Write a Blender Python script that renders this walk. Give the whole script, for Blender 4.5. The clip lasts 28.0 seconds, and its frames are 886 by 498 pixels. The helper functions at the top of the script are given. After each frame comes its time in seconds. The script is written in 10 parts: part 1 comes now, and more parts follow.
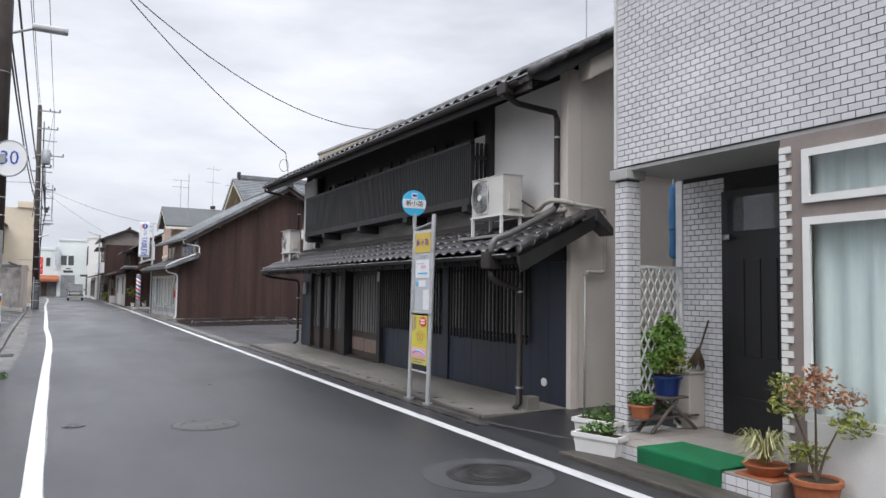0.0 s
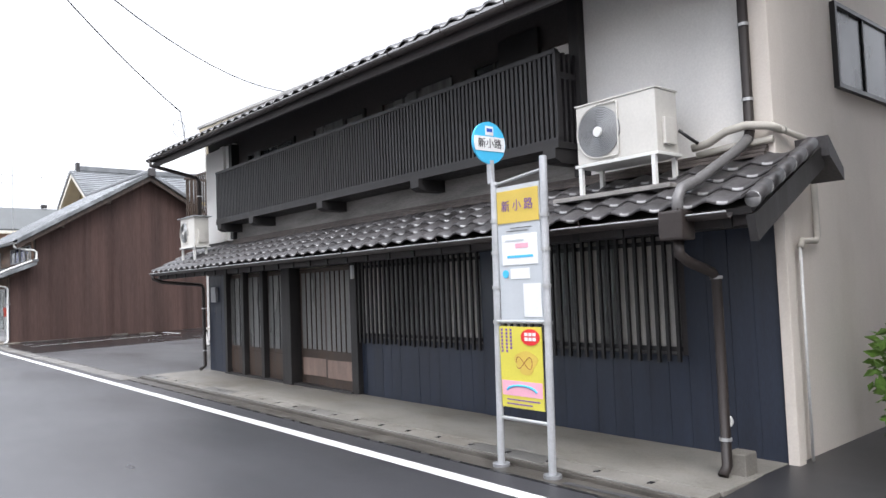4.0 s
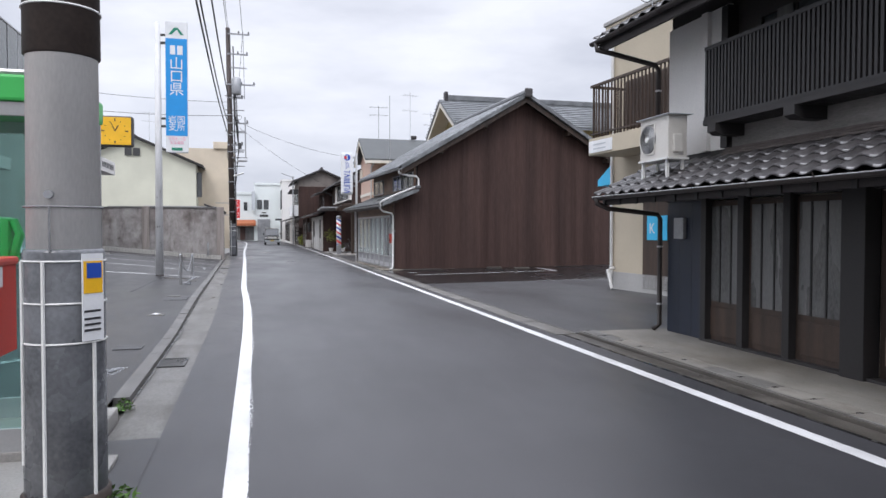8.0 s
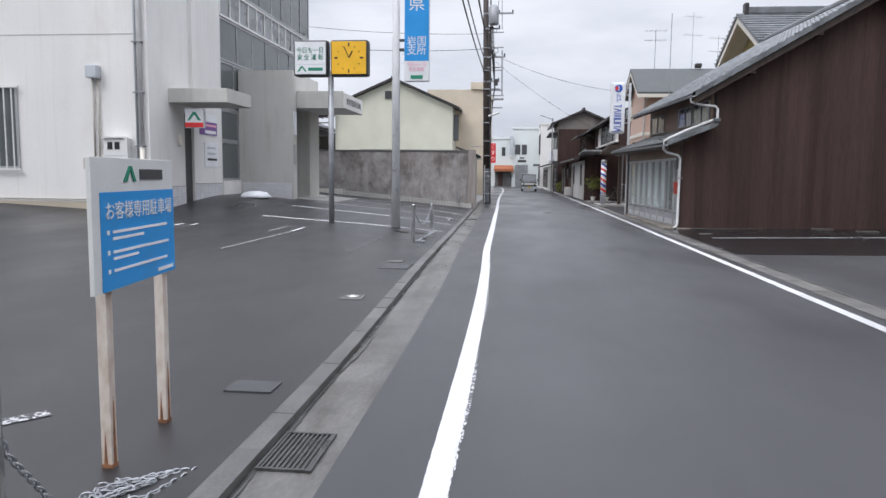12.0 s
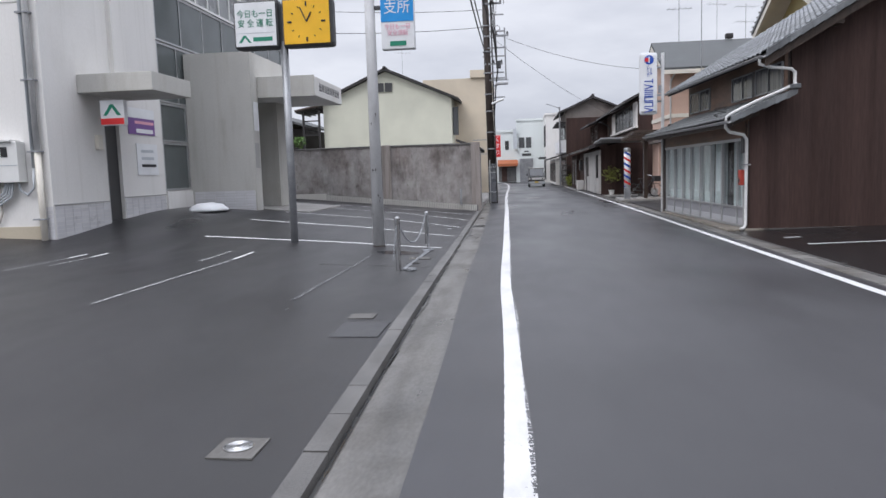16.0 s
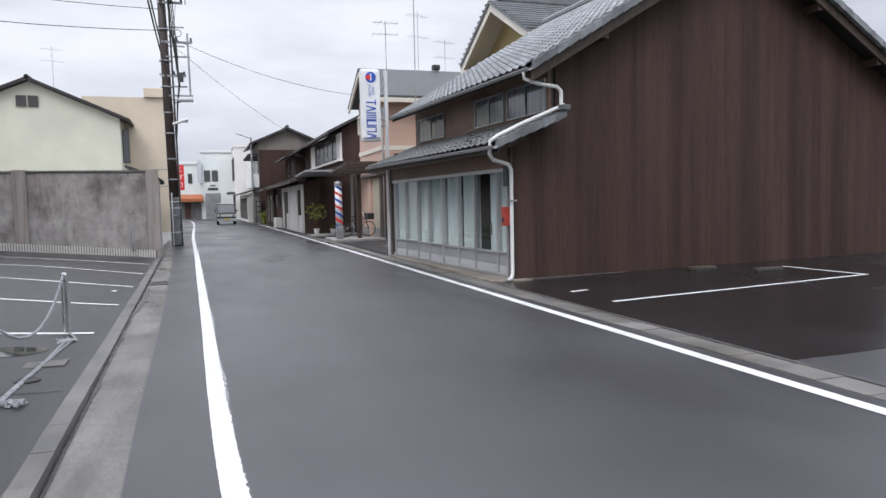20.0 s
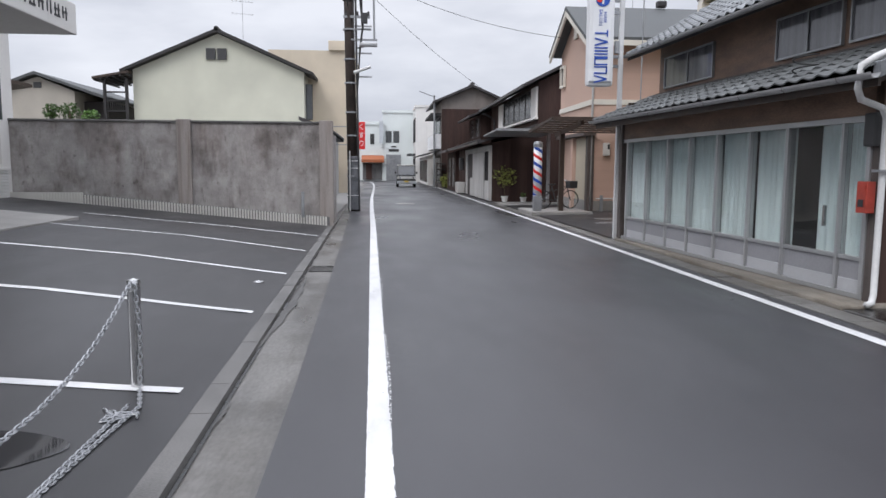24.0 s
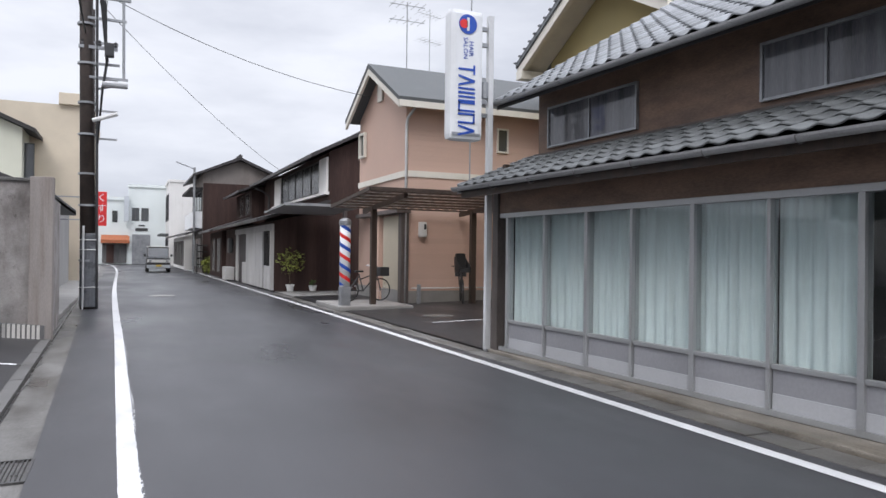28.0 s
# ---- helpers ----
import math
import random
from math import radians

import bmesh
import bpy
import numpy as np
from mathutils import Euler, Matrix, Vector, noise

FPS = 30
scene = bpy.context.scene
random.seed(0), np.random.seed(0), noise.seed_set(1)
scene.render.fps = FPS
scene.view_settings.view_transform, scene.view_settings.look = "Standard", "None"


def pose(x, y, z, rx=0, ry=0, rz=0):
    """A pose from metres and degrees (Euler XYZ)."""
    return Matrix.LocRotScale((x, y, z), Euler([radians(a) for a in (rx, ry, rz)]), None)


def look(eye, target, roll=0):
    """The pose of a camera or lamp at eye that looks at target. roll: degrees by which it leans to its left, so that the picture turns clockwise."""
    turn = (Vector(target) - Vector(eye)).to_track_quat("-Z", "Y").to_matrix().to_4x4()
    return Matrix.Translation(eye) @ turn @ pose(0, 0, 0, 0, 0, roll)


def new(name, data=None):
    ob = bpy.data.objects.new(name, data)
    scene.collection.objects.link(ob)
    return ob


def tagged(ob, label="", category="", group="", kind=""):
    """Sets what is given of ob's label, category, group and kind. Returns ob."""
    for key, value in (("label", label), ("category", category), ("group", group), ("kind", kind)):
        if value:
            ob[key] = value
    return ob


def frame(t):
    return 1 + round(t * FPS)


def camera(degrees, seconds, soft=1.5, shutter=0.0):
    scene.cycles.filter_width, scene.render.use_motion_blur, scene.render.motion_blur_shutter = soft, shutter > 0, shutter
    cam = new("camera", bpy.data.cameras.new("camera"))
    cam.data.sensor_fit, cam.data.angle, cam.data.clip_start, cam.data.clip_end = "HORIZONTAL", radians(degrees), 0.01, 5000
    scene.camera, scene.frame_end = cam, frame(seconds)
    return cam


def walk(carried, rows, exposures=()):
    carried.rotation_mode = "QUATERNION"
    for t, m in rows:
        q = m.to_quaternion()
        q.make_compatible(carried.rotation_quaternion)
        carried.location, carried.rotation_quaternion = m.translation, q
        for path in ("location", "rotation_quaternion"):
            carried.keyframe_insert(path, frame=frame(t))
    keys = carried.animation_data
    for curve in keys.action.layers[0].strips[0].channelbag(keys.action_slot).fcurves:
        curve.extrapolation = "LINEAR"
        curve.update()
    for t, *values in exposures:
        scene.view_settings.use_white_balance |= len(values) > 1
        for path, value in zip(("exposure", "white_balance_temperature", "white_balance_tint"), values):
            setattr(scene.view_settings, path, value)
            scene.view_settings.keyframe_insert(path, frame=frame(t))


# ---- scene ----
cam = camera(63.7, 28.0)
PATH = [
    (0, (-4.327, -3.936, 1.543), (-3.388, -2.174, 1.661), 0.8),
    (0.5, (-4.278, -3.305, 1.564), (-3.314, -1.556, 1.663), -0.4),
    (1, (-4.299, -2.708, 1.549), (-3.31, -0.974, 1.666), 0.8),
    (1.5, (-4.312, -2.115, 1.583), (-3.267, -0.413, 1.696), 0.0),
    (2, (-4.32, -1.521, 1.574), (-3.227, 0.15, 1.681), 0.5),
    (2.5, (-4.276, -0.915, 1.59), (-3.14, 0.729, 1.671), -0.4),
    (4.5, (-4.226, 1.431, 1.545), (-2.882, 2.906, 1.681), -1.0),
    (5, (-4.282, 1.987, 1.529), (-2.895, 3.421, 1.682), 0.6),
    (5.5, (-4.282, 2.582, 1.551), (-2.927, 4.05, 1.64), -0.2),
    (6, (-4.311, 3.189, 1.554), (-3.06, 4.749, 1.585), -0.8),
    (6.5, (-4.346, 3.865, 1.57), (-3.409, 5.632, 1.546), -2.1),
    (7, (-4.408, 4.471, 1.551), (-3.828, 6.385, 1.552), -1.0),
    (7.5, (-4.42, 5.099, 1.545), (-4.021, 7.059, 1.535), -0.5),
    (8, (-4.383, 5.726, 1.534), (-3.882, 7.662, 1.482), 0.1),
    (8.5, (-4.303, 6.299, 1.548), (-3.635, 8.183, 1.483), 0.2),
    (9, (-4.338, 6.9, 1.532), (-3.693, 8.793, 1.497), -0.3),
    (9.5, (-4.246, 7.535, 1.53), (-3.795, 9.483, 1.47), -0.7),
    (10, (-4.267, 8.23, 1.547), (-4.138, 10.222, 1.434), -0.7),
    (10.5, (-4.23, 8.92, 1.539), (-4.18, 10.915, 1.404), -0.3),
    (11, (-4.236, 9.584, 1.529), (-4.32, 11.577, 1.377), -0.1),
    (11.5, (-4.208, 10.174, 1.528), (-4.359, 12.16, 1.339), 0.3),
    (13.5, (-4.106, 12.562, 1.532), (-4.428, 14.524, 1.314), 0.6),
    (14, (-4.206, 13.134, 1.524), (-4.409, 15.114, 1.326), -0.3),
    (14.5, (-4.263, 13.679, 1.55), (-4.292, 15.668, 1.338), -1.5),
    (15, (-4.396, 14.3, 1.561), (-4.57, 16.283, 1.369), -1.3),
    (15.5, (-4.435, 14.888, 1.569), (-4.617, 16.868, 1.359), -2.4),
    (16, (-4.542, 15.522, 1.541), (-4.76, 17.499, 1.329), -1.8),
    (16.5, (-4.617, 16.116, 1.567), (-4.826, 18.089, 1.312), -1.6),
    (17, (-4.745, 16.717, 1.568), (-5.001, 18.688, 1.345), -1.1),
    (17.5, (-4.821, 17.302, 1.573), (-5.072, 19.275, 1.364), 0.1),
    (18, (-4.883, 17.926, 1.558), (-5.052, 19.908, 1.357), 1.3),
    (18.5, (-4.851, 18.511, 1.563), (-4.71, 20.496, 1.356), 1.6),
    (19, (-4.88, 19.105, 1.54), (-4.571, 21.071, 1.335), 0.8),
    (19.5, (-4.81, 19.741, 1.535), (-4.261, 21.654, 1.336), -1.9),
    (20, (-4.826, 20.346, 1.533), (-4.193, 22.239, 1.399), -1.3),
    (20.5, (-4.788, 20.919, 1.515), (-4.066, 22.782, 1.428), -2.0),
    (21, (-4.826, 21.524, 1.513), (-4.358, 23.466, 1.419), -1.1),
    (21.5, (-4.796, 22.148, 1.502), (-4.355, 24.096, 1.392), -0.5),
    (22, (-4.845, 22.781, 1.51), (-4.646, 24.767, 1.379), 0.5),
    (22.5, (-4.79, 23.395, 1.516), (-4.624, 25.381, 1.356), 0.7),
    (24.5, (-4.799, 25.77, 1.515), (-4.644, 27.75, 1.284), 0.0),
    (25, (-4.851, 26.513, 1.494), (-4.754, 28.501, 1.299), 0.0),
    (25.5, (-4.794, 27.126, 1.513), (-4.757, 29.113, 1.287), -1.0),
    (26, (-4.787, 27.697, 1.546), (-4.796, 29.691, 1.394), 0.5),
    (26.5, (-4.765, 28.3, 1.542), (-4.729, 30.293, 1.375), 2.0),
    (27, (-4.846, 28.905, 1.544), (-4.74, 30.897, 1.401), 3.2),
    (27.5, (-4.854, 29.533, 1.522), (-4.248, 31.438, 1.47), 2.0),
    (28, (-4.965, 30.246, 1.518), (-4.155, 32.074, 1.53), 0.7),
]
EXPOSURES = [(0, 0.24, 6500, 11), (2, 0.52, 6500, 11), (4.5, 1.15, 6500, 11), (6, 1.36, 6480, 12), (7, 0.45, 6400, 13), (8, 0.22, 6350, 13), (9, 0.33, 6350, 13), (10, 0.18, 6350, 12), (11, 0.15, 6350, 12), (14, -0.02, 6350, 12), (17, 0.0, 6350, 13), (20, 0.17, 6400, 12), (22, 0.08, 6400, 12), (25, 0.04, 6400, 12), (28, 0.17, 6400, 12)]
walk(cam, [(t, look(eye, target, roll)) for t, eye, target, roll in PATH], exposures=EXPOSURES)

# ---------- sky and sun ----------
SKY_STRENGTH, ZENITH = 1.0, 3.95
world = bpy.data.worlds.new("overcast_sky")
scene.world = world
world.use_nodes = True
wn, wl = world.node_tree.nodes, world.node_tree.links
wn.clear()
sky = wn.new("ShaderNodeTexSky")
sky.sky_type = "NISHITA"
sky.sun_disc = False
sky.sun_elevation, sky.sun_rotation = radians(52), radians(150)
dim = wn.new("ShaderNodeMixRGB")
dim.blend_type = "MULTIPLY"
dim.inputs[0].default_value = 1.0
dim.inputs[2].default_value = (0.1, 0.1, 0.1, 1)
wl.new(sky.outputs[0], dim.inputs[1])
coord = wn.new("ShaderNodeTexCoord")
squash = wn.new("ShaderNodeMapping")
squash.inputs["Scale"].default_value = (1.3, 1.3, 4.2)
wl.new(coord.outputs["Generated"], squash.inputs[0])
cloud = wn.new("ShaderNodeTexNoise")
cloud.inputs["Scale"].default_value = 1.7
cloud.inputs["Detail"].default_value = 7.0
cloud.inputs["Roughness"].default_value = 0.52
wl.new(squash.outputs[0], cloud.inputs["Vector"])
tone = wn.new("ShaderNodeValToRGB")
tone.color_ramp.elements[0].position, tone.color_ramp.elements[0].color = 0.36, (0.55, 0.58, 0.65, 1)
tone.color_ramp.elements[1].position, tone.color_ramp.elements[1].color = 0.62, (0.86, 0.885, 0.94, 1)
wl.new(cloud.outputs["Fac"], tone.inputs[0])
cover = wn.new("ShaderNodeMixRGB")
cover.inputs[0].default_value = 0.93
wl.new(dim.outputs[0], cover.inputs[1])
# An overcast sky is brighter overhead than near the horizon.
axes = wn.new("ShaderNodeSeparateXYZ")
wl.new(coord.outputs["Generated"], axes.inputs[0])
height = wn.new("ShaderNodeMapRange")
height.inputs["From Min"].default_value, height.inputs["From Max"].default_value = 0.38, 1.0
height.inputs["To Min"].default_value, height.inputs["To Max"].default_value = 1.0, ZENITH
wl.new(axes.outputs["Z"], height.inputs["Value"])
dome = wn.new("ShaderNodeVectorMath")
dome.operation = "SCALE"
wl.new(tone.outputs[0], dome.inputs[0])
wl.new(height.outputs[0], dome.inputs["Scale"])
wl.new(dome.outputs[0], cover.inputs[2])
back = wn.new("ShaderNodeBackground")
back.inputs["Strength"].default_value = SKY_STRENGTH
wl.new(cover.outputs[0], back.inputs[0])
wout = wn.new("ShaderNodeOutputWorld")
wl.new(back.outputs[0], wout.inputs[0])

sun = new("sun", bpy.data.lights.new("sun", "SUN"))
sun.data.energy, sun.data.angle, sun.data.color = 1.0, radians(25), (1.0, 0.97, 0.93)
sun.matrix_world = look((-20, -30, 40), (0, 0, 0))

# ---------- materials ----------
def mat(name, col, rough=0.6, metal=0.0, var=0.18, big=0.8, fine=40.0, bump=0.05, streak=None, tint=0.0, spec=0.5, rvar=0.1, col2=None, island=0.0):
    """A surface with broad stains and fine grain. streak: the grain's scale by axis; tint: how far alike pieces differ."""
    m = bpy.data.materials.new(name)
    m.use_nodes = True
    n, l = m.node_tree.nodes, m.node_tree.links
    p = n["Principled BSDF"]
    p.inputs["Metallic"].default_value = metal
    p.inputs["Specular IOR Level"].default_value = spec
    geo = n.new("ShaderNodeNewGeometry")
    mp = n.new("ShaderNodeMapping")
    mp.inputs["Scale"].default_value = streak or (1, 1, 1)
    l.new(geo.outputs["Position"], mp.inputs[0])
    a = n.new("ShaderNodeTexNoise")
    a.inputs["Scale"].default_value, a.inputs["Detail"].default_value = big, 6
    b = n.new("ShaderNodeTexNoise")
    b.inputs["Scale"].default_value, b.inputs["Detail"].default_value = fine, 4
    l.new(mp.outputs[0], a.inputs["Vector"])
    l.new(mp.outputs[0], b.inputs["Vector"])
    ramp = n.new("ShaderNodeValToRGB")
    dark = col2 or tuple(c * (1 - 2.2 * var) for c in col)
    light = tuple(min(1, c * (1 + 1.2 * var)) for c in col)
    ramp.color_ramp.elements[0].position, ramp.color_ramp.elements[0].color = 0.3, (*dark, 1)
    ramp.color_ramp.elements[1].position, ramp.color_ramp.elements[1].color = 0.7, (*light, 1)
    add = n.new("ShaderNodeMath")
    add.operation = "MULTIPLY_ADD"
    add.inputs[1].default_value = 0.35
    l.new(b.outputs["Fac"], add.inputs[0])
    half = n.new("ShaderNodeMath")
    half.operation = "MULTIPLY"
    half.inputs[1].default_value = 0.65
    l.new(a.outputs["Fac"], half.inputs[0])
    l.new(half.outputs[0], add.inputs[2])
    l.new(add.outputs[0], ramp.inputs[0])
    out = ramp.outputs[0]
    if tint or island:
        hsv = n.new("ShaderNodeHueSaturation")
        rnd = n.new("ShaderNodeMapRange")
        rnd.inputs["To Min"].default_value, rnd.inputs["To Max"].default_value = 1 - (tint or island), 1 + (tint or island)
        src = n.new("ShaderNodeObjectInfo").outputs["Random"] if tint else geo.outputs["Random Per Island"]
        l.new(src, rnd.inputs["Value"])
        l.new(rnd.outputs[0], hsv.inputs["Value"])
        l.new(out, hsv.inputs["Color"])
        out = hsv.outputs[0]
    l.new(out, p.inputs["Base Color"])
    rr = n.new("ShaderNodeMapRange")
    rr.inputs["From Min"].default_value, rr.inputs["From Max"].default_value = 0.3, 0.7
    rr.inputs["To Min"].default_value, rr.inputs["To Max"].default_value = max(0.02, rough - rvar), min(1, rough + rvar)
    l.new(a.outputs["Fac"], rr.inputs["Value"])
    l.new(rr.outputs[0], p.inputs["Roughness"])
    if bump:
        bu = n.new("ShaderNodeBump")
        bu.inputs["Strength"].default_value, bu.inputs["Distance"].default_value = bump, 0.02
        l.new(b.outputs["Fac"], bu.inputs["Height"])
        l.new(bu.outputs[0], p.inputs["Normal"])
    return m


def plain(name, col, rough=0.5, metal=0.0):
    return mat(name, col, rough, metal, var=0.05, big=3, fine=80, bump=0.01, rvar=0.05)


def glass_mat(name, col=(0.9, 0.95, 0.95), rough=0.02):
    m = bpy.data.materials.new(name)
    m.use_nodes = True
    p = m.node_tree.nodes["Principled BSDF"]
    p.inputs["Base Color"].default_value = (*col, 1)
    p.inputs["Roughness"].default_value = rough
    p.inputs["Transmission Weight"].default_value = 1.0
    p.inputs["IOR"].default_value = 1.45
    return m


def wet_asphalt(name, col, dark, wet, dry=0.5):
    m = mat(name, col, 0.5, 0, var=0.22, big=0.35, fine=190, bump=0.12, col2=dark)
    n, l = m.node_tree.nodes, m.node_tree.links
    p = n["Principled BSDF"]
    geo = n.new("ShaderNodeNewGeometry")
    stretch = n.new("ShaderNodeMapping")
    stretch.inputs["Scale"].default_value = (1, 0.35, 1)
    l.new(geo.outputs["Position"], stretch.inputs[0])
    pool = n.new("ShaderNodeTexNoise")
    pool.inputs["Scale"].default_value, pool.inputs["Detail"].default_value = 0.5, 5
    l.new(stretch.outputs[0], pool.inputs["Vector"])
    r = n.new("ShaderNodeMapRange")
    r.inputs["From Min"].default_value, r.inputs["From Max"].default_value = 0.30, 0.69
    r.inputs["To Min"].default_value, r.inputs["To Max"].default_value = wet * 0.95, dry * 1.04
    l.new(pool.outputs["Fac"], r.inputs["Value"])
    l.new(r.outputs[0], p.inputs["Roughness"])
    return m


def worn_paint(name, low, high, col=(0.80, 0.80, 0.79), ground=(0.06, 0.06, 0.065)):
    """Road paint worn off in specks: low and high bound the noise at which the ground shows."""
    m = mat(name, col, 0.6, 0, var=0.05, big=2, fine=150, bump=0.1)
    n, l = m.node_tree.nodes, m.node_tree.links
    p = n["Principled BSDF"]
    src = p.inputs["Base Color"].links[0].from_socket
    geo = n.new("ShaderNodeNewGeometry")
    speck = n.new("ShaderNodeTexNoise")
    speck.inputs["Scale"].default_value, speck.inputs["Detail"].default_value, speck.inputs["Roughness"].default_value = 38, 5, 0.65
    l.new(geo.outputs["Position"], speck.inputs["Vector"])
    r = n.new("ShaderNodeMapRange")
    r.inputs["From Min"].default_value, r.inputs["From Max"].default_value = low, high
    l.new(speck.outputs["Fac"], r.inputs["Value"])
    mix = n.new("ShaderNodeMixRGB")
    mix.inputs[1].default_value = (*ground, 1)
    l.new(r.outputs[0], mix.inputs[0])
    l.new(src, mix.inputs[2])
    l.new(mix.outputs[0], p.inputs["Base Color"])
    return m


def stains(m, layers):
    """Lays patches and drip marks over a surface: (scale by axis, size, low, high, tint, amount) each."""
    n, l = m.node_tree.nodes, m.node_tree.links
    p = n["Principled BSDF"]
    out = p.inputs["Base Color"].links[0].from_socket
    geo = n.new("ShaderNodeNewGeometry")
    for scale, size, lo, hi, tint, amount in layers:
        mp = n.new("ShaderNodeMapping")
        mp.inputs["Scale"].default_value = scale
        l.new(geo.outputs["Position"], mp.inputs[0])
        t = n.new("ShaderNodeTexNoise")
        t.inputs["Scale"].default_value, t.inputs["Detail"].default_value, t.inputs["Roughness"].default_value = size, 7, 0.62
        l.new(mp.outputs[0], t.inputs["Vector"])
        r = n.new("ShaderNodeMapRange")
        r.inputs["From Min"].default_value, r.inputs["From Max"].default_value = lo, hi
        r.inputs["To Max"].default_value = amount
        l.new(t.outputs["Fac"], r.inputs["Value"])
        x = n.new("ShaderNodeMixRGB")
        x.blend_type = "MULTIPLY"
        x.inputs[2].default_value = (*tint, 1)
        l.new(r.outputs[0], x.inputs[0])
        l.new(out, x.inputs[1])
        out = x.outputs[0]
    l.new(out, p.inputs["Base Color"])
    return m


def stained_wall(name, col):
    """Old rendered concrete: cloudy patches, upright drip marks and pale worn spots."""
    m = mat(name, col, 0.85, 0, var=0.12, big=3.0, fine=45, bump=0.08, spec=0.25)
    return stains(m, (((1, 1, 0.9), 0.8, 0.46, 0.62, (0.62, 0.60, 0.59), 0.6), ((2.6, 2.6, 1.1), 1.0, 0.48, 0.68, (0.44, 0.41, 0.40), 0.7), ((6, 6, 1.3), 1.0, 0.59, 0.72, (0.40, 0.36, 0.355), 0.6), ((1.2, 1.2, 1.5), 1.0, 0.50, 0.64, (0.60, 0.57, 0.56), 0.6),
                      ((4, 4, 1.5), 1.1, 0.58, 0.72, (1.4, 1.37, 1.35), 0.5), ((4, 4, 3.0), 1.6, 0.52, 0.70, (0.66, 0.63, 0.61), 0.5), ((0.5, 0.5, 0.2), 1.0, 0.52, 0.68, (0.62, 0.52, 0.48), 0.5), ((7, 7, 4.0), 1.0, 0.62, 0.70, (0.35, 0.32, 0.32), 0.6)))


M = {}
M["asphalt"] = wet_asphalt("wet_asphalt", (0.043, 0.0425, 0.0465), (0.032, 0.032, 0.035), 0.27)
M["lot"] = wet_asphalt("lot_asphalt", (0.024, 0.0235, 0.025), (0.015, 0.0145, 0.016), 0.28)
M["lotlight"] = wet_asphalt("grey_yard_asphalt", (0.044, 0.0435, 0.046), (0.032, 0.032, 0.034), 0.3)
M["earth"] = mat("earth", (0.11, 0.105, 0.095), 0.9, var=0.25, big=0.2)
M["concrete"] = mat("concrete", (0.30, 0.29, 0.275), 0.7, var=0.16, big=1.2, fine=60, bump=0.12)
M["gutter"] = stains(mat("gutter_concrete", (0.13, 0.125, 0.118), 0.42, var=0.3, big=1.1, fine=22, bump=0.12, rvar=0.2, streak=(2.0, 0.7, 1), col2=(0.06, 0.057, 0.052)), (((3, 0.5, 1), 1.0, 0.5, 0.66, (0.45, 0.42, 0.38), 0.7), ((0.7, 1.2, 1), 1.2, 0.5, 0.6, (0.62, 0.6, 0.57), 0.6)))
M["draincover"] = stains(mat("drain_cover_concrete", (0.15, 0.144, 0.134), 0.5, var=0.28, big=1.8, fine=60, bump=0.15, tint=0.12), (((2, 0.6, 1), 1.0, 0.48, 0.66, (0.5, 0.44, 0.36), 0.7),))
M["kerb"] = stains(mat("kerb_concrete", (0.125, 0.121, 0.116), 0.55, var=0.25, big=2.5, fine=80, bump=0.15, tint=0.12), (((3, 1, 1), 1.0, 0.5, 0.7, (0.5, 0.47, 0.43), 0.6),))
M["darkpane"] = plain("dark_window_pane", (0.012, 0.012, 0.013), 0.25)
M["pier"] = stains(mat("pale_pier_concrete", (0.33, 0.295, 0.275), 0.85, var=0.14, big=1.2, fine=40, bump=0.08, streak=(2, 2, 0.5)), (((6, 6, 0.3), 1.0, 0.48, 0.68, (0.5, 0.42, 0.38), 0.7),))
M["stained"] = stained_wall("stained_concrete", (0.40, 0.378, 0.365))
M["line"] = stains(worn_paint("road_paint", 0.27, 0.33, (0.60, 0.60, 0.60)), (((1.5, 0.5, 1), 2.0, 0.5, 0.7, (0.72, 0.71, 0.70), 0.7),))
M["wornedge"] = worn_paint("worn_paint_edge", 0.51, 0.57, (0.60, 0.60, 0.60))
M["wornline"] = worn_paint("worn_road_paint", 0.48, 0.60, (0.62, 0.62, 0.62), (0.045, 0.045, 0.05))
M["fadedline"] = worn_paint("faded_road_paint", 0.53, 0.68, (0.5, 0.5, 0.5), (0.035, 0.035, 0.038))
M["latticewood"] = mat("dark_lattice_wood", (0.020, 0.0185, 0.020), 0.5, var=0.25, big=2, fine=30, bump=0.06, streak=(6, 6, 0.5), tint=0.15)
M["puddle"] = mat("shallow_puddle", (0.022, 0.022, 0.024), 0.04, var=0.1, big=2, bump=0, rvar=0.02, spec=1.0)
M["oldred"] = mat("faded_red", (0.42, 0.06, 0.04), 0.45, var=0.15, big=6)
M["collar"] = mat("ring_asphalt", (0.058, 0.058, 0.061), 0.6, var=0.2, big=5, fine=80, bump=0.2)
M["wornlid"] = mat("worn_lid", (0.075, 0.073, 0.072), 0.35, 0.3, var=0.3, big=6, fine=60, bump=0.2)
M["peeled"] = mat("peeled_paint", (0.05, 0.04, 0.035), 0.8, var=0.3, big=8)
M["plaster"] = mat("white_plaster", (0.80, 0.78, 0.755), 0.85, var=0.07, big=0.9, fine=50, bump=0.03)
M["beige"] = mat("beige_render", (0.52, 0.48, 0.44), 0.85, var=0.08, big=0.8, fine=60, bump=0.05)
M["cream"] = mat("cream_wall", (0.60, 0.60, 0.50), 0.8, var=0.06, big=0.7)
M["sand"] = mat("sand_wall", (0.50, 0.44, 0.34), 0.85, var=0.08, big=0.7)
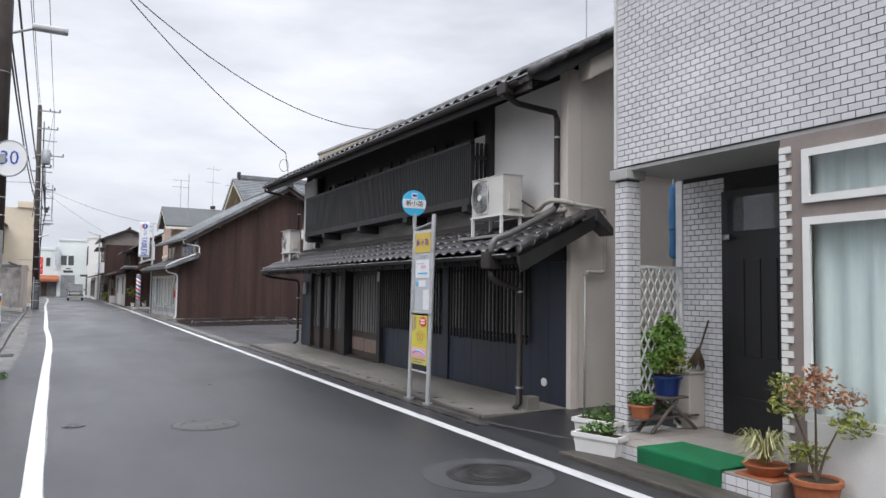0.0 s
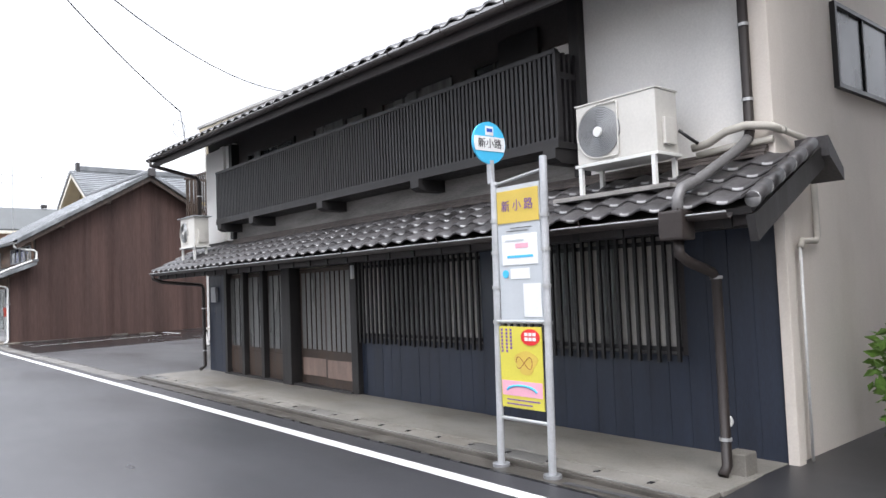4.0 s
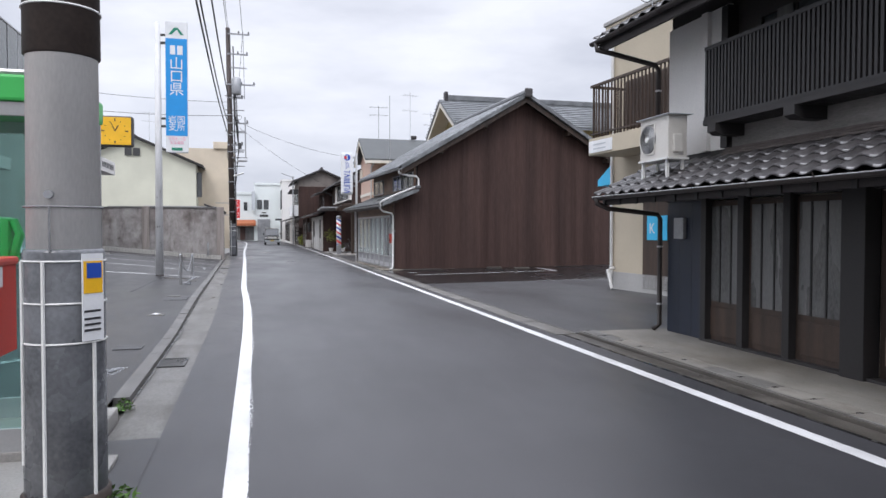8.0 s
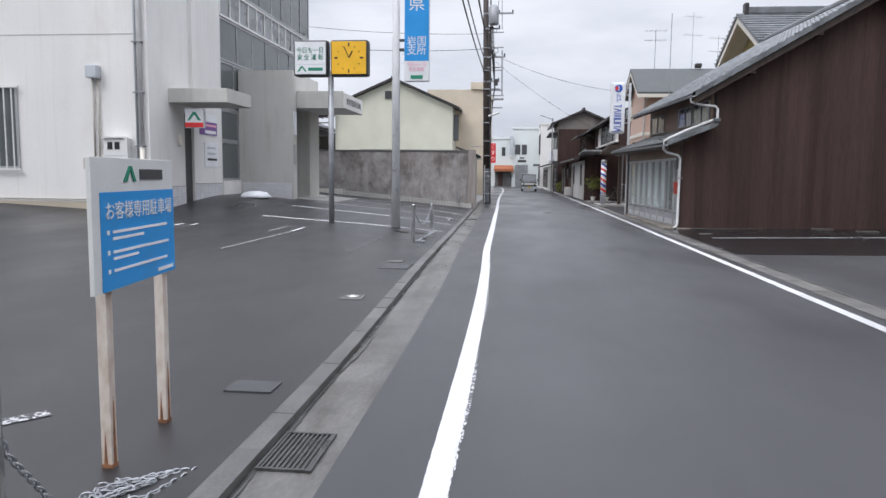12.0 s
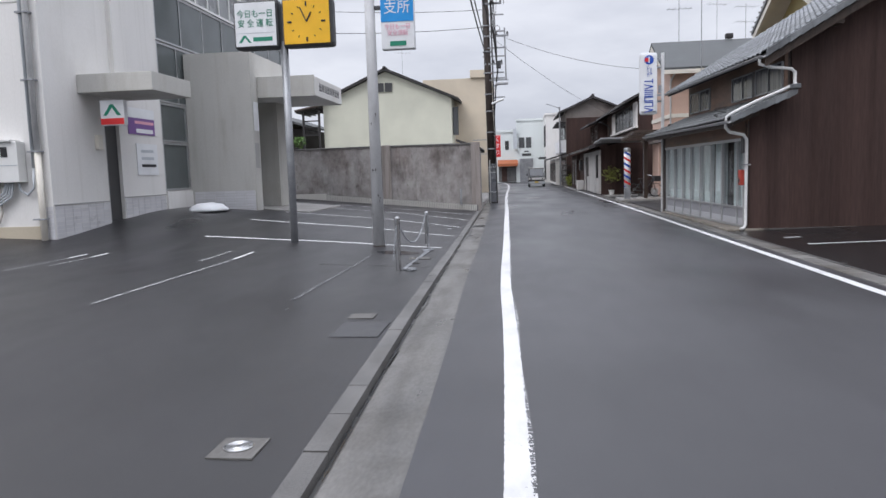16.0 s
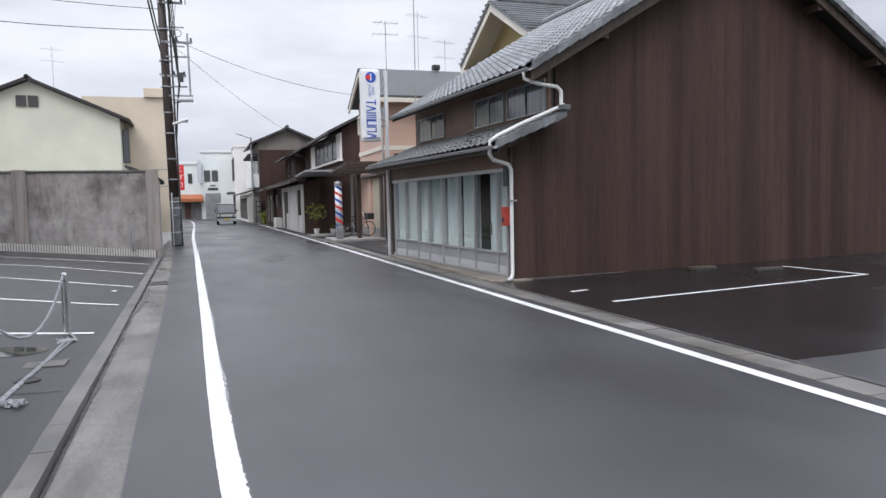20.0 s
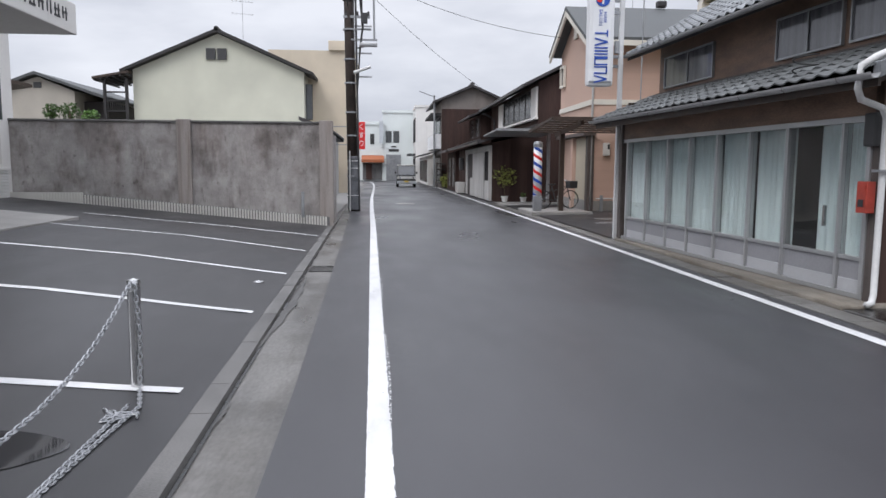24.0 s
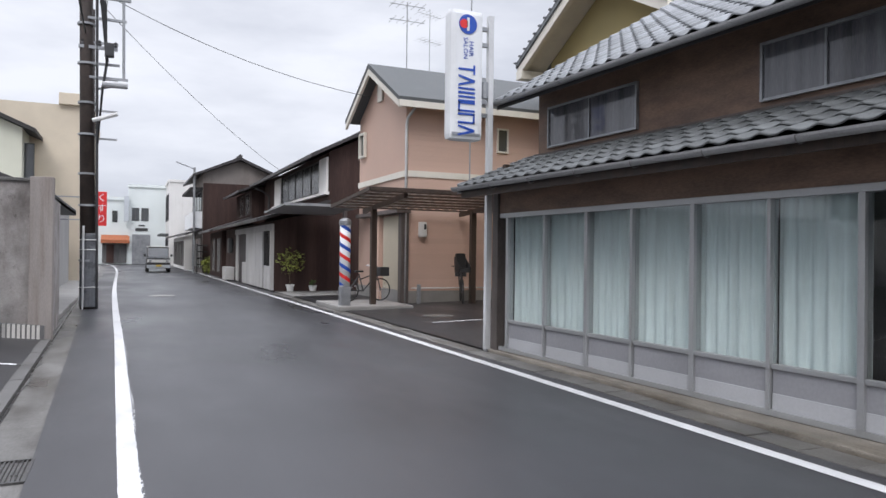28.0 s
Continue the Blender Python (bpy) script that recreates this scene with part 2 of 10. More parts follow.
M["buff"] = mat("pale_buff_render", (0.66, 0.575, 0.45), 0.85, var=0.08, big=0.7)
M["pink"] = mat("pink_siding", (0.59, 0.41, 0.328), 0.75, var=0.05, big=0.7, tint=0.04)
M["trim"] = plain("cream_trim", (0.72, 0.68, 0.60), 0.6)
M["office"] = stains(mat("office_wall", (0.76, 0.745, 0.72), 0.8, var=0.05, big=0.7, streak=(1, 1, 0.4)), (((5, 5, 0.15), 1.0, 0.56, 0.74, (0.80, 0.79, 0.76), 0.5), ((0.6, 0.6, 0.4), 1.0, 0.54, 0.7, (0.86, 0.85, 0.83), 0.6)))
M["officegrey"] = mat("grey_render", (0.40, 0.395, 0.385), 0.85, var=0.1, big=0.9, streak=(1, 1, 0.5))
M["brick"] = mat("white_brick_tile", (0.63, 0.625, 0.64), 0.35, var=0.06, big=2, fine=120, bump=0.06, tint=0.06)
M["brickrest"] = mat("white_brick_tiles", (0.59, 0.585, 0.60), 0.35, var=0.06, big=2, fine=120, bump=0.06, island=0.06)
M["joint"] = mat("dark_mortar", (0.05, 0.047, 0.048), 0.9)
M["brownstone"] = mat("brown_grey_stone", (0.15, 0.125, 0.115), 0.6, var=0.35, big=3.5, fine=30, bump=0.08, col2=(0.26, 0.22, 0.20))
M["darkkerb"] = mat("dark_kerb_concrete", (0.085, 0.082, 0.078), 0.5, var=0.3, big=2.2, fine=50, bump=0.15, tint=0.12)
M["dirtykerb"] = mat("stained_kerb", (0.075, 0.066, 0.056), 0.6, var=0.4, big=2.5, fine=30, bump=0.2, streak=(6, 0.8, 1))
M["blackwood"] = mat("black_stained_wood", (0.026, 0.024, 0.0245), 0.55, var=0.25, big=2, fine=30, bump=0.08, streak=(6, 6, 0.5), tint=0.12)
M["bluewood"] = mat("blue_black_boards", (0.0205, 0.0275, 0.046), 0.42, var=0.22, big=1.2, fine=40, bump=0.05, streak=(4, 4, 0.5), tint=0.06)
M["darkwall"] = mat("dark_wall", (0.055, 0.048, 0.048), 0.8, var=0.2)
M["brownwood"] = mat("brown_wood", (0.060, 0.040, 0.030), 0.55, var=0.3, big=1.5, fine=30, bump=0.08, streak=(5, 5, 0.4), tint=0.1)
M["doorwood"] = mat("faded_door_panel", (0.24, 0.17, 0.14), 0.6, var=0.2, big=2, fine=40, streak=(1, 4, 1))
M["siding"] = stains(mat("dark_red_brown_siding", (0.069, 0.042, 0.0365), 0.8, var=0.2, big=0.5, fine=9, bump=0.04, streak=(3, 3, 0.3), tint=0.05, spec=0.25), (((1.25, 1.25, 0.03), 1.0, 0.46, 0.62, (0.62, 0.60, 0.60), 0.85), ((4, 4, 0.12), 1.0, 0.5, 0.66, (0.7, 0.66, 0.64), 0.6)))
M["greywood"] = mat("weathered_wood", (0.12, 0.10, 0.092), 0.75, var=0.25, big=2, fine=30, streak=(4, 4, 0.6), tint=0.1)
M["bandgrey"] = mat("weathered_grey_band", (0.25, 0.235, 0.225), 0.8, var=0.25, big=2, fine=30, streak=(4, 0.6, 4))
M["palecurtain"] = mat("faded_grey_curtain", (0.52, 0.505, 0.475), 0.9, var=0.25, big=2, streak=(3, 7, 0.4))
M["plank"] = mat("bleached_plank", (0.30, 0.285, 0.27), 0.8, var=0.25, big=3, fine=30, streak=(6, 1, 6))
M["postgrey"] = mat("dull_alu_post", (0.50, 0.51, 0.53), 0.42, 0.35, var=0.1, big=4)
M["ochre"] = mat("ochre_wall", (0.43, 0.35, 0.165), 0.85, var=0.08, big=0.7)
M["smallwall"] = mat("grey_sand_render", (0.46, 0.425, 0.37), 0.85, var=0.12, big=0.5, streak=(1, 1, 0.4))
M["officerender"] = stains(mat("warm_grey_render", (0.53, 0.52, 0.485), 0.85, var=0.08, big=0.9, streak=(1, 1, 0.5)), (((3, 3, 0.25), 1.0, 0.52, 0.72, (0.72, 0.68, 0.62), 0.5), ((0.8, 0.8, 0.5), 1.0, 0.55, 0.7, (0.75, 0.72, 0.68), 0.5)))
M["brownkerb"] = stains(mat("brown_wet_kerb", (0.085, 0.077, 0.067), 0.4, var=0.3, big=2.2, fine=50, bump=0.12, rvar=0.15), (((5, 0.6, 1), 1.0, 0.48, 0.68, (0.45, 0.40, 0.34), 0.7),))
M["paving"] = stains(mat("stained_paving", (0.20, 0.188, 0.168), 0.6, var=0.2, big=1.4, fine=60, bump=0.12), (((1, 0.5, 1), 0.9, 0.46, 0.66, (0.66, 0.60, 0.52), 0.7), ((5, 2.5, 1), 1.0, 0.52, 0.7, (0.7, 0.66, 0.6), 0.6)))
M["gablewall"] = stains(mat("beige_gable_render", (0.66, 0.605, 0.55), 0.85, var=0.06, big=0.8, fine=60, bump=0.05), (((2, 2, 0.5), 1.0, 0.5, 0.72, (0.84, 0.82, 0.79), 0.5),))
M["rooftile"] = mat("dark_roof_tile", (0.052, 0.048, 0.049), 0.46, spec=0.45, var=0.3, big=2.5, fine=40, bump=0.06, tint=0.25, rvar=0.1)
# Pale base colour paints the sky's glint on the dark tiles' lower edges.
M["glintlip"] = mat("tile_lip_glint", (0.30, 0.295, 0.295), 0.14, spec=1.0, var=0.15, big=3, fine=40, bump=0.02, rvar=0.04)
M["roofslab"] = mat("dark_roof_ground", (0.03, 0.028, 0.028), 0.7)
M["greytile"] = mat("grey_roof_tile", (0.185, 0.195, 0.205), 0.42, var=0.25, big=2, fine=40, bump=0.05, tint=0.25)
M["greytiles"] = mat("grey_roof_tiles", (0.185, 0.195, 0.205), 0.42, var=0.25, big=2, fine=40, bump=0.05, island=0.25)
M["slate"] = mat("slate_roof", (0.088, 0.094, 0.096), 0.7, var=0.18, big=1.2, fine=30, bump=0.06)
M["mint"] = mat("pale_mint_render", (0.71, 0.755, 0.745), 0.8, var=0.06, big=0.4, streak=(1, 1, 0.4))
# Stained white render, with the shade under the eaves put into its grey base.
M["shadewhite"] = stains(mat("shaded_white_render", (0.50, 0.49, 0.475), 0.85, var=0.12, big=0.8, streak=(1, 1, 0.4)), (((2, 2, 0.6), 1.0, 0.5, 0.7, (0.62, 0.6, 0.57), 0.6),))
M["gablegrey"] = stains(mat("weathered_brown_grey_render", (0.23, 0.205, 0.19), 0.85, var=0.2, big=0.6), (((1, 1, 0.5), 0.7, 0.48, 0.62, (0.6, 0.56, 0.54), 0.7),))
M["brownsheet"] = glass_mat("brown_translucent_sheet", (0.34, 0.22, 0.16), 0.35)
M["white"] = plain("white_enamel", (0.72, 0.72, 0.70), 0.4)
M["acwhite"] = mat("ivory_enamel", (0.62, 0.60, 0.56), 0.45, var=0.06, big=2)
M["alu"] = mat("aluminium", (0.48, 0.485, 0.49), 0.4, 0.6, var=0.06)
M["galv"] = mat("galvanised_steel", (0.36, 0.37, 0.385), 0.45, 0.5, var=0.15, big=3)
M["chrome"] = plain("steel", (0.6, 0.6, 0.6), 0.18, 1.0)
M["copper"] = mat("dark_bronze_gutter", (0.028, 0.021, 0.019), 0.5, 0.0, var=0.2)
M["greygutter"] = mat("grey_gutter", (0.16, 0.155, 0.155), 0.35, 0.0, var=0.15)
M["whitepipe"] = mat("white_pipe", (0.66, 0.66, 0.65), 0.4, var=0.12, big=2)
M["rust"] = mat("rusty_white_post", (0.64, 0.60, 0.55), 0.55, var=0.12, big=5, fine=20, streak=(1, 1, 0.5), col2=(0.42, 0.30, 0.22))
M["rusty"] = mat("rust", (0.28, 0.125, 0.06), 0.85, var=0.3, big=14, fine=60, bump=0.2)
M["black"] = plain("black_paint", (0.012, 0.012, 0.013), 0.4)
M["darkgrey"] = plain("dark_grey", (0.05, 0.05, 0.052), 0.5)
M["guard"] = mat("grey_pole_guard", (0.17, 0.177, 0.19), 0.28, var=0.25, big=3)
M["poleconcrete"] = mat("pole_concrete", (0.80, 0.785, 0.76), 0.8, var=0.08, big=2.2, streak=(2, 2, 0.6))
M["poledark"] = mat("dark_pole_band", (0.05, 0.036, 0.030), 0.6, var=0.3, big=4)
M["red"] = mat("post_red", (0.60, 0.035, 0.018), 0.35, var=0.06)
M["green"] = plain("booth_green", (0.05, 0.48, 0.10), 0.4)
M["matgreen"] = mat("green_turf", (0.0, 0.16, 0.055), 0.95, var=0.25, big=3, fine=220, bump=0.6)
M["blue"] = plain("sign_blue", (0.015, 0.29, 0.70), 0.4)
M["lightblue"] = plain("sky_blue", (0.06, 0.48, 0.78), 0.4)
M["yellow"] = plain("sign_yellow", (0.62, 0.45, 0.085), 0.45)
M["poster"] = plain("poster_yellow", (0.64, 0.57, 0.08), 0.5)
M["clock"] = plain("clock_amber", (0.90, 0.50, 0.02), 0.4)
M["ink"] = plain("ink", (0.03, 0.03, 0.035), 0.6)
M["purple"] = plain("violet_ink", (0.20, 0.10, 0.30), 0.6)
M["signred"] = plain("sign_red", (0.72, 0.03, 0.03), 0.45)
M["signgreen"] = plain("sign_green", (0.01, 0.22, 0.13), 0.5)
M["deepblue"] = plain("deep_blue", (0.02, 0.08, 0.42), 0.45)
M["pinkink"] = plain("pink_ink", (0.80, 0.40, 0.50), 0.5)
M["paper"] = plain("paper", (0.78, 0.79, 0.80), 0.7)
M["boardgrey"] = plain("board_grey", (0.50, 0.53, 0.56), 0.5)
M["mastpaint"] = mat("chalky_mast_paint", (0.64, 0.645, 0.65), 0.5, var=0.1, big=4, streak=(2, 2, 0.4))
M["terracotta"] = mat("terracotta", (0.40, 0.13, 0.055), 0.7, var=0.15, big=6)
M["potblue"] = plain("blue_glaze", (0.012, 0.03, 0.13), 0.15)
M["soil"] = mat("soil", (0.05, 0.035, 0.025), 0.95, var=0.3, big=8)
M["leaf"] = mat("leaf_green", (0.085, 0.175, 0.03), 0.55, var=0.3, big=9, island=0.35)
M["leafbright"] = mat("leaf_bright_green", (0.16, 0.30, 0.05), 0.55, var=0.3, big=9, island=0.3)
M["leafdark"] = mat("leaf_dark", (0.055, 0.11, 0.02), 0.55, var=0.3, big=9, island=0.35)
M["leafyellow"] = mat("leaf_yellow_green", (0.26, 0.29, 0.055), 0.55, var=0.3, big=9, island=0.35)
M["leafred"] = mat("leaf_autumn", (0.40, 0.20, 0.11), 0.6, var=0.35, big=9, island=0.4)
M["leafpale"] = mat("leaf_striped", (0.46, 0.45, 0.22), 0.6, var=0.3, big=9, island=0.3)
M["bark"] = mat("bark", (0.12, 0.09, 0.06), 0.85, var=0.3, big=12, fine=60, bump=0.3)
M["glass"] = glass_mat("window_glass")
M["boothglass"] = glass_mat("booth_glass", (0.62, 0.82, 0.80))
# Pale base colour stands in for sky reflected in the glass.
M["palepane"] = mat("sky_pale_pane", (0.27, 0.28, 0.285), 0.3, 0, var=0.25, big=1.5, bump=0.02, spec=0.6)
M["officepane"] = mat("grey_green_pane", (0.10, 0.115, 0.115), 0.1, 0, var=0.15, big=0.8, bump=0, spec=0.6)
M["stain"] = mat("damp_stain", (0.055, 0.048, 0.04), 0.4, var=0.3, big=5, fine=40, bump=0.1)
M["wet"] = mat("wet_joint", (0.02, 0.02, 0.02), 0.25, var=0.3, big=3, fine=30)
M["coping"] = mat("weathered_coping", (0.16, 0.155, 0.148), 0.8, var=0.3, big=2, fine=40, bump=0.1)
M["winglass"] = mat("reflecting_pane", (0.055, 0.06, 0.065), 0.06, 0, var=0.2, big=0.8, bump=0, spec=0.9, rvar=0.03)
M["greypane"] = mat("obscure_pane", (0.165, 0.165, 0.162), 0.3, 0, var=0.25, big=0.9, bump=0.02, spec=0.6, streak=(2, 2, 0.5))
M["kickgrey"] = mat("dull_grey_panel", (0.30, 0.30, 0.315), 0.5, var=0.08, big=1.5, fine=30, rvar=0.1)
M["kicklight"] = mat("pale_grey_panel", (0.46, 0.465, 0.48), 0.45, var=0.06, big=1.5)
M["mosstile"] = mat("dull_grey_green_tile", (0.10, 0.106, 0.106), 0.55, spec=0.4, var=0.25, big=2, fine=40, bump=0.06, tint=0.25)
M["palegutter"] = mat("pale_grey_gutter", (0.36, 0.36, 0.365), 0.35, 0.2, var=0.15)
M["curtpane"] = mat("curtained_pane", (0.15, 0.15, 0.165), 0.1, 0, var=0.35, big=1.3, bump=0, spec=0.8, streak=(2, 6, 0.3), rvar=0.04)
M["plinthcon"] = stains(mat("stained_footing", (0.24, 0.215, 0.18), 0.6, var=0.25, big=2.5, fine=60, bump=0.15), (((4, 0.7, 4), 1.0, 0.46, 0.66, (0.48, 0.42, 0.34), 0.8),))
M["curtain"] = mat("pale_aqua_curtain", (0.70, 0.765, 0.765), 0.9, var=0.1, big=2, streak=(3, 8, 0.4))
M["curtaingrey"] = mat("grey_curtain", (0.15, 0.15, 0.15), 0.9, var=0.25, big=2, streak=(3, 6, 0.4))
M["rubber"] = plain("rubber", (0.02, 0.02, 0.02), 0.7)
M["iron"] = mat("cast_iron", (0.045, 0.043, 0.042), 0.45, 0.4, var=0.3, big=5, fine=60, bump=0.3)
M["wire"] = plain("cable_black", (0.02, 0.02, 0.02), 0.6)
M["greywire"] = plain("grey_wire", (0.22, 0.22, 0.23), 0.5)
M["tarpblue"] = mat("blue_sheet", (0.05, 0.20, 0.42), 0.45, var=0.15, big=6)
M["doorstone"] = mat("pale_floor_tile", (0.34, 0.31, 0.28), 0.4, var=0.15, big=3, tint=0.08)
# Wet asphalt whose base is darkened for the barn's dark reflection.
M["wetlot"] = wet_asphalt("wet_barn_mirror_asphalt", (0.016, 0.0155, 0.016), (0.009, 0.009, 0.0095), 0.1, 0.32)
M["barnfront"] = stains(mat("brown_barn_front", (0.235, 0.15, 0.107), 0.65, var=0.25, big=1.2, fine=20, bump=0.06, streak=(4, 1.0, 4)), (((1, 0.8, 2), 1.0, 0.5, 0.7, (0.5, 0.45, 0.42), 0.7),))
M["skin"] = plain("tape_beige", (0.50, 0.47, 0.42), 0.7)


# ---------- mesh helpers ----------
WORLD = {}
XF = None


def thing(name, loc, label, category, group="", kind=""):
    ob = new(name)
    ob.empty_display_size = 0.2
    ob.location = loc
    WORLD[ob.name] = Vector(loc)
    return tagged(ob, label, category, group, kind)


def part(name, bm, material, parent=None, label="", smooth=False, kind="", category="", group=""):
    """Links a mesh given in world places as one object, under a thing or a part if there is one."""
    if isinstance(bm, bpy.types.Mesh):
        me = bm
        co = np.empty(len(me.vertices) * 3)
        me.vertices.foreach_get("co", co)
        co = co.reshape(-1, 3)
    else:
        me = bpy.data.meshes.new(name)
        bmesh.ops.recalc_face_normals(bm, faces=bm.faces)
        bm.to_mesh(me)
        bm.free()
        co = np.array([v.co for v in me.vertices])
    me.name = name
    if XF is not None:
        me.transform(XF)
        co = np.array([v.co for v in me.vertices])
    lo, hi = co.min(0), co.max(0)
    base = Vector(((lo[0] + hi[0]) / 2, (lo[1] + hi[1]) / 2, lo[2]))
    me.transform(Matrix.Translation(-base))
    me.materials.clear()
    me.materials.append(M[material] if isinstance(material, str) else material)
    if smooth:
        me.polygons.foreach_set("use_smooth", [True] * len(me.polygons))
    ob = new(name, me)
    WORLD[ob.name] = base
    if parent is not None:
        ob.parent = parent
        ob.location = base - WORLD[parent.name]
    else:
        ob.location = base
    return tagged(ob, label, category, group, kind)


def box(bm, x0, x1, y0, y1, z0, z1, bev=0.0):
    if x0 > x1: x0, x1 = x1, x0
    if y0 > y1: y0, y1 = y1, y0
    if z0 > z1: z0, z1 = z1, z0
    v = [bm.verts.new((x, y, z)) for z in (z0, z1) for x, y in ((x0, y0), (x1, y0), (x1, y1), (x0, y1))]
    fs = [bm.faces.new([v[i] for i in q]) for q in ((3, 2, 1, 0), (4, 5, 6, 7), (0, 1, 5, 4), (1, 2, 6, 5), (2, 3, 7, 6), (3, 0, 4, 7))]
    if bev:
        es = {e for f in fs for e in f.edges}
        bmesh.ops.bevel(bm, geom=list(es), offset=bev, segments=2, affect="EDGES", profile=0.6)
    return bm


def bx(x0, x1, y0, y1, z0, z1, bev=0.0):
    return box(bmesh.new(), x0, x1, y0, y1, z0, z1, bev)


def prism(bm, pts, axis, a, b):
    """A polygon drawn in the two other axes and drawn out along axis from a to b."""
    def at(p, h):
        return (h, p[0], p[1]) if axis == "x" else (p[0], h, p[1]) if axis == "y" else (p[0], p[1], h)
    lo, hi = [bm.verts.new(at(p, a)) for p in pts], [bm.verts.new(at(p, b)) for p in pts]
    n = len(pts)
    bm.faces.new(lo[::-1])
    bm.faces.new(hi)
    for i in range(n):
        bm.faces.new((lo[i], lo[(i + 1) % n], hi[(i + 1) % n], hi[i]))
    return bm


def tube(bm, pts, r, n=10, r1=None):
    """A round bar through points, with capped ends; r1: its radius at the far end."""
    pts = [Vector(p) for p in pts]
    rings = []
    side = None
    for i, p in enumerate(pts):
        d = (pts[min(i + 1, len(pts) - 1)] - pts[max(i - 1, 0)]).normalized()
        if side is None:
            side = d.orthogonal().normalized()
        side = (side - d * side.dot(d)).normalized()
        up = d.cross(side)
        rad = r if r1 is None else r + (r1 - r) * i / (len(pts) - 1)
        rings.append([bm.verts.new(p + (side * math.cos(2 * math.pi * k / n) + up * math.sin(2 * math.pi * k / n)) * rad) for k in range(n)])
    for a, b in zip(rings, rings[1:]):
        for k in range(n):
            bm.faces.new((a[k], a[(k + 1) % n], b[(k + 1) % n], b[k]))
    bm.faces.new(rings[0][::-1])
    bm.faces.new(rings[-1])
    return bm


def tb(pts, r, n=10, r1=None):
    return tube(bmesh.new(), pts, r, n, r1)


def lathe(bm, cx, cy, prof, n=20):
    """Profile of (radius, z) turned round an upright line."""
    rings = [[bm.verts.new((cx + r * math.cos(2 * math.pi * k / n), cy + r * math.sin(2 * math.pi * k / n), z)) for k in range(n)] for r, z in prof]
    for a, b in zip(rings, rings[1:]):
        for k in range(n):
            bm.faces.new((a[k], a[(k + 1) % n], b[(k + 1) % n], b[k]))
    bm.faces.new(rings[0][::-1])
    bm.faces.new(rings[-1])
    return bm


def disc(bm, c, axis, r, t, n=28):
    """A flat round plate of thickness t along an axis."""
    d = Vector({"x": (1, 0, 0), "y": (0, 1, 0), "z": (0, 0, 1)}[axis]) if isinstance(axis, str) else Vector(axis)
    return tube(bm, [Vector(c) - d * t / 2, Vector(c) + d * t / 2], r, n)


def words(name, body, size, place, right, up, material, parent, label="", width=None, spacing=1.0):
    """Built-in lettering as a thin mesh, centred at place, reading along right."""
    cu = bpy.data.curves.new(name, "FONT")
    cu.body, cu.size, cu.extrude, cu.align_x, cu.align_y = body, size, 0.0015, "CENTER", "CENTER"
    cu.space_line = spacing
    cu.resolution_u = 2
    tmp = new(name, cu)
    bpy.context.view_layer.update()
    me = bpy.data.meshes.new_from_object(tmp)
    bpy.data.objects.remove(tmp)
    bpy.data.curves.remove(cu)
    r, u = Vector(right).normalized(), Vector(up).normalized()
    rot = Matrix((r, u, r.cross(u))).transposed().to_4x4()
    if width:
        xs = [v.co.x for v in me.vertices]
        me.transform(Matrix.Diagonal((width / (max(xs) - min(xs)), 1, 1, 1)))
    me.transform(Matrix.Translation(place) @ rot)
    return part(name, me, material, parent, label)


def mesh_from(name, verts, faces):
    me = bpy.data.meshes.new(name)
    me.from_pydata(verts, [], faces)
    me.update()
    return me


def step(pts, v):
    """Straight lines between (at, value) pairs."""
    return float(np.interp(v, [p[0] for p in pts], [p[1] for p in pts]))


def flow(pts, v):
    """A smooth curve through the points, straight beyond them."""
    k = min(max(1, sum(p[0] < v for p in pts)), len(pts) - 1)
    (x0, y0), (x1, y1) = pts[k - 1], pts[k]
    def rise(i):
        a, b = pts[max(0, i - 1)], pts[min(len(pts) - 1, i + 1)]
        return (b[1] - a[1]) / (b[0] - a[0])
    h, t = x1 - x0, min(1.0, max(0.0, (v - x0) / (x1 - x0)))
    return y0 + (y1 - y0) * t * t * (3 - 2 * t) + h * t * (1 - t) * (rise(k - 1) * (1 - t) - rise(k) * t)


def XL(y):
    return flow(((-30, -4.12), (2, -4.46), (10, -4.52), (16, -4.545), (19, -4.58), (22, -4.65), (25.4, -4.765), (30.7, -4.85), (38.4, -4.985), (43.5, -5.07), (50, -5.21), (60, -5.38), (85, -5.6), (96, -5.9), (105, -6.4), (112, -7.4), (125, -11.0)), y)


def XR(y):
    return step(((-30, -0.38), (45, -0.40), (60, -0.48), (85, -0.6), (96, -0.9), (105, -1.7), (112, -3.0), (125, -7.0)), y)


def GR(y):
    return XL(y) - step(((0, 0.565), (30, 0.575), (36, 0.62), (46, 0.72)), y)


def GL(y):
    return step(((8, -5.42), (12, -5.49), (16.5, -5.53), (22.5, -5.69), (31.5, -5.86), (41.3, -6.04), (50, -6.2), (60, -6.3), (85, -6.7), (96, -7.0), (105, -7.5), (112, -8.5), (125, -12.0)), y)


def KL(y):
    return GL(y) - 0.16


def lotz(x, y=20.0):
    """The bank's yard rises gently away from the road, more so at its far end."""
    u = min(1.0, max(0.0, (y - 27.0) / 7.0))
    u = u * u * (3 - 2 * u)
    d = max(0.0, -6.2 - x)
    return 0.02 + (0.042 + 0.05 * u) * d + 0.045 * u * min(d, 2.0) * min(1.0, max(0.0, (43.0 - y) / 5.0))


def yardz(x, y=0.0):
    return 0.02 + 0.012 * max(0.0, x - 0.6)

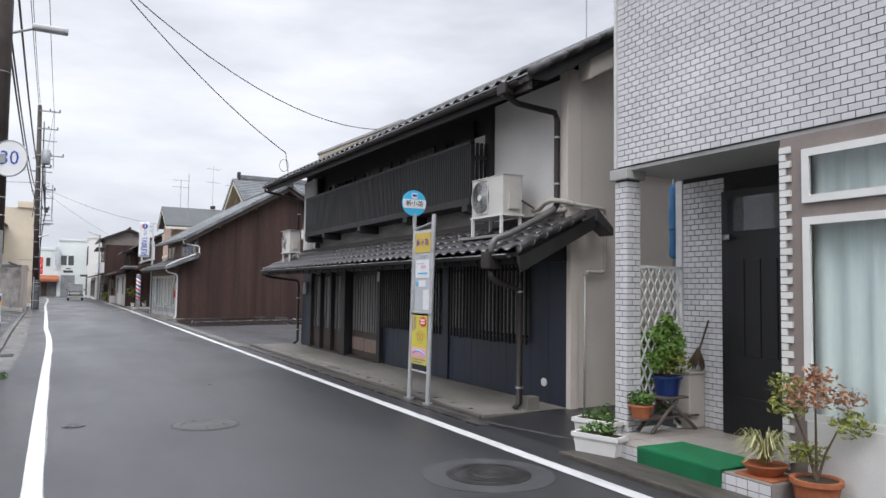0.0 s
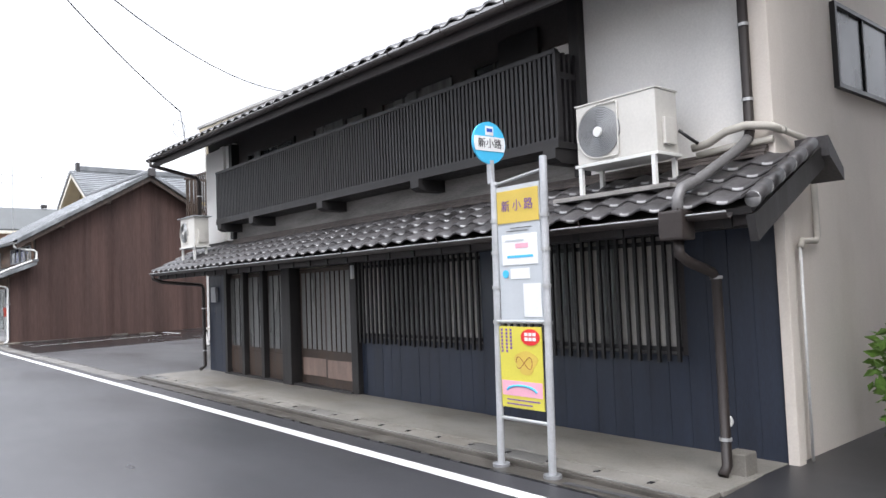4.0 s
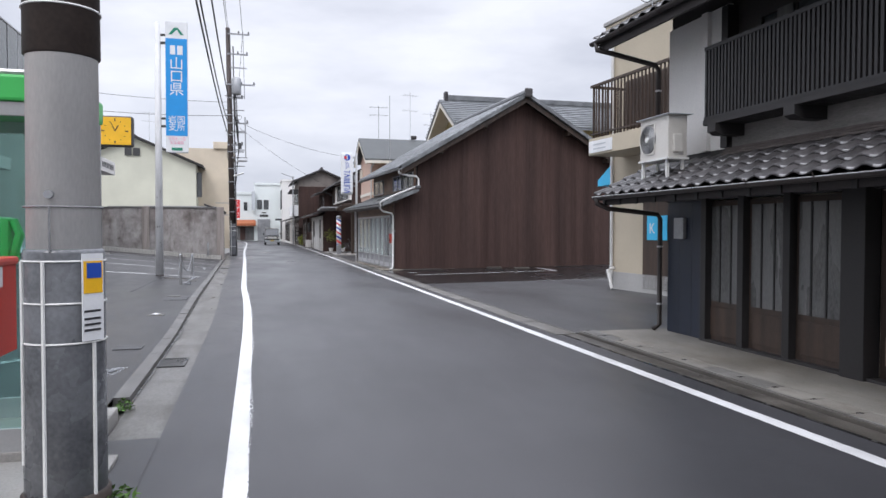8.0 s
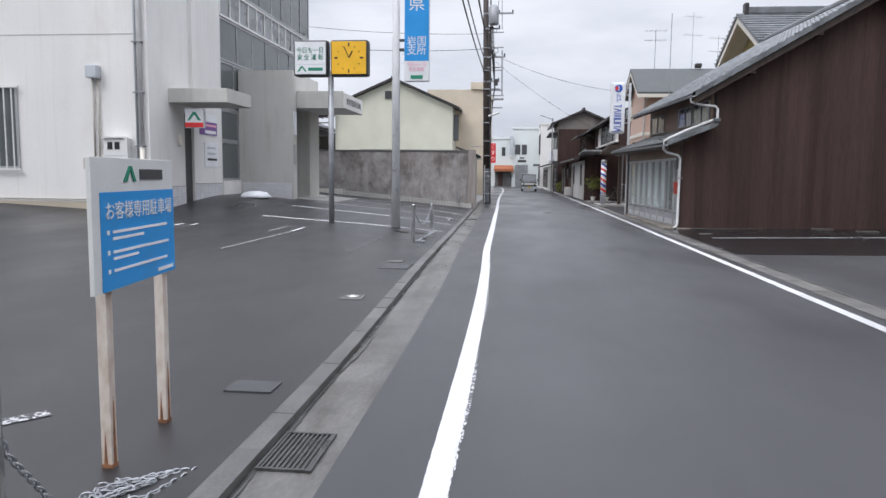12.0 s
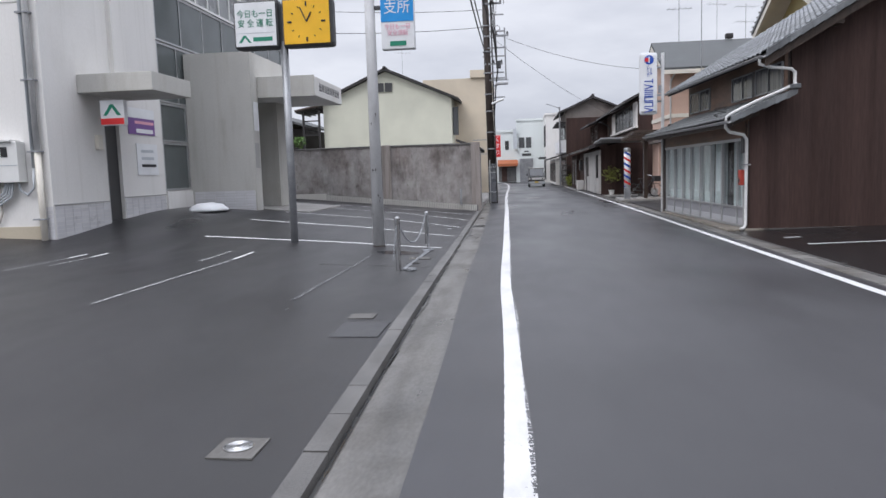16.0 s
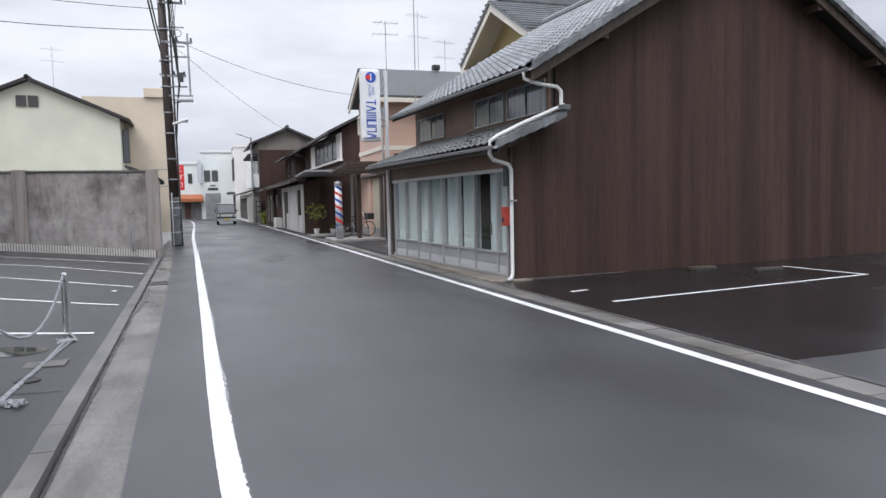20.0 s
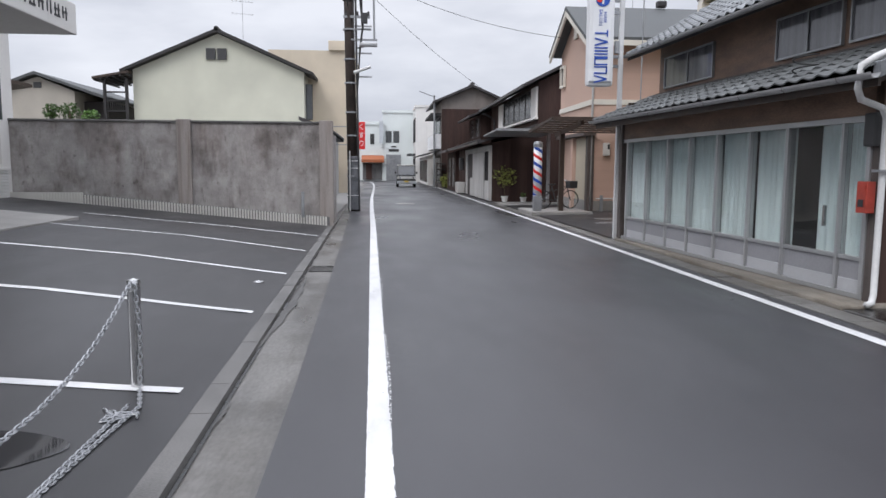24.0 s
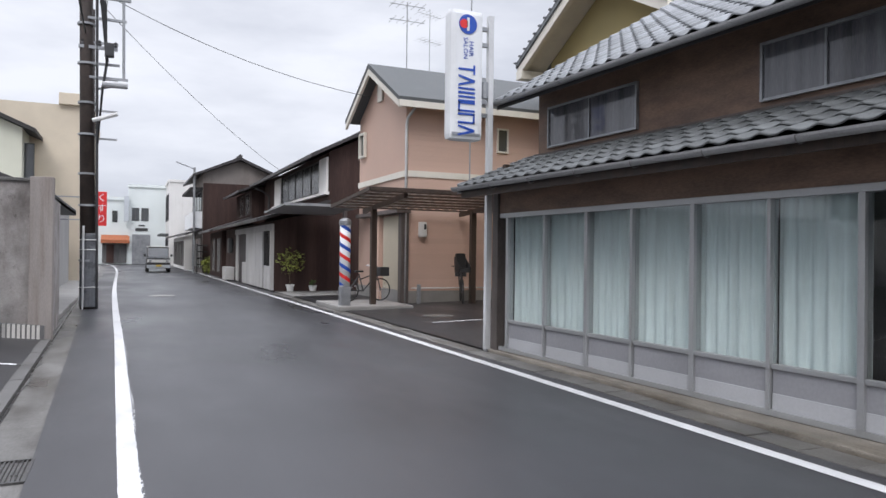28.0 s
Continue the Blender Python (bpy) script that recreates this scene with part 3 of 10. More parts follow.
# ---------- ground, road, yards ----------
def strip(name, xa, xb, y0, y1, z, material, label, category, dy=2.0, za=None):
    """A band of ground between two lines given by y."""
    n = max(1, int((y1 - y0) / dy))
    verts, faces = [], []
    for i in range(n + 1):
        y = y0 + (y1 - y0) * i / n
        verts += [(xa(y), y, z), (xb(y), y, z)]
        if i:
            faces.append((2 * i - 2, 2 * i - 1, 2 * i + 1, 2 * i))
    return part(name, mesh_from(name, verts, faces), material, None, label, kind="structure", category=category)


bm = bmesh.new()
box(bm, -700, 700, -700, 900, -0.6, -0.12)
part("ground", bm, "earth", None, "dull earth ground that reaches the horizon", kind="structure", category="ground")

strip("road", GR, lambda y: XR(y) + 0.60, -30, 130, 0.0, "asphalt", "wet dark grey asphalt road with damp patches", "road")


def yard(name, xa, x1, y0, y1, zf, material, label):
    nx, ny = (96, 60) if x1 < -20 else (24, 34)
    verts, faces = [], []
    for j in range(ny + 1):
        y = y0 + (y1 - y0) * j / ny
        for i in range(nx + 1):
            x = xa(y) + (x1 - xa(y)) * i / nx
            verts.append((x, y, zf(x, y)))
    for j in range(ny):
        for i in range(nx):
            a = j * (nx + 1) + i
            faces.append((a, a + 1, a + nx + 2, a + nx + 1))
    return part(name, mesh_from(name, verts, faces), material, None, label, kind="structure", category="yard", smooth=True)


yard("yard_west", lambda y: KL(y), -26.0, 10.6, 44.2, lotz, "lot", "damp dark asphalt of the office parking yard")
yard("yard_east", lambda y: 0.19, 14.0, 15.3, 25.4, yardz, "lotlight", "damp grey asphalt of the yard beside the apartment house")
yard("yard_barn", lambda y: 0.19, 14.0, 25.4, 32.6, yardz, "wetlot", "wet asphalt beside the barn, the barn's dark reflection put into its colour")
yard("forecourt", lambda y: XR(y) + 0.56, 9.0, 39.9, 54.0, lambda x, y: 0.03 + 0.02 * max(0, x - 0.5), "lot", "dark asphalt forecourt of the hair salon")

# Channel along the left, with a raised kerb of cast pieces.
strip("gutter_west", GL, GR, 11.3, 125, -0.012, "gutter", "pale worn concrete drain channel beside the road", "gutter")
strip("verge_west", lambda y: -9.0, GR, -30, 11.3, 0.004, "asphalt", "asphalt margin beside the road", "pavement")
strip("verge_far", lambda y: -16.0, lambda y: GL(y), 44.2, 125, 0.01, "concrete", "concrete margin in front of far houses", "pavement")
strip("verge_east_far", lambda y: XR(y) + 0.58, lambda y: 12.0, 54.0, 125, 0.012, "concrete", "concrete margin in front of far houses", "pavement")
# Dark strip paints the kerb's shade together with the wet joint.
strip("gutter_joint", lambda y: GL(y) - 0.002, lambda y: GL(y) + 0.022, 12.4, 50, -0.004, "wet", "dark strip for the wet joint and the kerb's shade beside the drain channel", "gutter", 0.6)
kerb = thing("kerb", (-5.8, 13, 0), "row of grey cast concrete kerb pieces beside the drain", "kerb", kind="structure")
y = 12.6
while y < 50:
    length = 0.596
    bm = bmesh.new()
    dz = random.uniform(-0.003, 0.003)
    a, b = GL(y), GL(y + length)
    low = step(((18.3, 0.03), (19.4, 0.05), (26, 0.05), (28.5, 0.024)), y)
    v = [bm.verts.new(p) for p in ((a - 0.16, y, -0.08), (a, y, -0.08), (b, y + length, -0.08), (b - 0.16, y + length, -0.08),
                                   (a - 0.155, y, low + dz), (a - 0.015, y, low + dz), (b - 0.015, y + length, low + dz), (b - 0.155, y + length, low + dz))]
    for q in ((3, 2, 1, 0), (4, 5, 6, 7), (0, 1, 5, 4), (1, 2, 6, 5), (2, 3, 7, 6), (3, 0, 4, 7)):
        bm.faces.new([v[i] for i in q])
    part("kerb_stone", bm, "kerb", kerb)
    y += 0.6

rng = random.Random(7)
for k in range(14):
    y = rng.uniform(12.8, 45) if k else 33.0
    c, w, h = GL(y) + 0.02, rng.uniform(0.015, 0.05) if k else 0.11, rng.uniform(0.5, 1.5) if k else 4.2
    bm = bmesh.new()
    bm.faces.new([bm.verts.new((c + w * max(0.0, math.sin(a)) * (0.8 + 0.14 * math.sin(9 * a + k) + rng.uniform(-0.06, 0.06)), y + h * (a / math.pi - 0.5), -0.003)) for a in np.linspace(0, math.pi, 33)])
    part("drain_stain", bm, "darkkerb", None, "dark damp stain in the drain channel", kind="structure", category="stain")

# Covered channel and raised pavement along the right.
drain = thing("drain_cover_row", (0.35, 2, 0), "row of concrete drain covers along the house fronts", "drain", kind="structure")
y = 3.54
while y < 56:
    raised = y < 15.2
    x0, w, top = (0.247, 0.222, 0.052) if raised else (XR(y) + 0.24, 0.31, 0.010)
    dz = random.uniform(-0.004, 0.004)
    part("drain_cover", bx(x0, x0 + w, y, y + 0.485, -0.05, top + dz, 0.006), "paving" if raised and (y * 7) % 3 < 2 else "draincover", drain)
    if raised:
        part("lifting_slot", bx(x0 + 0.075, x0 + 0.135, y + 0.46, y + 0.505, 0.0, top + 0.005, 0.008), "wet", drain, "dark lifting slot")
    y += 0.495
part("kerb_house", bx(0.218, 0.245, 3.62, 15.4, -0.05, 0.056, 0.008), "draincover", None, "pale worn kerb edge beside the drain covers", kind="structure", category="kerb")
part("kerb_foot", bx(0.185, 0.217, 3.55, 15.4, -0.05, 0.045, 0.012), "brownkerb", None, "brown stained face of the kerb", kind="structure", category="kerb")
part("gutter_east", bx(-0.02, 0.184, 3.2, 15.4, -0.05, 0.006), "brownkerb", None, "brown wet gutter strip along the house fronts", kind="structure", category="gutter")
part("gutter_joint_east", bx(-0.055, -0.022, 3.2, 15.4, -0.05, 0.005), "wet", None, "dark wet joint beside the gutter strip", kind="structure", category="gutter")
part("pavement_east", bx(0.472, 1.62, 3.52, 15.35, -0.1, 0.055, 0.012), "paving", None, "pale concrete pavement in front of the dark town house", kind="structure", category="pavement")
part("kerb_east", bx(0.155, 0.195, 15.45, 32.3, -0.1, 0.022, 0.006), "darkkerb", None, "low concrete kerb beside the drain", kind="structure", category="kerb")
yard("lane", lambda y: 0.10, 12.0, 1.5, 3.6, lambda x, y: 0.004 + 0.05 * min(1.0, max(0.0, (x - 0.2) / 0.9)), "lot", "dark wet asphalt lane between two houses")
part("lane_strip", bx(0.20, 12, -20, 1.5, -0.1, 0.003), "lotlight", None, "asphalt strip before the tiled house", kind="structure", category="pavement")
part("plinth_barn", bx(0.155, 0.95, 32.35, 40.05, -0.1, 0.055, 0.02), "plinthcon", None, "concrete footing under the shop front", kind="structure", category="trim")


def painted(name, pts_a, pts_b, z, label, ragged=0.0, material="line"):
    """A painted line between two edges, worn along its sides."""
    verts, faces = [], []
    for i, (a, b) in enumerate(zip(pts_a, pts_b)):
        verts += [(a[0] + random.uniform(-ragged, ragged) * 0.3, a[1], z(*a)), (b[0] + random.uniform(-1, 0.4) * ragged, b[1], z(*b))]
        if i:
            faces.append((2 * i - 2, 2 * i - 1, 2 * i + 1, 2 * i))
    return part(name, mesh_from(name, verts, faces), material, None, label, kind="structure", category="road marking")


def edge_line(name, f, w, y0, y1, label, ragged, dy=0.05):
    ys = np.arange(y0, y1, dy)
    painted(name, [(f(v) - w / 2, v) for v in ys], [(f(v) + w / 2, v) for v in ys], lambda a, b: 0.005, label, ragged)


edge_line("road_line_west", XL, 0.142, -20, 124, "worn white line along the road's edge", 0.008, 0.03)
ys = np.arange(-20, 60, 0.03)
painted("worn_line_edge", [(XL(v) + 0.068, v) for v in ys], [(XL(v) + 0.068 + 0.028 * (0.6 + 0.4 * math.sin(v * 1.7)), v) for v in ys], lambda a, b: 0.0045, "speckled worn edge of the white line", 0.004, "wornedge")
edge_line("road_line_east", XR, 0.14, -20, 124, "white line along the road's edge beside the houses", 0.005)


def bay_line(p, q, w, zf, label="white painted parking bay line", material="line"):
    p, q = Vector(p), Vector(q)
    d = (q - p).normalized()
    s = Vector((-d.y, d.x)) * w / 2
    n = max(2, int((q - p).length / 0.4))
    pa, pb = [], []
    for i in range(n + 1):
        c = p + (q - p) * i / n
        e = random.uniform(-0.006, 0.006)
        pa.append((c.x + s.x, c.y + s.y + e))
        pb.append((c.x - s.x, c.y - s.y + e))
    painted("parking_line", pa, pb, lambda a, b: zf(a, b) + 0.006, label, 0.0, material)


for y, e in ((29.87, -6.15), (32.5, -6.15), (35.2, -6.17), (38.0, -6.2), (40.8, -6.24)):
    bay_line((e, y), (-11.2, y + 0.1), 0.11, lotz)
for p, q, w in (((-9.5, 23.2), (-9.5, 28.2), 0.06), ((-9.97, 27.0), (-9.95, 28.3), 0.06), ((-12.3, 25.4), (-12.3, 27.4), 0.05), ((-12.0, 26.0), (-12.0, 27.6), 0.05),
                ((-14.1, 26.0), (-14.1, 26.4), 0.06), ((-6.99, 14.73), (-7.3, 14.3), 0.10), ((-7.3, 14.3), (-7.6, 13.6), 0.10)):
    bay_line(p, q, w, lotz, "worn white parking bay line in the office yard", "wornline")
bay_line((-7.3, 23.8), (-7.28, 28.35), 0.06, lotz, "faded white parking bay line in the office yard", "fadedline")
for p, q in (((-9.5, 27.3), (-9.5, 28.3)), ((-12.3, 27.0), (-12.3, 27.5)), ((-12.0, 27.2), (-12.0, 27.65))):
    bay_line(p, q, 0.065, lambda x, y: lotz(x, y) + 0.003, "brighter end of a parking bay line")
bay_line((0.75, 29.3), (6.1, 29.75), 0.09, yardz, "white parking line beside the barn")
bay_line((6.1, 29.72), (6.05, 31.6), 0.09, yardz, "white parking line beside the barn")
bay_line((0.75, 30.55), (1.1, 30.62), 0.09, yardz, "short white parking mark beside the barn")
bay_line((2.4, 25.2), (7.0, 25.7), 0.05, yardz, "thin worn white line across the yard", "wornline")
bay_line((1.0, 44.2), (5.0, 44.4), 0.09, lambda x, y: 0.047 + 0.02 * max(0, x - 0.5) - 0.015, "white parking line on the salon forecourt")


sweep = [(0.04 + 0.5 * (k / 14) ** 1.6, 4.6 - 3.0 * k / 14) for k in range(15)]
painted("worn_band", [(x_ - 0.03, y_) for x_, y_ in sweep], [(x_ + 0.035, y_) for x_, y_ in sweep], lambda a, b: 0.012 + 0.05 * max(0.0, a - 0.2) / 0.9, "pale worn band where the lane joins the road", 0.012, "collar")


# ---------- wall behind the yard ----------
WY = 43.75
wall = thing("wall_yard", (-10, WY, 0), "tall stained grey concrete wall with ribbed base", "wall", kind="structure")
bm = bmesh.new()
box(bm, -15.2, -6.2, WY, WY + 0.16, -0.1, 2.62)
part("wall_panel", bm, "stained", wall)
for x in (-14.2, -9.80, -6.26):
    part("pier", bx(x - 0.17, x + 0.17, WY - 0.11, WY + 0.2, -0.1, 2.7, 0.012), "pier", wall, "paler concrete pier")
for k in range(6):
    part("coping", bx(-15.2 + 1.5 * k, -13.703 + 1.5 * k, WY - 0.04, WY + 0.2, 2.62, 2.675, 0.012), "coping", wall, "weathered grey coping slab")
def strip_top(x):
    return lotz(x, WY) + 0.23
for a_, b_ in ((-9.6, -6.19), (-12.3, -9.605)):
    part("base_board", prism(bmesh.new(), [(a_, 0.0), (b_, 0.0), (b_, strip_top(b_)), (a_, strip_top(a_))], "y", WY - 0.13, WY - 0.075), "greygutter", wall, "grooved base strip")
part("base_board", bx(-15.2, -12.305, WY - 0.13, WY - 0.075, 0.0, 0.86), "acwhite", wall, "pale base strip")
bm = bmesh.new()
x = -13.3
while x < -6.25:
    box(bm, x, x + 0.046, WY - 0.145, WY - 0.131, 0.02, strip_top(x) - 0.006 if x > -12.3 else 0.85)
    x += 0.07
part("ribs", bm, "acwhite", wall, kind="stuff")
part("wall_return", bx(-6.36, -6.16, WY + 0.21, WY + 2.2, -0.05, 2.4), "stained", wall)

# Plain walls that close the street behind the camera and beyond sight.
part("wall_south_west", bx(-9.4, -9.0, -30, 8.5, -0.1, 4.5), "beige", None, "plain rendered wall beside the road", kind="structure", category="wall")
part("wall_south", bx(-16, 12, -30.4, -30.0, -0.1, 6), "beige", None, "plain rendered wall closing the street", kind="structure", category="wall")


# ---------- roof tiles ----------
def tile_mesh(w=0.275, l=0.30, rise=0.022, thick=0.022, n=10, glint=False):
    """One pantile: a wave across, thick at its lower edge, with a rounded lip that may carry a painted pale highlight
    along one side.
    """
    verts = []
    for v, dz in ((0.0, 0.026 - thick), (-0.006, 0.010), (0.014, 0.028), (l, 0.0), (l, -thick)):
        for i in range(n + 1):
            c = math.cos(2 * math.pi * i / n)
            verts.append((i / n * w, v, rise * c * (1.25 if c > 0 else 0.75) + dz))
    m = n + 1
    faces, shiny = [], []
    for r in range(4):
        for i in range(n):
            if r in (0, 1, 2):
                faces.append((r * m + i, r * m + i + 1, (r + 1) * m + i + 1, (r + 1) * m + i))
                shiny.append(1 if glint and r == 1 and 0.25 < (i + 0.5) / n < 0.65 else 0)
    for e in (0, n):
        faces.append((e, m + e, 2 * m + e, 3 * m + e, 4 * m + e))
        shiny.append(0)
    me = mesh_from("roof_tile", verts, faces)
    me.polygons.foreach_set("use_smooth", [len(f) == 4 for f in faces])
    me.polygons.foreach_set("material_index", shiny)
    return me


def lay_tiles(parent, corner, along, up, cols, rows, mesh, pitch=0.27, course=0.265, pieces=True, material="rooftile"):
    """Courses of tiles on a slope from its lower corner; pieces: an object each, or else one joined mesh."""
    a, u = Vector(along).normalized(), Vector(up).normalized()
    nrm = a.cross(u).normalized()
    rot = Matrix((a, u, nrm)).transposed().to_4x4()
    if pieces:
        if not mesh.materials:
            mesh.materials.append(M[material])
            mesh.materials.append(M["glintlip"])
        for r in range(rows):
            for c in range(cols):
                p = Vector(corner) + a * (c * pitch + random.uniform(-0.003, 0.003)) + u * (r * course + random.uniform(-0.004, 0.004)) + nrm * 0.03
                ob = bpy.data.objects.new("roof_tile", mesh)
                scene.collection.objects.link(ob)
                ob.parent = parent
                m = Matrix.Translation(p) @ rot
                m = XF @ m if XF is not None else m
                ob.matrix_local = Matrix.Translation(-WORLD[parent.name]) @ m
        return
    co = np.array([v.co for v in mesh.vertices])
    fc = [tuple(f.vertices) for f in mesh.polygons]
    rm = np.array(rot.to_3x3())
    verts, faces = [], []
    for r in range(rows):
        for c in range(cols):
            p = Vector(corner) + a * (c * pitch + random.uniform(-0.003, 0.003)) + u * (r * course + random.uniform(-0.004, 0.004)) + nrm * 0.03
            base = len(verts)
            verts += [tuple(q) for q in co @ rm.T + np.array(p)]
            faces += [tuple(i + base for i in f) for f in fc]
    part("roof_tiles", mesh_from("roof_tiles", verts, faces), material, parent, kind="stuff")


TILE, GREYTILE = tile_mesh(rise=0.018, glint=True), tile_mesh(rise=0.022)
PENTTILE = tile_mesh(rise=0.015)


def half_gutter(parent, p, q, r, material, label=""):
    """An open half-round eaves gutter from p to q."""
    p, q = Vector(p), Vector(q)
    d = (q - p).normalized()
    s = Vector((0, 0, 1)).cross(d).normalized()
    bm = bmesh.new()
    rows = []
    for e in (p, q):
        outer = [e + s * math.cos(t) * r - Vector((0, 0, 1)) * math.sin(t) * r for t in np.linspace(0, math.pi, 9)]
        inner = [e + s * math.cos(t) * r * 0.86 - Vector((0, 0, 1)) * math.sin(t) * r * 0.86 for t in np.linspace(math.pi, 0, 9)]
        rows.append([bm.verts.new(v) for v in outer + inner])
    n = len(rows[0])
    for i in range(n):
        bm.faces.new((rows[0][i], rows[0][(i + 1) % n], rows[1][(i + 1) % n], rows[1][i]))
    bm.faces.new(rows[0][::-1])
    bm.faces.new(rows[1])
    return part("eaves_gutter", bm, material, parent, label)


def window(parent, face, a0, a1, z0, z1, at, out, frame_mat="darkgrey", pane="winglass", bars=1, f=0.05, depth=0.07, label=""):
    """A framed window on a wall. face 'x': the wall faces -x at x = at and the window runs along y; 'y': it faces -y. out: how far it stands proud."""
    depth = min(depth, out + 0.004)
    def b(bm, u0, u1, d0, d1, w0, w1):
        return box(bm, at - d1, at - d0, u0, u1, w0, w1) if face == "x" else box(bm, u0, u1, at - d1, at - d0, w0, w1)
    bm = bmesh.new()
    b(bm, a0, a1, out - depth, out, z0, z0 + f)
    b(bm, a0, a1, out - depth, out, z1 - f, z1)
    b(bm, a0, a0 + f, out - depth, out, z0 + f, z1 - f)
    b(bm, a1 - f, a1, out - depth, out, z0 + f, z1 - f)
    w = part("window_1", bm, frame_mat, parent, label)
    w.name = "window"
    WORLD[w.name] = WORLD.get(w.name, None) or w.location + WORLD[parent.name]
    WORLD[w.name] = w.location + WORLD[parent.name]
    n = bars + 1
    for i in range(n):
        u0, u1 = a0 + f + (a1 - a0 - 2 * f) * i / n, a0 + f + (a1 - a0 - 2 * f) * (i + 1) / n
        g = part("pane", b(bmesh.new(), u0 + 0.002, u1 - 0.002, out - depth + 0.01 + 0.012 * (i % 2), out - depth + 0.018 + 0.012 * (i % 2), z0 + f, z1 - f), pane, w)
        g.visible_shadow = pane != "glass"
        if i:
            part("glazing_bar", b(bmesh.new(), u0 - f * 0.4, u0 + f * 0.4, out - depth + 0.03, out - 0.012, z0 + f, z1 - f), frame_mat, w)
    return w

# ---------- dark wooden town house ----------
HX, H0, H1 = 1.475, 3.45, 15.12
house = thing("town_house", (HX, 9.3, 0), "old two storey town house with black wooden lattice front", "house")
# masonry core and ground floor wall, set back behind the boards
part("wall", bx(HX + 0.12, 9.0, H0 + 0.03, H1, -0.1, 4.35), "gablewall", house, "beige rendered side wall")
bm = bmesh.new()
prism(bm, [(HX + 0.12, 4.35), (9.0, 4.35), (5.3, 6.6)], "y", H0 + 0.03, H0 + 0.15)
part("gable_wall", bm, "gablewall", house)
part("verge_soffit", prism(bmesh.new(), [(HX + 0.16, 4.21 - 0.50 + 0.56 * 1.115), (5.3, 4.21 - 0.50 + 0.56 * 4.78), (5.3, 4.21 - 0.15 + 0.56 * 4.78), (HX + 0.16, 4.21 - 0.15 + 0.56 * 1.115)], "y", 3.235, H0 + 0.03), "gablewall", house, "pale rendered band under the gable verge")
part("wall", bx(HX + 0.06, HX + 0.12, 3.5, H1, 2.5, 4.76), "darkwall", house, "dark upper wall")
bm = bmesh.new()
prism(bm, [(HX + 0.12, 4.3), (9.0, 4.3), (5.3, 6.8)], "y", H1 - 0.12, H1)
part("gable_wall", bm, "beige", house)
# white plaster panels of the upper storey
part("plaster_panel", bx(HX, HX + 0.06, 3.62, 5.30, 2.45, 4.4), "plaster", house, "white plastered wall panel")
part("plaster_panel", bx(HX, HX + 0.06, 13.72, 15.1, 2.6, 4.45), "plaster", house, "white plastered wall panel")
part("corner_pillar", bx(HX - 0.04, HX + 0.2, H0, 3.62, 2.3, 4.5, 0.01), "gablewall", house, "pale rendered corner pillar")
part("corner_pillar", bx(HX - 0.0, HX + 0.12, H0 - 0.02, 3.52, -0.05, 2.3, 0.01), "gablewall", house)
part("corner_pillar", bx(HX - 0.06, HX + 0.05, 14.1, 14.24, 2.6, 4.45, 0.01), "plaster", house, "pale plastered pillar")
for y in (5.30, 13.62):
    part("post", bx(HX - 0.1, HX + 0.06, y, y + 0.13, 2.6, 4.4, 0.006), "blackwood", house)


def boards(parent, y0, y1, z0, z1, width, material, x=HX, thick=0.025):
    n = max(1, round((y1 - y0) / width))
    for i in range(n):
        a, b = y0 + (y1 - y0) * i / n, y0 + (y1 - y0) * (i + 1) / n
        o = random.uniform(0, 0.003)
        part("board", bx(x - thick - o, x, a + 0.0012, b - 0.0012, z0, z1, 0.0015), material, parent)


# ground floor: dado boards, dark wall above
boards(house, 4.36, 9.68, 0.05, 0.86, 0.205, "bluewood", HX + 0.06)
boards(house, 3.53, 4.36, 0.05, 1.95, 0.205, "bluewood", HX + 0.06)
boards(house, 14.2, 15.1, 0.05, 1.95, 0.30, "bluewood", HX + 0.03)
part("wall", bx(HX + 0.05, HX + 0.12, 4.36, 9.68, 0.86, 2.5), "darkwall", house)
part("lintel", bx(HX - 0.03, HX + 0.12, 3.53, 15.1, 1.95, 2.12, 0.008), "blackwood", house)
part("wall", bx(HX + 0.02, HX + 0.12, 3.53, 15.1, 2.12, 2.62), "blackwood", house)


def lattice(parent, y0, y1, z0, z1, gap, x, slat=0.03, deep=0.045, name="lattice_window", pane="greypane", behind=0.09):
    bm = bmesh.new()
    box(bm, x - 0.01, x + deep, y0, y1, z0, z0 + 0.045)
    box(bm, x - 0.01, x + deep, y0, y1, z1 - 0.045, z1)
    fr = part("lattice_frame", bm, "latticewood", parent)
    fr.name = name
    WORLD[fr.name] = fr.location + WORLD[parent.name]
    n = int((y1 - y0) / gap)
    me = None
    for i in range(n + 1):
        y = y0 + (y1 - y0 - slat) * i / n
        if me is None:
            ob = part("slat", bx(x, x + deep - 0.006, y, y + slat, z0 + 0.02, z1 - 0.02), "latticewood", fr)
            me, first = ob.data, ob.location.copy()
            y_first = y
        else:
            ob = new("slat", me)
            ob.parent = fr
            ob.location = first + Vector((0, y - y_first, 0))
    if pane:
        part("pane", bx(x + behind, x + behind + 0.012, y0 + 0.02, y1 - 0.02, z0 + 0.03, z1 - 0.03), pane, fr)
    return fr


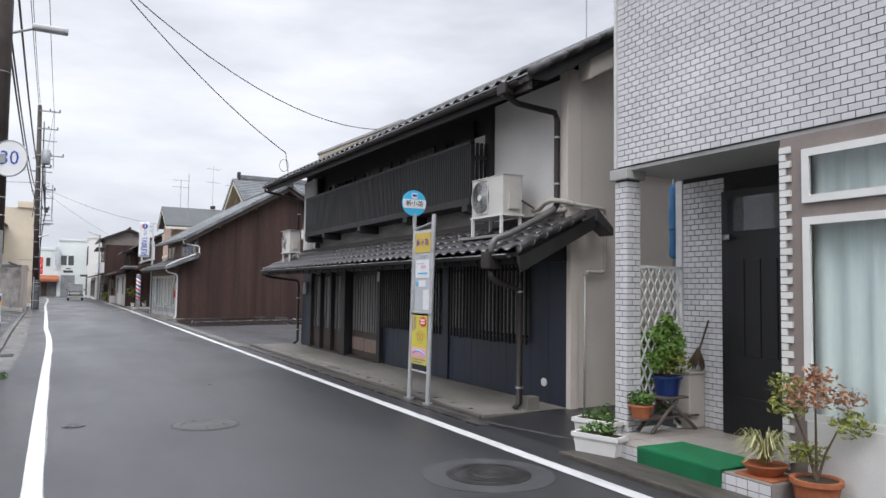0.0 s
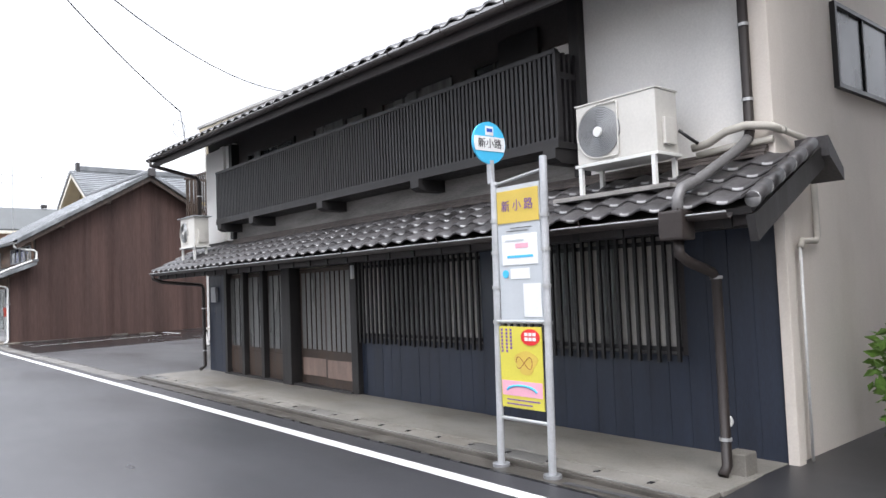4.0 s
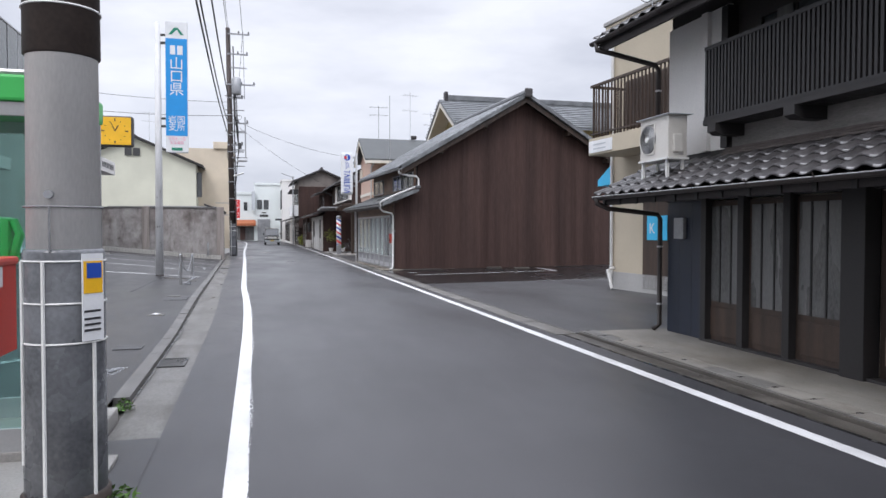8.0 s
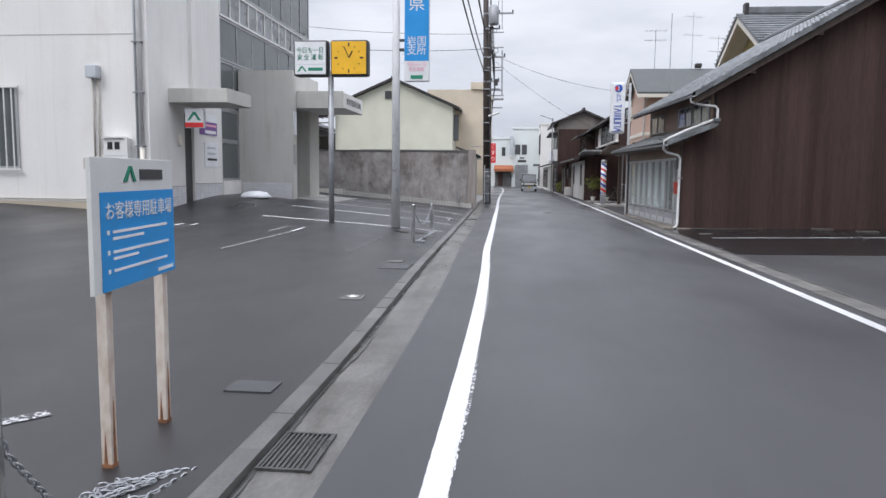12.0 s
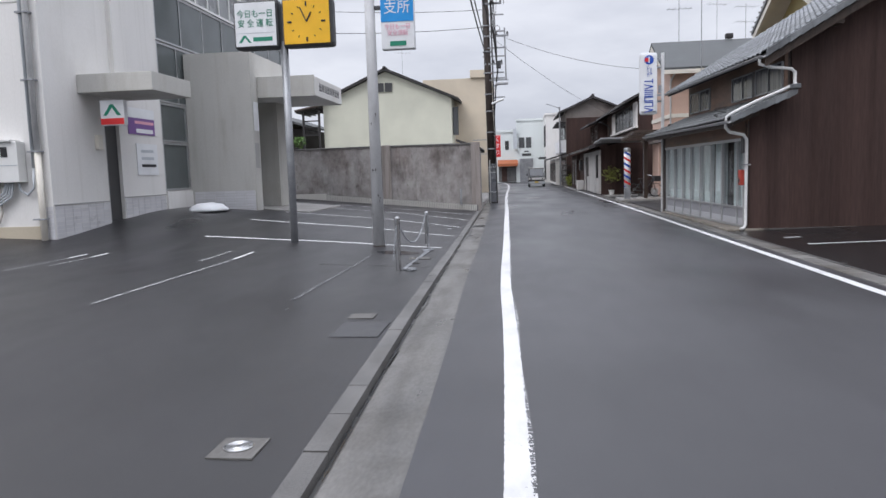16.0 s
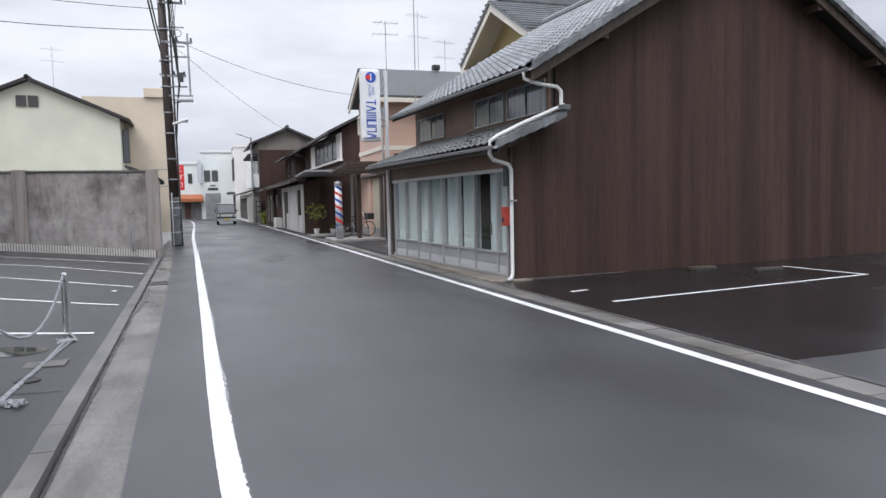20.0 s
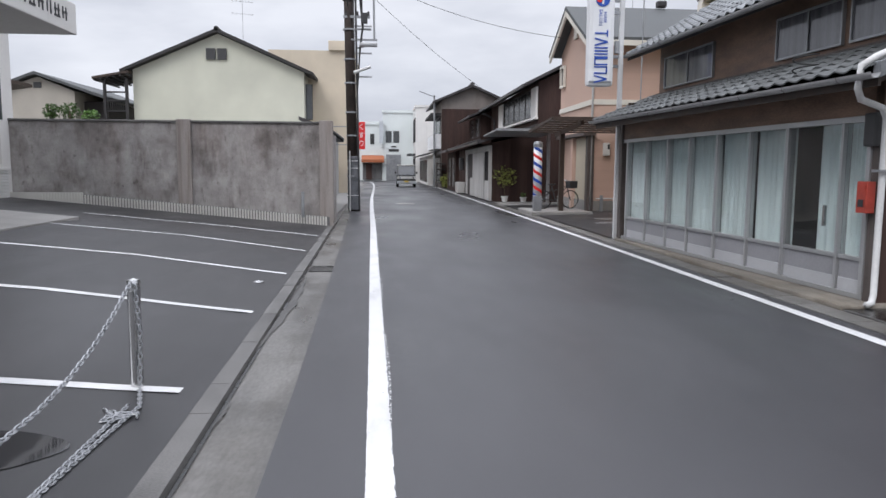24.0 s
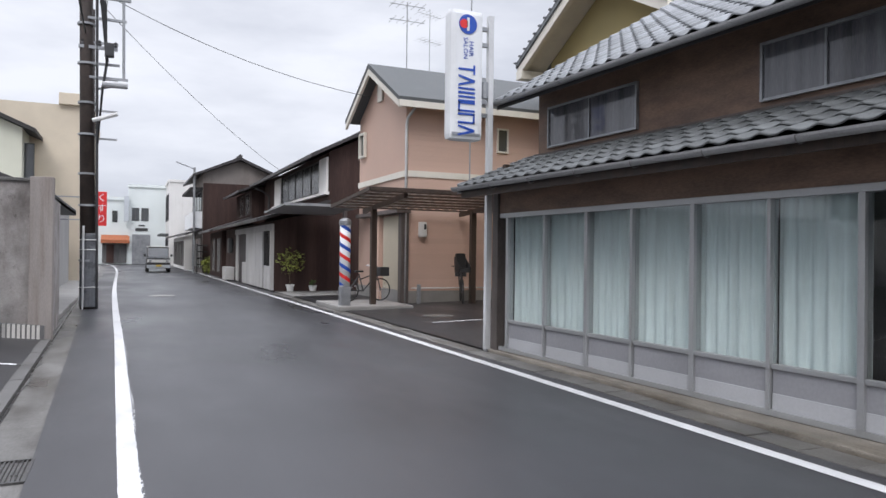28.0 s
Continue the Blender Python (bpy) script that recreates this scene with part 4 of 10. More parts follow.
for y0, y1 in ((7.0, 9.55), (4.4, 6.72)):
    fr = part("lattice_rail", bx(HX + 0.0, HX + 0.02, y0, y1, 0.90, 0.94), "latticewood", house)
    fr.name = "lattice_window"
    WORLD[fr.name] = fr.location + WORLD[house.name]
    part("rail", bx(HX + 0.0, HX + 0.02, y0, y1, 1.86, 1.90), "latticewood", fr)
    part("pane", bx(HX + 0.036, HX + 0.048, y0 + 0.02, y1 - 0.02, 0.87, 1.94), "greypane", fr)
    n = round((y1 - y0) / 0.105)
    for i in range(n + 1):
        y = y0 + (y1 - y0 - 0.04) * i / n
        part("slat", bx(HX - 0.032, HX - 0.001, y, y + 0.033, 0.80 + random.uniform(-0.012, 0.012), 1.95, 0.003), "latticewood", fr)
for y0, y1, z0 in ((7.05, 7.6, 0.9), (8.95, 9.5, 0.9), (4.45, 5.05, 0.9), (5.3, 5.62, 0.9), (6.25, 6.6, 0.9)):
    part("curtain", bx(HX + 0.0225, HX + 0.0345, y0, y1, z0, 1.94, 0.004), "palecurtain", house, "faded curtain behind the lattice")
part("post", bx(HX + 0.0, HX + 0.06, 6.74, 6.98, 0.06, 1.95, 0.004), "bluewood", house)
part("post", bx(HX - 0.05, HX + 0.06, 9.57, 9.74, 0.06, 1.95, 0.006), "blackwood", house)
# sliding doors with narrow bars
for k, (y0, y1) in enumerate(((9.75, 10.58), (10.52, 11.42))):
    x = HX + 0.02 + 0.045 * k
    d = part("sliding_door", bx(x, x + 0.035, y0, y1, 0.08, 1.93, 0.004), "brownwood", house, "brown wooden sliding door with narrow bars")
    part("door_panel", bx(x - 0.012, x - 0.001, y0 + 0.07, y1 - 0.07, 0.22, 0.50, 0.004), "doorwood", d, "faded pinkish brown lower panel")
    part("pane", bx(x - 0.008, x - 0.001, y0 + 0.07, y1 - 0.07, 0.64, 1.86), "greypane", d)
    n = 5
    for i in range(1, n):
        yy = y0 + 0.07 + (y1 - y0 - 0.14) * i / n
        part("bar", bx(x - 0.02, x - 0.009, yy - 0.011, yy + 0.011, 0.64, 1.86), "brownwood", d)
part("post", bx(HX - 0.12, HX + 0.08, 11.44, 11.74, 0.05, 1.97, 0.008), "blackwood", house, "broad black wooden post")
# three glazed screens
for i in range(3):
    y0 = 11.78 + i * 0.80
    d = part("glazed_screen", bx(HX + 0.03, HX + 0.065, y0, y0 + 0.76, 0.07, 1.93, 0.004), "brownwood", house, "glazed wooden screen with a grey curtain")
    part("pane", bx(HX + 0.018, HX + 0.028, y0 + 0.07, y0 + 0.69, 0.60, 1.86), "greypane", d)
    part("door_panel", bx(HX + 0.018, HX + 0.029, y0 + 0.06, y0 + 0.70, 0.15, 0.53, 0.004), "brownwood", d)
    part("glazing_bar", bx(HX + 0.008, HX + 0.017, y0 + 0.27, y0 + 0.295, 0.60, 1.86), "blackwood", d)
    part("glazing_bar", bx(HX + 0.008, HX + 0.017, y0 + 0.49, y0 + 0.515, 0.60, 1.86), "blackwood", d)
for y in (12.56, 13.36, 14.12):
    part("post", bx(HX - 0.07, HX + 0.06, y - 0.04, y + 0.07, 0.05, 1.97, 0.006), "blackwood", house)
part("sill", bx(HX - 0.08, HX + 0.12, 9.72, 14.2, 0.04, 0.085, 0.008), "blackwood", house)

# lower pent roof
LE, LZ, LT = 0.50, 2.03, 2.49
slope = Vector((HX - LE, 0, LT - LZ))
bm = bmesh.new()
prism(bm, [(LE + 0.03, LZ - 0.05), (HX + 0.02, LT - 0.05), (HX + 0.02, LT - 0.01), (LE + 0.01, LZ - 0.005)], "y", 3.22, 15.42)
low_roof = part("lower_roof", bm, "roofslab", house, "pent roof of dark wavy tiles")
part("fascia", bx(LE + 0.10, LE + 0.13, 3.24, 15.4, LZ - 0.12, LZ - 0.045), "darkwall", low_roof)
for y in np.arange(3.4, 15.4, 0.46):
    bm = bmesh.new()
    prism(bm, [(LE + 0.08, LZ - 0.13), (HX, LT - 0.22), (HX, LT - 0.11), (LE + 0.08, LZ - 0.045)], "y", y, y + 0.06)
    part("rafter", bm, "blackwood", low_roof)
half_gutter(low_roof, (LE - 0.035, 3.35, LZ - 0.03), (LE - 0.035, 15.45, LZ + 0.0), 0.046, "copper", "dark bronze eaves gutter")
for y in np.arange(3.7, 15.4, 0.92):
    part("gutter_hook", tb([(LE + 0.05, y, LZ - 0.03), (LE - 0.03, y, LZ - 0.035), (LE - 0.09, y, LZ - 0.02), (LE - 0.115, y, LZ + 0.03)], 0.007, 5), "copper", low_roof)
for k in range(3):
    part("ridge_course", bx(HX - 0.13 + 0.03 * k, HX + 0.02, 3.5, 13.7, LT + 0.006 + 0.036 * k, LT + 0.036 + 0.036 * k, 0.008), "greywood", low_roof, "weathered flat tile course against the wall")
# Added pale tube paints the lit line along the dark gutter's edge.
part("gutter_rim", tb([(LE - 0.081, 3.35, LZ - 0.028), (LE - 0.081, 15.45, LZ + 0.002)], 0.006, 6), "alu", low_roof, "thin bright tube that stands for the highlight on the gutter rim")
# verge tiles at the near end and a heavy barge board
for k in range(5):
    p = Vector((LE, 3.2, LZ)) + slope * ((k + 0.05) / 5)
    q = Vector((LE, 3.2, LZ)) + slope * ((k + 1.1) / 5)
    part("verge_tile", tb([p + Vector((0, 0, 0.04)), q + Vector((0, 0, 0.055))], 0.055, 12), "rooftile", low_roof, smooth=True)
    # Pale rings paint the glint on the verge tile ends.
    part("verge_lip", tb([p + Vector((-0.004, 0, 0.04)), p + Vector((0.004, 0, 0.041))], 0.058, 12), "glintlip", low_roof, smooth=True)
bm = bmesh.new()
prism(bm, [(LE + 0.02, LZ - 0.06), (HX + 0.25, LT + 0.08), (HX + 0.25, LT - 0.10), (LE + 0.06, LZ - 0.24)], "y", 3.2, 3.26)
part("barge_board", bm, "blackwood", low_roof)
bm = bmesh.new()
prism(bm, [(HX + 0.2, LT + 0.14), (HX + 0.46, LT - 0.10), (HX + 0.46, LT - 0.20), (HX + 0.2, LT - 0.02)], "y", 3.14, 3.40)
part("barge_end", bm, "rooftile", low_roof)

# upper lattice balcony on brackets
BX = 1.10
for y in (5.45, 7.6, 9.85, 12.12, 13.45):
    bm = bmesh.new()
    prism(bm, [(BX - 0.06, 2.86), (BX - 0.06, 2.76), (BX + 0.02, 2.72), (HX + 0.06, 2.72), (HX + 0.06, 2.86)], "y", y - 0.07, y + 0.09)
    part("bracket", bm, "blackwood", house, "projecting black wooden bracket")
part("balcony_floor", bx(BX - 0.03, HX + 0.06, 5.36, 13.68, 2.86, 2.93, 0.006), "blackwood", house)
part("wall_band", bx(HX - 0.02, HX + 0.05, 5.43, 13.62, 2.5, 2.86), "bandgrey", house, "weathered grey band under the balcony")
bal = lattice(house, 5.36, 13.66, 2.92, 3.84, 0.064, BX - 0.02, 0.036, 0.045, "balcony_lattice", None)
part("backing", bx(BX + 0.045, BX + 0.06, 9.4, 13.64, 2.95, 3.78), "latticewood", bal)
part("end_lattice", bx(BX, HX, 13.62, 13.66, 2.93, 3.82), "blackwood", bal)
for k in range(5):
    part("end_slat", bx(BX + 0.02 + k * 0.075, BX + 0.055 + k * 0.075, 5.36, 5.40, 2.93, 3.82), "latticewood", bal)
part("end_rail", bx(BX, HX - 0.1, 5.355, 5.405, 3.56, 3.62), "latticewood", bal)
part("plaster_panel", bx(HX - 0.03, HX + 0.06, 5.44, 5.86, 2.95, 4.0), "plaster", house, "white plastered wall panel")
part("handrail", bx(BX - 0.025, BX + 0.03, 5.36, 13.66, 3.81, 3.84, 0.006), "latticewood", bal)
for y0, y1 in ((5.95, 7.0), (7.4, 8.9), (9.3, 10.8), (11.4, 13.2)):
    window(house, "x", y0, y1, 3.3, 4.16, HX + 0.07, 0.05, "blackwood", "greypane" if y0 in (7.4, 9.3) else "winglass", 2, 0.05, 0.06)
for y0, y1 in ((7.35, 7.95), (8.05, 8.25), (9.85, 10.35), (10.42, 10.62), (12.6, 12.85)):
    part("curtain", bx(HX - 0.005, HX + 0.012, y0, y1, 3.4, 4.12, 0.004), "curtaingrey", house)
part("shutter_panel", bx(HX - 0.03, HX + 0.015, 5.9, 6.5, 3.3, 4.3, 0.006), "latticewood", house, "dark boarded shutter panel")

# upper roof
UE, UZ, UT = 0.62, 4.21, 0.56
# the eaves rise and lean out a little toward the far end
XF = Matrix(((1, -0.008, 0, 0.028), (0, 1, 0, 0), (0, 0.0112, 1, -0.039), (0, 0, 0, 1)))
bm = bmesh.new()
prism(bm, [(UE, UZ - 0.07), (5.3, UZ - 0.07 + UT * 4.78), (10.2, UZ - 0.07 + UT * 4.78 - 0.5 * 4.9), (10.2, UZ + UT * 4.78 - 0.5 * 4.9), (5.3, UZ + UT * 4.78), (UE, UZ)], "y", 3.18, 15.55)
up_roof = part("upper_roof", bm, "roofslab", house, "tiled main roof with deep eaves")
part("fascia", bx(UE + 0.03, UE + 0.07, 3.2, 15.52, UZ - 0.16, UZ - 0.055), "darkwall", up_roof)
for y in np.arange(3.3, 15.5, 0.46):
    bm = bmesh.new()
    prism(bm, [(UE + 0.08, UZ - 0.15), (HX + 0.05, UZ - 0.15 + UT * 1.0), (HX + 0.05, UZ - 0.02 + UT * 0.95), (UE + 0.08, UZ - 0.05)], "y", y, y + 0.065)
    part("rafter", bm, "blackwood", up_roof)
half_gutter(up_roof, (UE - 0.045, 3.3, UZ - 0.045), (UE - 0.045, 15.6, UZ - 0.01), 0.05, "copper", "dark bronze eaves gutter")
for y in np.arange(3.6, 15.4, 0.92):
    part("gutter_hook", tb([(UE + 0.04, y, UZ - 0.06), (UE - 0.05, y, UZ - 0.085), (UE - 0.12, y, UZ - 0.06), (UE - 0.135, y, UZ)], 0.007, 5), "copper", up_roof)
for k in range(9):
    p = Vector((UE, 3.16, UZ + 0.03)) + Vector((0.265 * k, 0, 0.265 * k * UT))
    part("verge_tile", tb([p, p + Vector((0.29, 0, 0.29 * UT + 0.012))], 0.05, 10), "rooftile", up_roof, smooth=True)
for y in (3.12, 15.5):
    bm = bmesh.new()
    prism(bm, [(UE + 0.3, UZ - 0.02), (5.3, UZ - 0.16 + UT * 4.74), (5.3, UZ - 0.05 + UT * 4.74), (UE + 0.04, UZ - 0.03)], "y", y + 0.06, y + 0.1)
    part("barge_board", bm, "blackwood", up_roof)

lay_tiles(up_roof, (UE - 0.02, 15.55, UZ), (0, -1, 0), (1, 0, UT), 45, 2, TILE, 0.273, 0.265)
XF = None

# rainwater pipes
def pipe(parent, pts, r=0.035, material="copper", rings=(), label=""):
    d = part("downpipe", tb(pts, r, 12), material, parent, label, smooth=True)
    for p in rings:
        part("pipe_clip", tb([(p[0], p[1], p[2] - 0.012), (p[0], p[1], p[2] + 0.012)], r + 0.008, 12), "alu", d)
    return d


pipe(house, [(UE - 0.06, 3.6, UZ - 0.03), (UE - 0.06, 3.6, UZ - 0.16), (0.75, 3.62, UZ - 0.24), (1.36, 3.63, 3.93), (1.40, 3.63, 3.83), (1.40, 3.63, 2.72), (1.36, 3.63, 2.64)], 0.04,
     rings=((1.40, 3.63, 3.6), (1.40, 3.63, 2.98)), label="dark brown rainwater pipe")
part("gutter_outlet", bx(UE - 0.13, UE + 0.01, 3.5, 3.7, UZ - 0.16, UZ - 0.02, 0.015), "copper", house)
pipe(house, [(1.37, 3.63, 2.66), (1.30, 3.65, 2.60), (1.2, 3.66, 2.54), (0.72, 3.72, 2.29), (0.52, 3.74, 2.22), (0.46, 3.74, 2.14), (0.45, 3.74, 2.0)], 0.042, "greygutter")
part("gutter_outlet", bx(LE - 0.13, LE + 0.05, 3.66, 3.86, LZ - 0.20, LZ + 0.02, 0.02), "copper", house)
pipe(house, [(LE - 0.04, 3.75, LZ - 0.2), (LE - 0.04, 3.75, LZ - 0.30), (LE + 0.05, 3.73, LZ - 0.36), (0.83, 3.71, LZ - 0.44), (0.87, 3.70, LZ - 0.5), (0.87, 3.70, 0.13), (0.80, 3.7, 0.07)], 0.04,
     rings=((0.87, 3.70, 1.55), (0.87, 3.70, 0.33)), label="dark brown rainwater pipe")
pipe(house, [(UE - 0.15, 15.45, UZ + 0.11), (UE - 0.15, 15.42, UZ - 0.01), (0.7, 15.35, UZ - 0.07), (1.32, 15.22, 3.98), (1.36, 15.2, 3.9), (1.36, 15.2, 2.95)], 0.038, rings=((1.36, 15.2, 3.6),))
pipe(house, [(LE - 0.05, 15.36, LZ + 0.02), (LE - 0.05, 15.34, LZ - 0.1), (0.62, 15.32, LZ - 0.17), (1.36, 15.2, LZ - 0.25), (1.40, 15.19, LZ - 0.32), (1.40, 15.19, 0.14), (1.30, 15.2, 0.07)], 0.036, rings=((1.40, 15.19, 1.3), (1.40, 15.19, 0.45)))
part("vent_cap", disc(bmesh.new(), (HX + 0.03, 4.03, 0.33), "x", 0.055, 0.03), "white", house, "round white vent cap")
part("meter_box", bx(HX - 0.06, HX, 14.62, 14.86, 1.42, 1.72, 0.012), "galv", house, "grey metal meter box")
part("door_bell", bx(HX - 0.08, HX - 0.045, 9.6, 9.66, 1.72, 1.92, 0.006), "paper", house, "small white name plate")
# conduit and cables on the side wall
pipe(house, [(1.45, 3.40, 2.70), (2.03, 3.41, 2.66), (2.04, 3.42, 2.60), (2.04, 3.42, 1.86), (2.0, 3.42, 1.82), (1.74, 3.42, 1.82), (1.70, 3.42, 1.76)], 0.026, "skin", label="beige pipe run")
pipe(house, [(1.70, 3.42, 1.78), (1.70, 3.425, 0.05)], 0.012, "whitepipe", label="thin white pipe")
for x0 in (2.77,):
    window(house, "y", x0, x0 + 1.4, 3.25, 4.06, H0 + 0.03, 0.05, "black", "darkpane", 1, 0.04, 0.05, "dark framed sliding window")
part("footing_block", bx(0.92, 1.10, 3.58, 3.74, 0.0, 0.22, 0.015), "paving", house)

lay_tiles(low_roof, (LE - 0.02, 15.45, LZ), (0, -1, 0), slope, 45, 4, TILE, 0.271, 0.262)

# ---------- white tiled house ----------
TX, TY0, TY1, TZ = 0.72, -8.0, 1.73, 2.84
tiled = thing("tiled_house", (TX + 1, 0, 0), "house faced with white brick tiles over a recessed porch", "house")
part("upper_wall", bx(TX + 0.012, 6.0, TY0, TY1 - 0.012, TZ, 8.0), "joint", tiled, "upper wall in dark mortar under the tiles")
part("soffit", bx(TX + 0.02, 2.2, TY0, TY1 - 0.02, TZ - 0.04, TZ - 0.002), "officegrey", tiled)
part("corner_strip", bx(TX - 0.014, TX + 0.02, TY1 - 0.02, TY1 + 0.012, TZ, 8.0), "whitepipe", tiled, "white corner strip")
part("column", bx(TX + 0.0, TX + 0.17, 1.56, 1.73, 0.0, TZ - 0.13), "joint", tiled, "square column faced with white tiles")
part("column_cap", bx(TX - 0.045, TX + 0.215, 1.515, 1.775, TZ - 0.13, TZ - 0.02, 0.012), "officegrey", tiled, "grey stone column cap")
part("back_wall", bx(1.66, 1.8, -0.3, 1.76, 0.0, TZ - 0.04), "joint", tiled)
part("corner_strip", bx(1.637, 1.668, 1.70, 1.79, 0.0, TZ - 0.05), "whitepipe", tiled, "white corner strip")
part("inner_wall", bx(1.8, 6.0, 1.62, 1.76, 0.0, TZ), "beige", tiled)
for c in ((TY0, -3.3, 0.0, 2.8), (-0.40, -0.2, 0.0, 2.8), (-3.3, -0.40, 2.68, 2.8), (-3.3, -0.40, 2.14, 2.27), (-3.3, -0.40, 0.0, 0.62)):
    part("front_wall", bx(TX, TX + 0.09, *c), "brownstone", tiled, "weathered brown stone front wall")
part("jamb_wall", bx(TX + 0.09, 1.66, -0.33, -0.2, 0.0, TZ - 0.04), "officegrey", tiled)
part("room_wall", bx(2.9, 3.0, TY0, -0.33, 0.0, TZ - 0.04), "beige", tiled)
part("room_floor", bx(TX + 0.09, 2.9, TY0, -0.33, 0.0, 0.1), "greywood", tiled)
part("porch_floor", bx(0.29, 1.66, -0.41, 1.52, 0.0, 0.16), "concrete", tiled, "pale tiled porch floor")
part("porch_slab", bx(0.42, 1.66, 1.522, 2.05, 0.0, 0.085, 0.01), "concrete", tiled)
part("porch_kerb", bx(-0.10, 0.275, -6.0, 1.6, -0.05, 0.045, 0.015), "dirtykerb", None, "brown stained kerb below the tiled porch step", kind="structure", category="kerb")
for i in range(5):
    for j in range(7):
        part("floor_tile", bx(0.30 + i * 0.272, 0.565 + i * 0.272, -0.40 + j * 0.272, -0.135 + j * 0.272, 0.155, 0.166), "doorstone", tiled)
part("step_backing", bx(0.283, 0.2895, -0.41, 1.52, 0.01, 0.158), "joint", tiled)
for i in range(19):
    y = -0.41 + i * 0.1015
    for z in (0.012, 0.087):
        part("step_tile", bx(0.277, 0.2829, y, y + 0.094, z, z + 0.068), "brick", tiled)
door = part("door_1", bx(1.60, 1.655, 0.1, 1.14, 0.16, 2.6, 0.006), "black", tiled, "dark brown panelled entrance door")
WORLD[door.name] = door.location + WORLD[tiled.name]
part("door_leaf", bx(1.575, 1.599, 0.18, 1.06, 0.18, 2.1, 0.006), "black", door)
for i in range(4):
    y = 0.29 + i * 0.185
    part("door_rib", bx(1.566, 1.574, y, y + 0.09, 0.95, 1.9, 0.006), "black", door)
part("door_rib", bx(1.566, 1.574, 0.27, 0.97, 0.28, 0.55, 0.006), "black", door)
part("transom_pane", bx(1.585, 1.598, 0.2, 1.05, 2.18, 2.52), "winglass", door)
part("door_latch", bx(1.52, 1.575, 0.98, 1.06, 2.09, 2.15, 0.01), "chrome", door, "small bright latch")
for z0, z1 in ((0.6, 2.15), (2.26, 2.68)):
    window(tiled, "x", -3.3, -0.40, z0, z1, TX, 0.025, "white", "glass", 2, 0.06, 0.08, "white framed shop window")
bm = bmesh.new()
rows = []
for z in (0.6, 2.78):
    rows.append([bm.verts.new((TX + 0.13 + 0.022 * math.sin(k * 0.9) + 0.01 * math.sin(k * 0.37), -3.3 + k * 0.0295, z)) for k in range(100)])
for k in range(99):
    bm.faces.new((rows[0][k], rows[0][k + 1], rows[1][k + 1], rows[1][k]))
part("curtain", bm, "curtain", tiled, "pale green translucent curtain", smooth=True)
part("lower_panel", bx(TX - 0.03, TX - 0.003, -3.25, -0.42, 0.06, 0.605, 0.004), "white", tiled, "white panel under the shop window")
for i in range(44):
    z = 0.2 + i * 0.0575
    part("quoin", bx(TX - 0.02, TX - 0.001, -0.30 if i % 2 else -0.255, -0.203, z, z + 0.05), "white", tiled)
bm = bmesh.new()
prism(bm, [(0.255, 0.03), (0.268, 0.03), (0.272, 0.168), (0.81, 0.168), (0.81, 0.182), (0.262, 0.186), (0.255, 0.17)], "y", 0.02, 0.93)
rug = part("door_mat", bm, "matgreen", None, "bright green artificial turf mat over the porch step", category="mat")

trellis = thing("trellis", (1.2, 1.62, 0.17), "white expanding diamond trellis leaning at the porch side", "trellis")
for s in (1, -1):
    for k in range(-7, 8):
        pts = []
        for t in np.linspace(0, 1, 25):
            z = 0.40 + 1.42 * t
            x = 1.21 + k * 0.098 + s * (t - 0.5) * 0.70
            if 0.905 < x < 1.545:
                pts.append((x, 1.63 + 0.008 * s, z))
        if len(pts) > 2:
            a, b = Vector(pts[0]), Vector(pts[-1])
            part("lath", tb([a, b], 0.010, 4), "white", trellis)
for x in (0.9, 1.55):
    part("frame_bar", bx(x - 0.014, x + 0.014, 1.615, 1.645, 0.166, 1.84), "white", trellis)
part("frame_bar", bx(0.9, 1.55, 1.615, 1.645, 1.81, 1.84), "white", trellis)
tarp = thing("blue_sheet", (2.0, 2.15, 0.0), "blue plastic sheet rolled round a grey pole in the lane", "sheet")
bm = bmesh.new()
lathe(bm, 1.99, 2.15, [(0.035, 1.96), (0.06, 2.0), (0.052, 2.2), (0.066, 2.42), (0.056, 2.6), (0.062, 2.78), (0.03, 2.84)], 14)
part("sheet", bm, "tarpblue", tarp, smooth=True)
part("cord", tb([(1.99 + 0.062 * math.cos(a), 2.15 + 0.062 * math.sin(a), 2.3) for a in np.linspace(0, 6.28, 15)], 0.006, 5), "black", tarp)
part("pole", tb([(1.99, 2.15, 0.0), (1.99, 2.15, 3.0)], 0.022, 8), "galv", tarp)


# ---------- plants ----------
def leaf_cloud(bm, c, rad, count, size, seed, flat=1.0, hollow=0.35):
    rng = random.Random(seed)
    for _ in range(count):
        d = Vector((rng.gauss(0, 1), rng.gauss(0, 1), rng.gauss(0, 1))).normalized()
        p = Vector(c) + Vector((d.x * rad[0], d.y * rad[1], d.z * rad[2])) * (hollow + (1 - hollow) * rng.random() ** 0.5)
        u = Vector((rng.gauss(0, 1), rng.gauss(0, 1), rng.gauss(0, 0.6))).normalized()
        w = u.cross(Vector((rng.gauss(0, 1), rng.gauss(0, 1), rng.gauss(0, 1)))).normalized()
        s = size * rng.uniform(0.6, 1.3)
        n = u.cross(w) * s * 0.18
        v = [bm.verts.new(q) for q in (p - u * s, p + w * s * 0.45 + n, p + u * s, p - w * s * 0.45 + n)]
        bm.faces.new(v)


